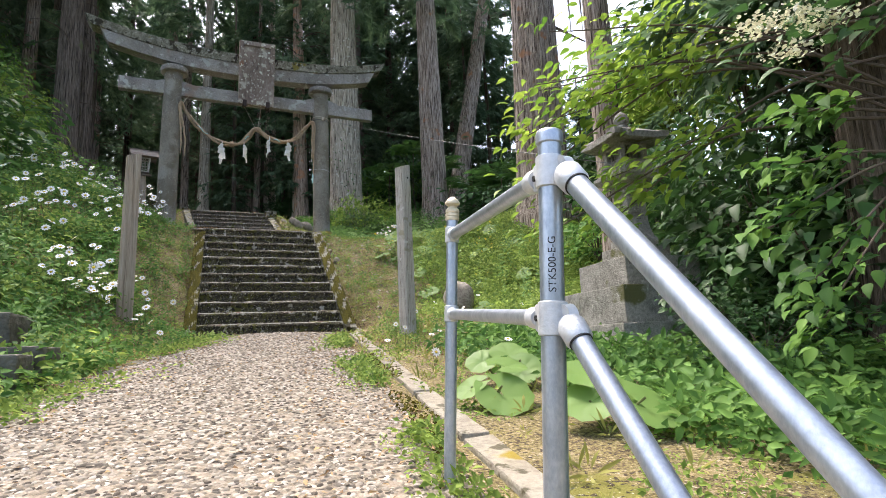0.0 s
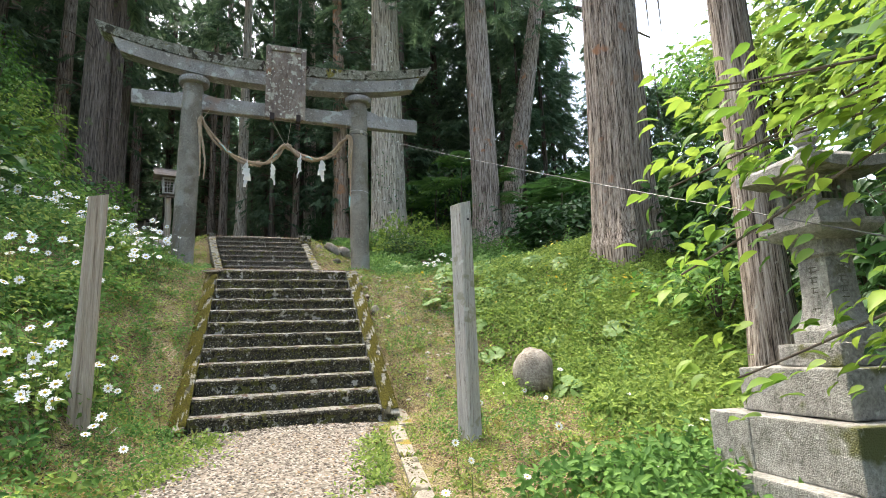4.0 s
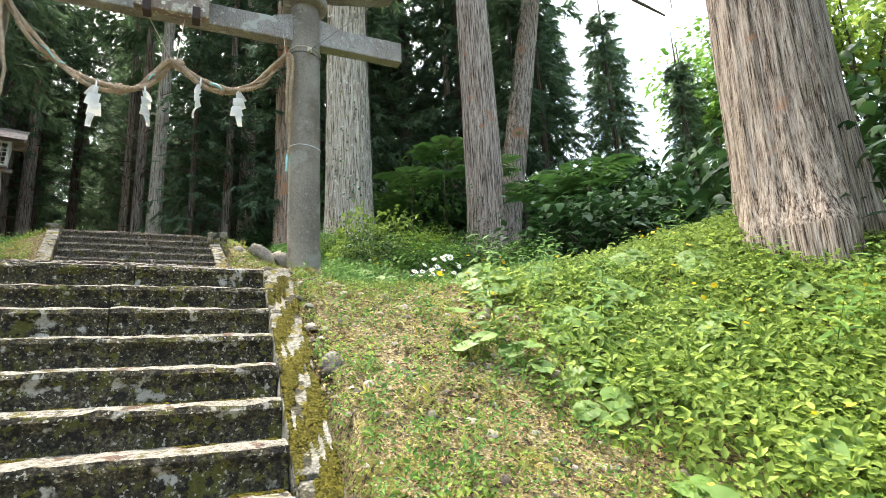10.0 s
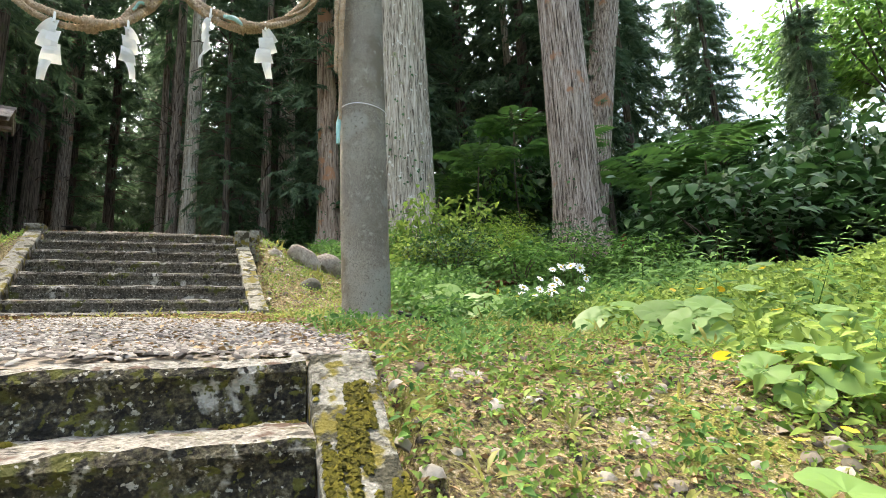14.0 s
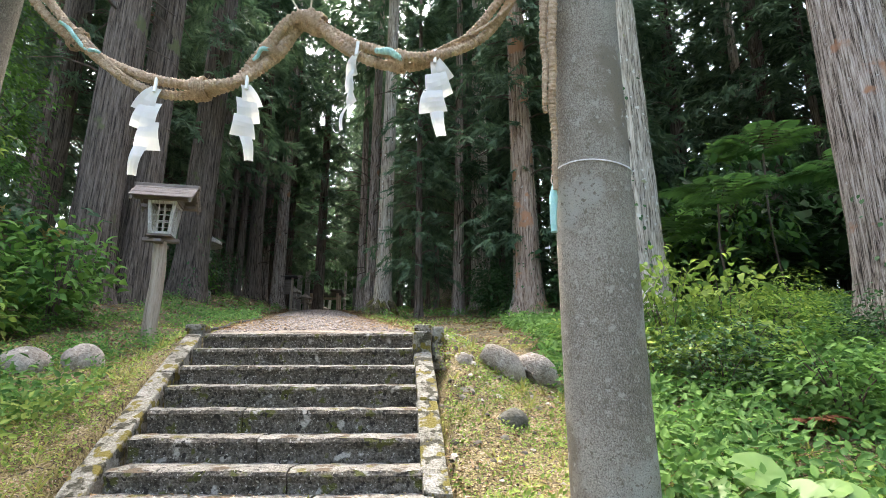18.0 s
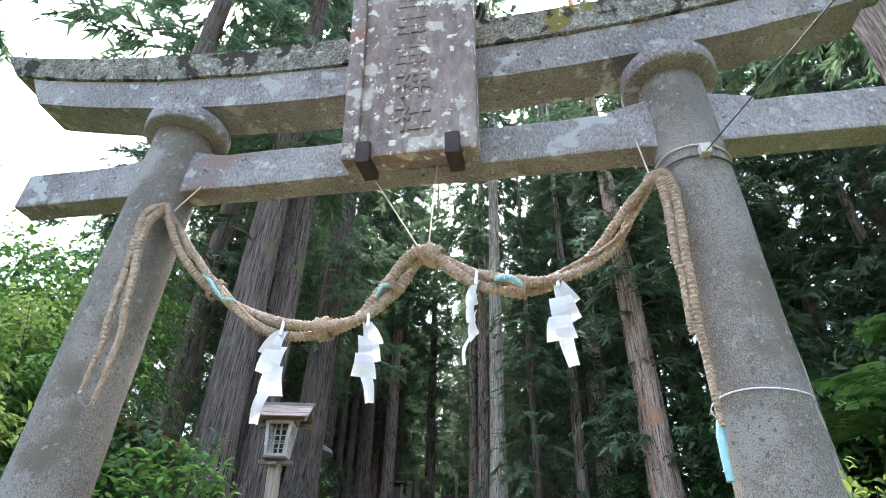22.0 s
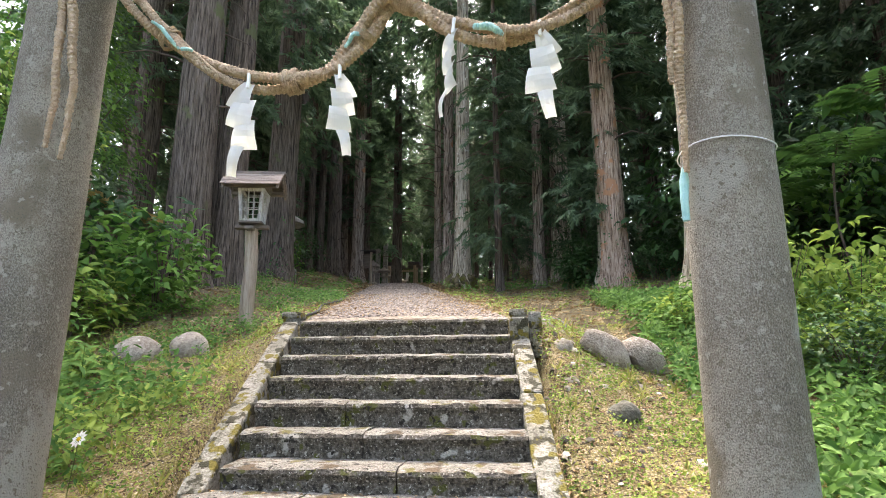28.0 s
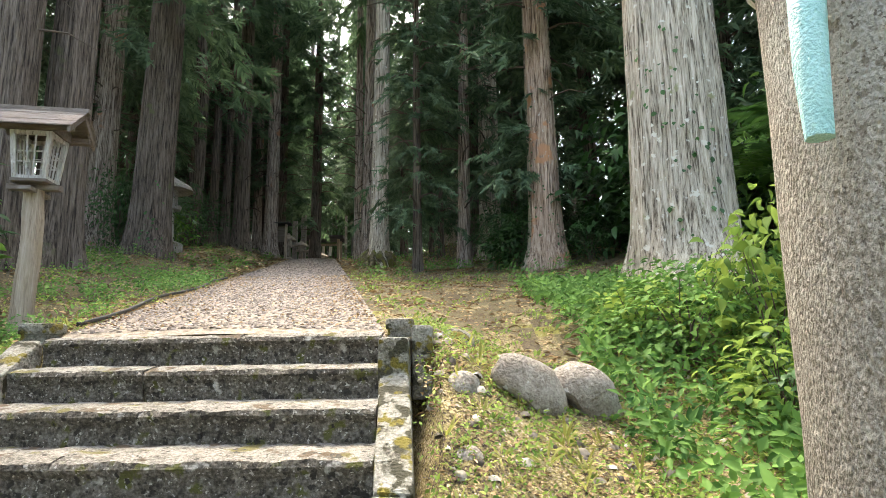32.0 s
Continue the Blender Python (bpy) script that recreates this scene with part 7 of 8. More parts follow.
plants("ground_cover", scatter(4500, -8, -2.0, 8.5, 15, lambda x, y: 0.5 * ease((patch(x, y) - 0.35) / 0.4)), BUSHY_T, 0.4, 0.9, M_LEAF, "green plants under the lantern", "plants")
plants("ground_cover", scatter(6000, 1.0, 9, -9, -2.5, lambda x, y: ease((x - path_right(y) - 0.7) / 0.8)), BUSHY_T, 0.6, 1.3, M_LEAF, "lush plants beside the handrail", "plants")
plants("ground_cover", scatter(4200, 1.9, 8.5, -4.5, 6.5, lambda x, y: right_bank(x, y) * ease((patch(x, y, 0.8, 5) - 0.35) / 0.3)), BROAD_T, 0.3, 0.62, M_GROUNDCOVER, "broad-leaved weeds on the bank", "plants")
plants("ground_cover", scatter(2000, 1.9, 8.5, -4.5, 6.5, lambda x, y: right_bank(x, y) * ease((patch(x, y, 1.1, 9) - 0.4) / 0.3)), BROAD_T, 0.35, 0.75, M_BUTTERBUR, "pale round-leaved weeds on the bank", "plants")
plants("herbs", scatter(11000, 0.2, 4.6, -7, 9.6, lambda x, y: 0.05 + 0.9 * ease((patch(x, y, 1.6, 1) - 0.3) / 0.5)), HERB_T, 0.3, 1.0, M_GROUNDCOVER, "low weeds dotted over the slope", "plants")
plants("herbs", scatter(11000, -4.6, -0.9, -7, 9.2, lambda x, y: 0.05 + 0.9 * ease((patch(x, y, 1.6, 4) - 0.3) / 0.5)), HERB_T, 0.3, 1.0, M_GROUNDCOVER, "low weeds dotted over the slope", "plants")
plants("herbs", scatter(4500, -6, 5.5, 8.6, 17, lambda x, y: 0.7 * ease((patch(x, y, 1.3, 2) - 0.35) / 0.4)), HERB_T, 0.4, 1.2, M_GROUNDCOVER, "low weeds along the approach", "plants")
plants("grass", scatter(2600, -0.3, 4.0, -7, 9.5, lambda x, y: 0.1 + 0.5 * patch(x, y, 1.2, 3)), GRASS_T, 0.35, 0.8, M_GRASS, "short yellow-green grass on the slope", "grass")
plants("grass", scatter(3500, -4.5, -0.9, -7, 9.5, lambda x, y: 0.15 + 0.6 * patch(x, y, 1.2, 5)), GRASS_T, 0.35, 0.8, M_GRASS, "short yellow-green grass on the slope", "grass")
plants("grass", scatter(5500, 0.9, 3.6, -0.5, 9.5, lambda x, y: 0.05 + 0.5 * patch(x, y, 2.4, 3)), HERB_T, 0.25, 0.55, M_GRASS, "tiny yellow-green moss and sprouts on the slope", "moss")
plants("grass", scatter(12000, -4.2, -0.9, -6.5, 9.5, lambda x, y: 0.05 + 0.5 * patch(x, y, 2.4, 5)), HERB_T, 0.25, 0.55, M_GRASS, "tiny yellow-green moss and sprouts on the slope", "moss")
plants("herbs", scatter(15000, 0.95, 3.6, -3.0, 9.5, lambda x, y: 0.15 + 0.8 * patch(x, y, 2.6, 6)), SPROUT_T, 0.5, 1.3, M_GROUNDCOVER, "tiny green sprouts among the litter", "plants", 0.3)
plants("herbs", scatter(11000, -4.0, -1.0, -6.0, 9.5, lambda x, y: 0.15 + 0.8 * patch(x, y, 2.6, 3)), SPROUT_T, 0.5, 1.3, M_GROUNDCOVER, "tiny green sprouts among the litter", "plants", 0.3)
for x0, x1, y0, y1, n in ((0.9, 3.6, -3.0, 9.5, 46000), (-4.2, -0.9, -6.0, 10.0, 40000), (-5, 5.0, 8.7, 20, 32000), (-12, 5.0, 18, 36, 26000)):
    fl = scatter(n, x0, x1, y0, y1, lambda x, y: 0.35 + 0.6 * patch(x, y, 1.9, 7))
    k = len(fl)
    v, f = spread(SMALL, fl + np.array([0, 0, 0.008]), turns(rng.normal(0, .3, k), rng.normal(0, .3, k), rng.uniform(0, 6.28, k)), rng.uniform(0.012, 0.05 if y0 < 8 else 0.09 if y0 < 16 else 0.16, k)[:, None] * np.array([0.8, 1, 1]))
    mesh_object("leaf_litter", v, f, M_LITTER, "tan and brown scraps of dry litter on the ground", "litter")
for n, y0, y1, left, right in ((2600, -6.5, -0.1, path_left, path_right), (2600, 3.0, 6.35, lambda y: y * 0 - 1.15, lambda y: landing_right(y) + 0.2), (1500, 6.0, 6.6, lambda y: y * 0 - 1.0, lambda y: y * 0 + 1.0), (2600, 8.8, 15, lambda y: upper_mid(y) - 0.95, lambda y: upper_mid(y) + 0.95)):
    y = rng.uniform(y0, y1, n)
    u = rng.uniform(0, 1, n)
    u = np.where(rng.uniform(0, 1, n) < 0.5, u, np.where(u < 0.5, u ** 2, 1 - (1 - u) ** 2))
    pts = np.stack([left(y) + (right(y) - left(y)) * u, y, knots(y, AXIS) + 0.046], -1)
    v, f = spread(SMALL, pts, turns(rng.normal(0, .3, n), rng.normal(0, .3, n), rng.uniform(0, 6.28, n)), rng.uniform(0.012, 0.04, n))
    mesh_object("leaf_litter", v, f, M_LITTER, "brown scraps of dry litter on the gravel", "litter")
yy = rng.uniform(-6.6, -0.15, 1500)
uu = rng.choice((0, 1), 1500)
edge = np.abs(rng.normal(0, 0.13, 1500))
xx = np.where(uu > 0, path_right(yy) - edge, path_left(yy) + 1.5 * edge)
keep = patch(xx * 0.6, yy, 1.4, 2) > 0.45
plants("herbs", np.stack([xx, yy, knots(yy, AXIS) + 0.02], -1)[keep], HERB_T, 0.4, 1.2, M_GROUNDCOVER, "small weeds creeping over the edge of the gravel", "plants")
yy = rng.uniform(5.75, 6.5, 700)
xx = rng.uniform(-1.1, 1.3, 700)
plants("herbs", np.stack([xx, yy, knots(yy, AXIS) + 0.0], -1)[patch(xx, yy, 3.0, 2) > 0.45], HERB_T, 0.3, 0.8, M_GRASS, "yellow-green sprouts before the upper steps", "plants")
# moss cushions: on the kerbs, the path's edges
mp = []
for x0, x1, skew, y0, y1, n, zz, bare in ((0.88, 1.05, 0.11, 0.0, 2.75, 26000, 0.06, 0.45), (-1.27, -1.12, 0.15, 0.0, 2.8, 20000, 0.02, 0.38)):
    y = rng.uniform(y0, y1, n)
    u = rng.uniform(0, 1, n)
    x = x0 + (x1 - x0) * u + skew * y / 2.9
    lump = 0.5 + 0.28 * np.sin(7.3 * y + 9 * u) * np.sin(17 * u + 3.1 * y) + 0.26 * np.sin(15.7 * y - 6 * u + 1.0)
    keep = lump + 0.16 * np.minimum(1, 2 * (1 - y / 2.9)) > bare + 0.10
    mp.append(np.stack([x, y, zz + (y + 0.05) * 0.688 + 0.030 + 0.014 * lump], -1)[keep])
for i in range(12):
    # moss along the foot of each riser, thickest at the kerb
    n = 420
    u = rng.uniform(0, 1, n) ** 0.6
    x = -1.08 + 1.93 * u + 0.11 * i / 11
    keep = patch(x * 3, np.full(n, i * 0.7), 1.7, 3) + 0.35 * (u > 0.9) > 0.62
    mp.append(np.stack([x, np.full(n, 0.258 * i + 0.243) - rng.uniform(0, 0.05, n), np.full(n, 0.1755 * (i + 1) + 0.002)], -1)[keep])
y = rng.uniform(-6.8, -0.2, 2600)
x = path_right(y) + rng.uniform(-0.06, 0.22, len(y))
keep = patch(x * 2, y, 1.3, 1) > 0.55
mp.append(np.stack([x, y, knots(y, AXIS) + 0.03], -1)[keep])
y = rng.uniform(-6.8, -0.2, 2200)
x = path_left(y) + rng.uniform(-0.45, 0.05, len(y))
keep = patch(x * 2, y, 1.3, 3) > 0.55
mp.append(np.stack([x, y, knots(y, AXIS) + 0.02], -1)[keep])
mp = np.concatenate(mp)
cushion = (np.array([(0.5, 0, 0), (0.1, 0.5, 0), (-0.45, 0.3, 0), (-0.4, -0.35, 0), (0.15, -0.5, 0), (0.02, 0.03, 0.6)], float), np.array([(0, 1, 5), (1, 2, 5), (2, 3, 5), (3, 4, 5), (4, 0, 5)]))
v, f = spread(cushion, mp, turns(rng.normal(0.25, .35, len(mp)), rng.normal(0, .35, len(mp)), rng.uniform(0, 6, len(mp))), rng.uniform(0.010, 0.026, len(mp))[:, None] * np.array([1, 1, 0.8]))
mesh_object("moss", v, f, M_MOSSY, "yellow moss cushions on kerbs and path edges", "moss", smooth=True)
# fallen needles and twigs
tw = scatter(7000, -4, 4.5, -5, 16, lambda x, y: 0.9 * patch(x, y, 1.2, 6))
v, f = spread((NARROW[0] * np.array([0.6, 1, 0.3]), NARROW[1]), tw + np.array([0, 0, 0.012]), turns(rng.normal(0, .15, len(tw)), rng.normal(0, .3, len(tw)), rng.uniform(0, 6, len(tw))), rng.uniform(0.03, 0.10, len(tw)))
mesh_object("leaf_litter", v, f, M_RED, "dry red-brown needles and leaves on the slope", "litter")


def daisies(pts, hmin, hmax, label, size=0.05):
    n = len(pts)
    h = rng.uniform(hmin, hmax, n)
    lean_dir = rng.normal(0, 0.12, (n, 2))
    heads = pts + np.stack([lean_dir[:, 0] * h, lean_dir[:, 1] * h, h], -1)
    petal = (np.array([(0, 0.18, 0), (-0.2, 0.6, 0.05), (0, 0.98, 0.0), (0.2, 0.6, 0.05)], float), np.array([(0, 3, 2), (0, 2, 1)]))
    k = 10
    fan = joined([spread(petal, np.zeros((1, 3)), turns(np.zeros(1), np.zeros(1), np.array([a])), np.ones(1)) for a in np.linspace(0, 6.28, k + 1)[:-1]])
    rot = turns(rng.normal(0.7, 0.35, n), rng.normal(0, 0.35, n), np.zeros(n)) @ turns(np.zeros(n), np.zeros(n), rng.uniform(0, 6.28, n))
    s = size * rng.uniform(0.7, 1.2, n)
    v, f = spread(fan, heads, rot, s)
    mesh_object("daisies", v, f, M_PETAL, label, "flowers")
    disc = (pebble()[0] * np.array([0.5, 0.5, 0.35]), pebble()[1])
    v, f = spread(disc, heads, rot, s)
    mesh_object("daisy_discs", v, f, M_YELLOW, "yellow hearts of the daisies", "flowers")
    stalk = (np.array([(-1, 0, 0), (1, 0, 0), (0.6, 0, 1), (-0.6, 0, 1), (0, -1, 0), (0, 1, 0), (0, 0.6, 1), (0, -0.6, 1)], float), np.array([(0, 1, 2), (0, 2, 3), (4, 5, 6), (4, 6, 7)]))
    d = heads - pts
    rot2 = turns(-np.arctan2(d[:, 1], h), np.arctan2(d[:, 0], h), np.zeros(n))
    v, f = spread(stalk, pts, rot2, np.stack([np.full(n, 0.0035), np.full(n, 0.0035), np.linalg.norm(d, axis=1)], -1))
    mesh_object("daisy_stalks", v, f, M_STALK, "green stalks of the daisies", "flowers")


left_flowers = scatter(1700, -6.0, -1.5, -1.6, 6.4, lambda x, y: np.clip(0.04 + ease((patch(x, y, 0.9, 1.0) - 0.4) / 0.35) * (0.45 + 0.55 * ease((y - 0.5) / 2.5)), 0, 1) * ease((-1.4 - x) / 0.6))
daisies(left_flowers, 0.25, 0.7, "white daisies crowding the bank beside the steps", 0.054)
foot = np.stack([rng.normal(-2.0, 0.28, 34), rng.normal(-0.75, 0.35, 34)], -1)
daisies(np.stack([foot[:, 0], foot[:, 1], rest(foot[:, 0], foot[:, 1])], -1), 0.12, 0.5, "white daisies clustered round the wooden post", 0.046)
daisies(np.array([(x, y, float(rest(x, y))) for x, y in ((3.32, 5.7), (3.45, 5.6), (3.55, 5.75), (3.4, 5.9), (3.62, 5.5), (3.7, 5.85), (3.5, 5.45), (3.8, 5.6), (3.3, 5.5), (3.66, 5.68), (3.48, 5.75), (3.85, 5.8), (3.36, 5.62), (3.58, 5.9), (3.74, 5.62), (3.42, 5.5), (3.52, 5.66), (3.68, 5.95), (3.3, 5.8), (3.78, 5.72), (3.46, 5.86))]), 0.22, 0.52, "clump of tall white daisies beside the torii", 0.052)
daisies(scatter(26, 0.5, 3.0, -4.5, -0.5), 0.12, 0.3, "few white daisies in the grass", 0.04)


def butterbur(x, y, leaves, size, seed):
    r = np.random.default_rng(seed)
    e = empty("butterbur_plant", x, y, float(rest(x, y)), "clump of large round butterbur leaves", "plant", "butterbur plants")
    for k in range(leaves):
        a = 2.4 * k + r.uniform(0, 0.5)
        d, h = size * r.uniform(0.25, 1.0), size * r.uniform(0.35, 0.75)
        m = 20
        bm = bmesh.new()
        c = bm.verts.new((0, 0, 0))
        rad = size * r.uniform(0.42, 0.66)
        mids, outs = [], []
        for j in range(m + 1):
            t = -math.pi + 0.22 + (2 * math.pi - 0.44) * j / m
            w = 1 + 0.04 * math.sin(9 * t) + (0.12 if j in (0, m) else 0)
            mids.append(bm.verts.new((0.55 * rad * math.cos(t), 0.55 * rad * math.sin(t), rad * 0.12 + 0.006 * math.sin(7 * t))))
            outs.append(bm.verts.new((rad * w * math.cos(t), rad * w * math.sin(t), rad * (0.10 + 0.05 * math.sin(3 * t + k)))))
        for j in range(m):
            bm.faces.new((c, mids[j], mids[j + 1])), bm.faces.new((mids[j], outs[j], outs[j + 1], mids[j + 1]))
        bmesh.ops.transform(bm, matrix=pose(d * math.cos(a), d * math.sin(a), h, r.uniform(-14, 14), r.uniform(4, 24), math.degrees(a)), verts=bm.verts)
        bmesh.ops.transform(bm, matrix=pose(0, 0, h) @ pose(0, 0, 0, 30, -16) @ pose(0, 0, -h), verts=bm.verts)
        part("leaf", bm, M_BUTTERBUR, e, smooth=True)
        bm = bmesh.new()
        tube(bm, [(0.02 * math.cos(a), 0.02 * math.sin(a), -0.03), (d * 0.6 * math.cos(a), d * 0.6 * math.sin(a), h * 0.6), (d * math.cos(a), d * math.sin(a), h)], 0.007, 5)
        part("stalk", bm, M_STALK, e)


for k, (x, y, kind, sx, sz) in enumerate(((7.5, -5.5, "dark", 2.2, 3.4), (8.6, -3.0, "fine", 2.4, 3.4), (7.0, -7.6, "dark", 2.2, 3.2), (9.6, -7.0, "fine", 2.5, 3.8), (5.9, -8.8, "dark", 1.8, 2.6))):
    shrub(x, y, kind, sx, sz, "tall dark shrub closing the shade behind the handrail", k + 300, "tall shrubs behind the handrail")
for k, dx in enumerate((-3.2, -1.2, 0.8, 2.8)):
    shrub(float(upper_mid(43)) + dx, 43 + 0.6 * (k % 2), "dark", 1.5, 3.3, "dark shrub at the far end of the approach", k + 310, "shrubs at the end of the approach")
for k, (x, y, n, s) in enumerate(((2.55, 6.35, 6, 0.24), (2.95, 6.05, 8, 0.25), (3.55, 4.9, 8, 0.22), (3.75, 4.4, 7, 0.20), (3.2, 3.9, 5, 0.20), (3.0, 2.2, 5, 0.20), (3.8, 2.6, 6, 0.22), (4.6, 3.2, 6, 0.22), (2.6, 0.8, 5, 0.18), (3.6, 0.9, 5, 0.20), (4.4, 0.4, 6, 0.22), (5.0, 1.8, 6, 0.24), (2.9, -0.6, 4, 0.18), (0.42, -5.2, 3, 0.27), (0.72, -5.9, 4, 0.28), (0.9, -4.6, 3, 0.24), (4.9, 4.6, 6, 0.24), (2.03, 2.17, 1, 0.19), (2.12, 1.94, 2, 0.16), (2.42, 1.9, 3, 0.17), (2.7, 2.67, 5, 0.18), (2.75, 1.69, 3, 0.16), (2.6, 1.4, 3, 0.15), (5.05, 2.68, 5, 0.24), (4.23, 1.8, 5, 0.22), (5.65, 0.9, 4, 0.26), (2.9, 3.4, 5, 0.19), (3.4, 3.0, 5, 0.20), (4.1, 4.0, 6, 0.22), (5.8, 5.4, 4, 0.24))):
    butterbur(x, y, n, s, 200 + k)


def fern(x, y, fronds, length, seed, material=M_FERN, label="green fern on the slope", group="ferns", dz=0.0):
    r = np.random.default_rng(seed)
    e = empty("fern" if dz < 0.5 else "sapling", x, y, float(rest(x, y)) + dz, label, "fern" if dz < 0.5 else "sapling", group)
    if dz > 0.5:
        bm = bmesh.new()
        tube(bm, smooth_curve([(0.12, 0.05, -dz - 0.1), (-0.05, 0.03, -dz * 0.5), (0, 0, 0.02)], 4), 0.018, 6)
        part("stem", bm, M_TWIG, e, smooth=True)
    for k in range(fronds):
        a = 6.28 * k / fronds + r.uniform(0, 0.5)
        L = length * r.uniform(0.8, 1.1)
        n = 14
        t = np.linspace(0.12, 1, n)
        spine = np.stack([L * t * math.cos(a), L * t * math.sin(a), L * (0.9 * t - 0.75 * t ** 2)], -1)
        pairs = []
        for s in (-1, 1):
            sz = L * 0.30 * np.sin(math.pi * (0.12 + 0.85 * t)) + 0.01
            pairs.append(spread(leaf_template(0.32, 0.02, 0.1), spine, turns(np.full(n, -0.1), np.zeros(n), np.full(n, a - math.pi / 2 - s * 1.15)), sz))
        v, f = joined(pairs)
        mesh_object("frond", v, f, material, kind="stuff", parent=e)


for k, (x, y) in enumerate(((2.25, 5.35), (2.5, 7.3), (3.4, 7.6), (4.4, 6.6), (5.2, 8.2), (3.6, 9.3), (6.3, 6.9))):
    fern(x, y, 6, 0.34, 300 + k)
for k, (x, y, dz, length) in enumerate(((8.2, 9.6, 1.5, 1.25), (9.0, 9.0, 2.0, 1.35), (9.6, 10.4, 1.3, 1.2), (7.7, 11.6, 2.2, 1.2), (6.0, 12.6, 1.9, 1.1), (10.6, 8.6, 1.6, 1.3), (11.4, 10.6, 2.4, 1.3), (5.3, 13.4, 1.2, 1.0), (7.2, 13.0, 3.0, 1.2))):
    fern(x, y, 10, length, 320 + k, M_SAPLING, "sapling with a spreading top of feathered leaves", "feather-leaved saplings", dz)
fern(3.6, 7.5, 9, 0.45, 340, M_RED, "withered rusty fern beside the boulders", "withered ferns")
fern(4.4, 5.9, 7, 0.35, 341, M_RED, "withered rusty fern in the undergrowth", "withered ferns")
# tall leafy weeds standing out of the ground cover
def tall_weed(seed):
    r = np.random.default_rng(seed)
    n = 22
    t = np.linspace(0.12, 1, n)
    az = np.arange(n) * 2.4
    pl = np.stack([0.015 * np.cos(az), 0.015 * np.sin(az), 0.75 * t], -1)
    v1 = spread(NARROW, pl, turns(r.uniform(0.0, 0.5, n), np.zeros(n), az), (0.17 - 0.10 * t) * 1.0)
    stalk = (np.array([(-0.006, 0, 0), (0.006, 0, 0), (0, 0, 0.75), (0, -0.006, 0), (0, 0.006, 0)], float), np.array([(0, 1, 2), (3, 4, 2)]))
    return joined([(v1[0] * np.array([1.35, 1.35, 1]), v1[1]), stalk])


WEED_T = [tall_weed(s) for s in (1, 2)]
plants("herbs", scatter(15000, 1.8, 7.5, -4.5, 6.5, lambda x, y: right_bank(x, y) * 1.2), HERB_T, 0.9, 1.9, M_GROUNDCOVER, "low leaves filling the bank under the taller cover", "plants")
plants("ground_cover", scatter(2600, -2.9, -1.2, -4.0, 5.5, lambda x, y: 0.2 + 0.7 * patch(x, y, 1.7, 8)), BUSHY_T, 0.3, 0.7, M_LEAF, "small leafy plants on the slope beside the steps", "plants")
plants("ground_cover", scatter(1800, 1.2, 2.6, -4.0, 5.5, lambda x, y: 0.6 * patch(x, y, 1.7, 3)), BUSHY_T, 0.3, 0.6, M_LEAF, "small leafy plants on the slope beside the steps", "plants")
plants("ground_cover", scatter(2600, -11, 6, 15, 34, lambda x, y: 0.8 * ease((patch(x, y, 0.6, 3) - 0.4) / 0.3) * (np.abs(x - upper_mid(y)) > 1.3)), BUSHY_T, 0.6, 1.2, M_LEAF, "green plants under the cedars beside the approach", "plants")
plants("tall_weeds", scatter(420, 2.4, 8.0, -3.0, 9.5, lambda x, y: right_bank(x, y) * ease((patch(x, y, 0.7, 4) - 0.45) / 0.3)), WEED_T, 0.45, 1.0, M_LEAF, "tall leafy weeds standing in the ground cover", "plants", 0.1)
plants("tall_weeds", scatter(320, -6.5, -2.2, -3.0, 8.0, lambda x, y: 0.7 * ease((patch(x, y, 0.7, 1) - 0.4) / 0.3)), WEED_T, 0.45, 0.95, M_LEAF, "tall leafy weeds among the daisies", "plants", 0.1)
# ivy creeping up the trunks
for tx, ty, tr, hi, n, o in ((4.05, 12.0, 0.56, 4.2, 700, 1.0), (3.14, 16.6, 0.34, 3.6, 420, 2.0), (6.75, 9.9, 0.43, 1.8, 260, 3.0), (-5.35, 17.4, 0.43, 1.6, 260, 4.0)):
    a = rng.uniform(0, 6.28, n)
    h = hi * rng.uniform(0, 1, n) ** 1.6
    keep = np.sin(3 * a + o) + np.sin(2.2 * h + 2 * a + o) + 0.6 * np.sin(7 * a + 5 * h) > 0.25
    a, h = a[keep], h[keep]
    rr = tr * (1 - 0.02 * h) * (1 + 0.45 * np.exp(-h / 0.45)) + 0.05
    pts = np.stack([tx + rr * np.cos(a), ty + rr * np.sin(a), float(rest(tx, ty)) + h], -1)
    v, f = spread(OVAL, pts, turns(rng.normal(-1.0, 0.35, len(a)), rng.normal(0, 0.4, len(a)), a - math.pi / 2), rng.uniform(0.035, 0.085, len(a)))
    mesh_object("ivy", v, f, M_LEAFD, "ivy leaves creeping up a cedar trunk", "ivy")
# yellow flowers on the bank
yf = scatter(170, 2.0, 5.5, 0.5, 4.5, lambda x, y: ease((patch(x, y, 1.5, 2) - 0.55) / 0.2))
v, f = spread(ROUND, yf + np.array([0, 0, 0.28]), turns(rng.normal(0, .4, len(yf)), rng.normal(0, .4, len(yf)), rng.uniform(0, 6, len(yf))), rng.uniform(0.03, 0.06, len(yf)))
mesh_object("yellow_flowers", v, f, M_YELLOW, "small yellow flowers on the bank", "flowers")
e = empty("rusty_stake", 6.95, 9.0, float(rest(6.95, 9.0)), "short rusty red stake in the undergrowth", "stake")
bm = bmesh.new()
box(bm, -0.05, 0.05, -0.03, 0.03, -0.2, 0.62, 0.01)
roughen(bm, 0.008, 9)
part("shaft", bm, M_RED, e)
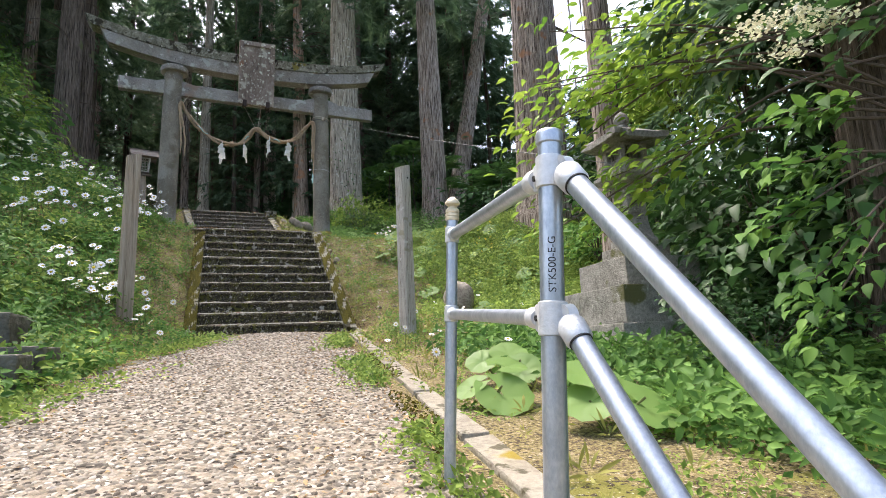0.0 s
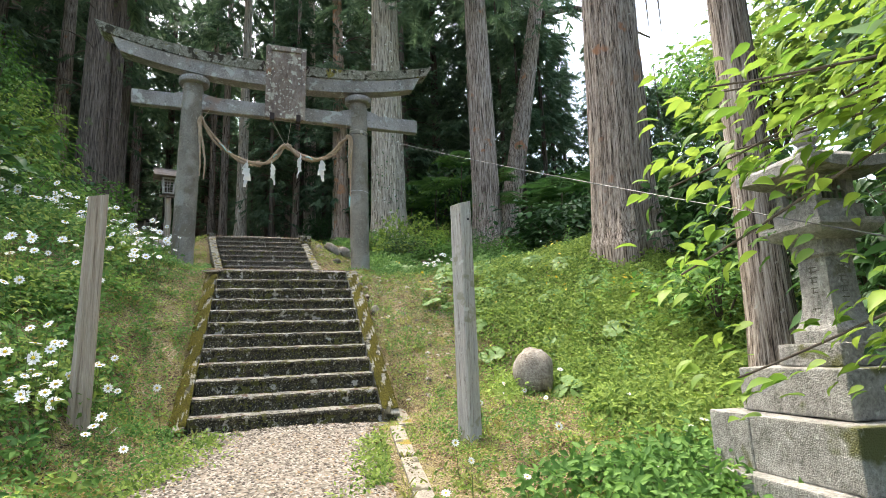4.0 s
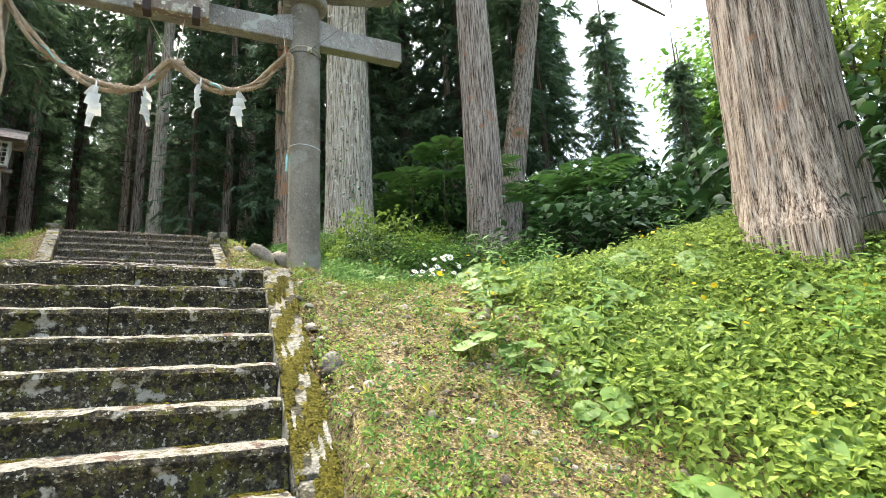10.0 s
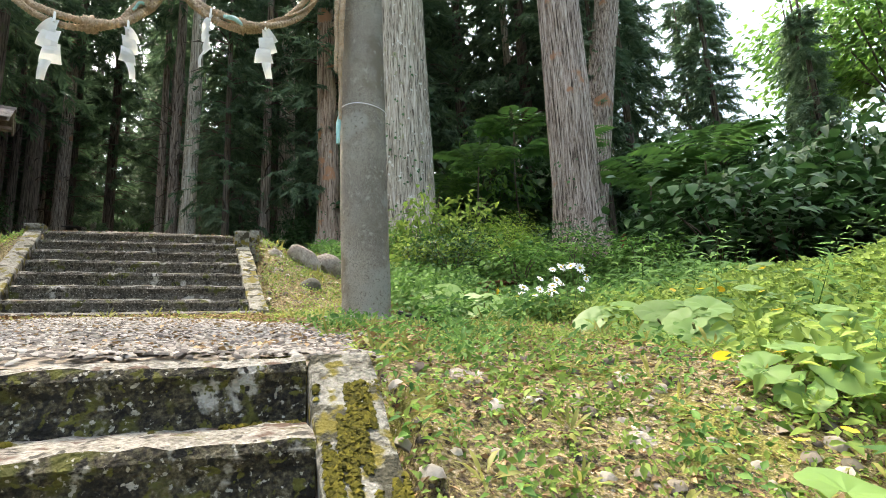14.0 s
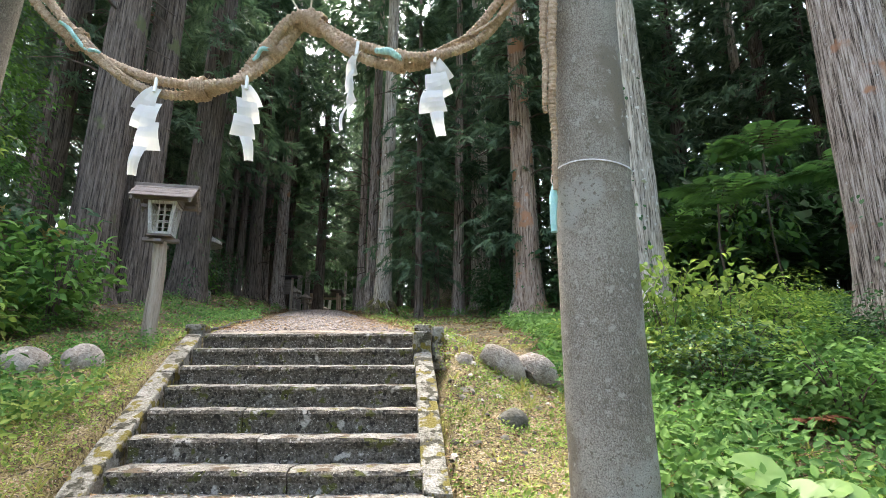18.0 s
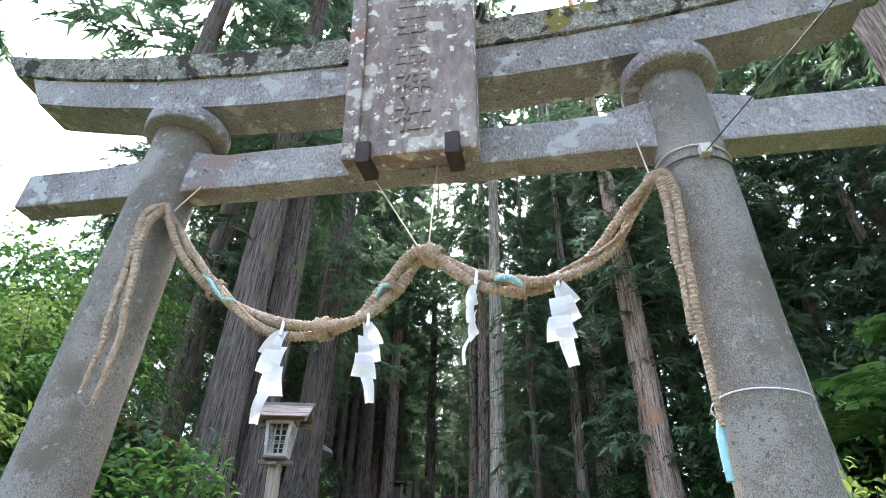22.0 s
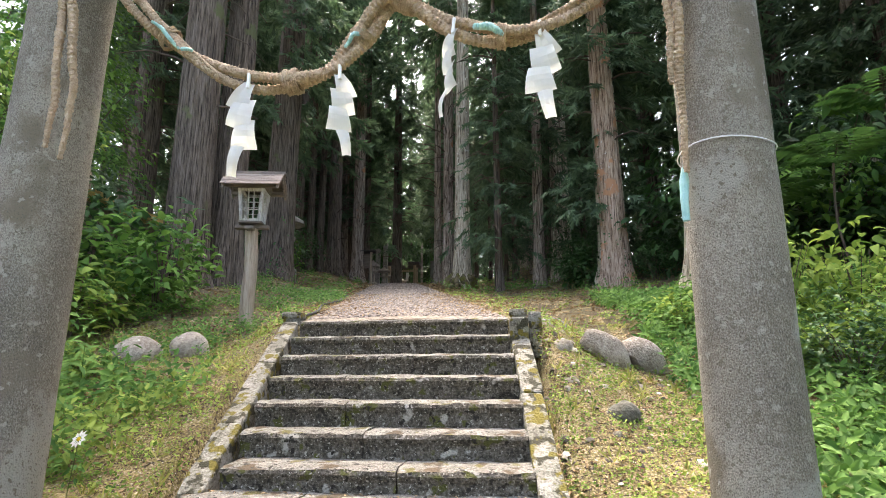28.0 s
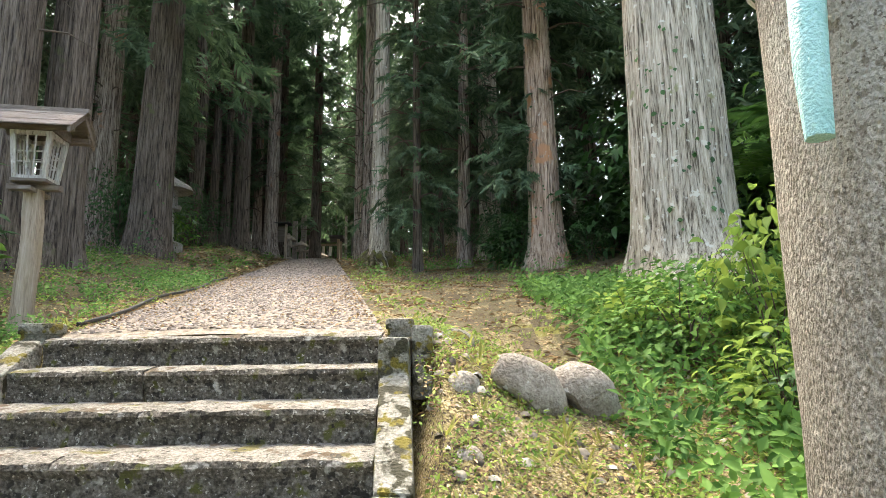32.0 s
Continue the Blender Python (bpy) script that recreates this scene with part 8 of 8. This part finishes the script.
e = empty("mossy_roots", -0.72, 20.9, float(rest(-0.72, 20.9)) - 0.12, "exposed mossy roots spreading from a cedar's foot", "roots")
for k in range(30):
    a = 2.4 * k
    L = 0.62 + 0.22 * math.sin(2.3 * k)
    top_z = 0.30 + 0.42 * (k % 5) / 5
    bm = bmesh.new()
    tube(bm, smooth_curve([(0.20 * math.cos(a), 0.20 * math.sin(a), top_z), (0.42 * math.cos(a), 0.42 * math.sin(a), top_z * 0.72), (0.8 * L * math.cos(a + 0.2), 0.8 * L * math.sin(a + 0.2), 0.14), (1.15 * L * math.cos(a + 0.1), 1.15 * L * math.sin(a + 0.1), -0.10)], 4), [0.095 - 0.005 * j for j in range(13)], 7)
    roughen(bm, 0.03, 6, k)
    part("root", bm, M_ROOT, e, smooth=True)
# coil of old rope and black hose at the pillar's foot
e = empty("old_rope", 1.45, 5.55, float(rest(1.45, 5.55)) + 0.03, "brown-grey old rope lying at the pillar's foot", "rope")
for k in range(3):
    bm = bmesh.new()
    tube(bm, smooth_curve([(0.30, 0.12 + 0.05 * k, 0.03 + 0.015 * k), (0.0, 0.02 + 0.05 * k, 0.03), (-0.22, -0.05 + 0.06 * k, 0.01), (-0.36 + 0.05 * k, -0.16 + 0.03 * k, 0.0)], 6), 0.013, 7)
    part("strand", bm, M_BOULDER, e, smooth=True)
e = empty("black_hose", 2.2, 5.9, float(rest(2.2, 5.9)) + 0.03, "short black hose on the grass", "hose")
bm = bmesh.new()
tube(bm, smooth_curve([(-0.1, 0, 0.10), (0.1, -0.05, 0.04), (0.35, -0.02, 0.02)], 6), 0.018, 7)
part("tube", bm, M_BLACK, e, smooth=True)
e = empty("black_hose", -1.75, 10.0, float(rest(-1.75, 10.0)) + 0.02, "thin black hose lying along the edge of the approach", "hose")
bm = bmesh.new()
line = [(-1.42 - 0.21 * (y - 9.1) + 0.06 * math.sin(2.1 * y), y) for y in np.linspace(9.1, 15.0, 26)]
tube(bm, [Vector((x + 1.75, y - 10.0, float(rest(x, y)) - float(rest(-1.75, 10.0)) + 0.01)) for x, y in line], 0.016, 6)
part("tube", bm, M_BLACK, e, smooth=True)
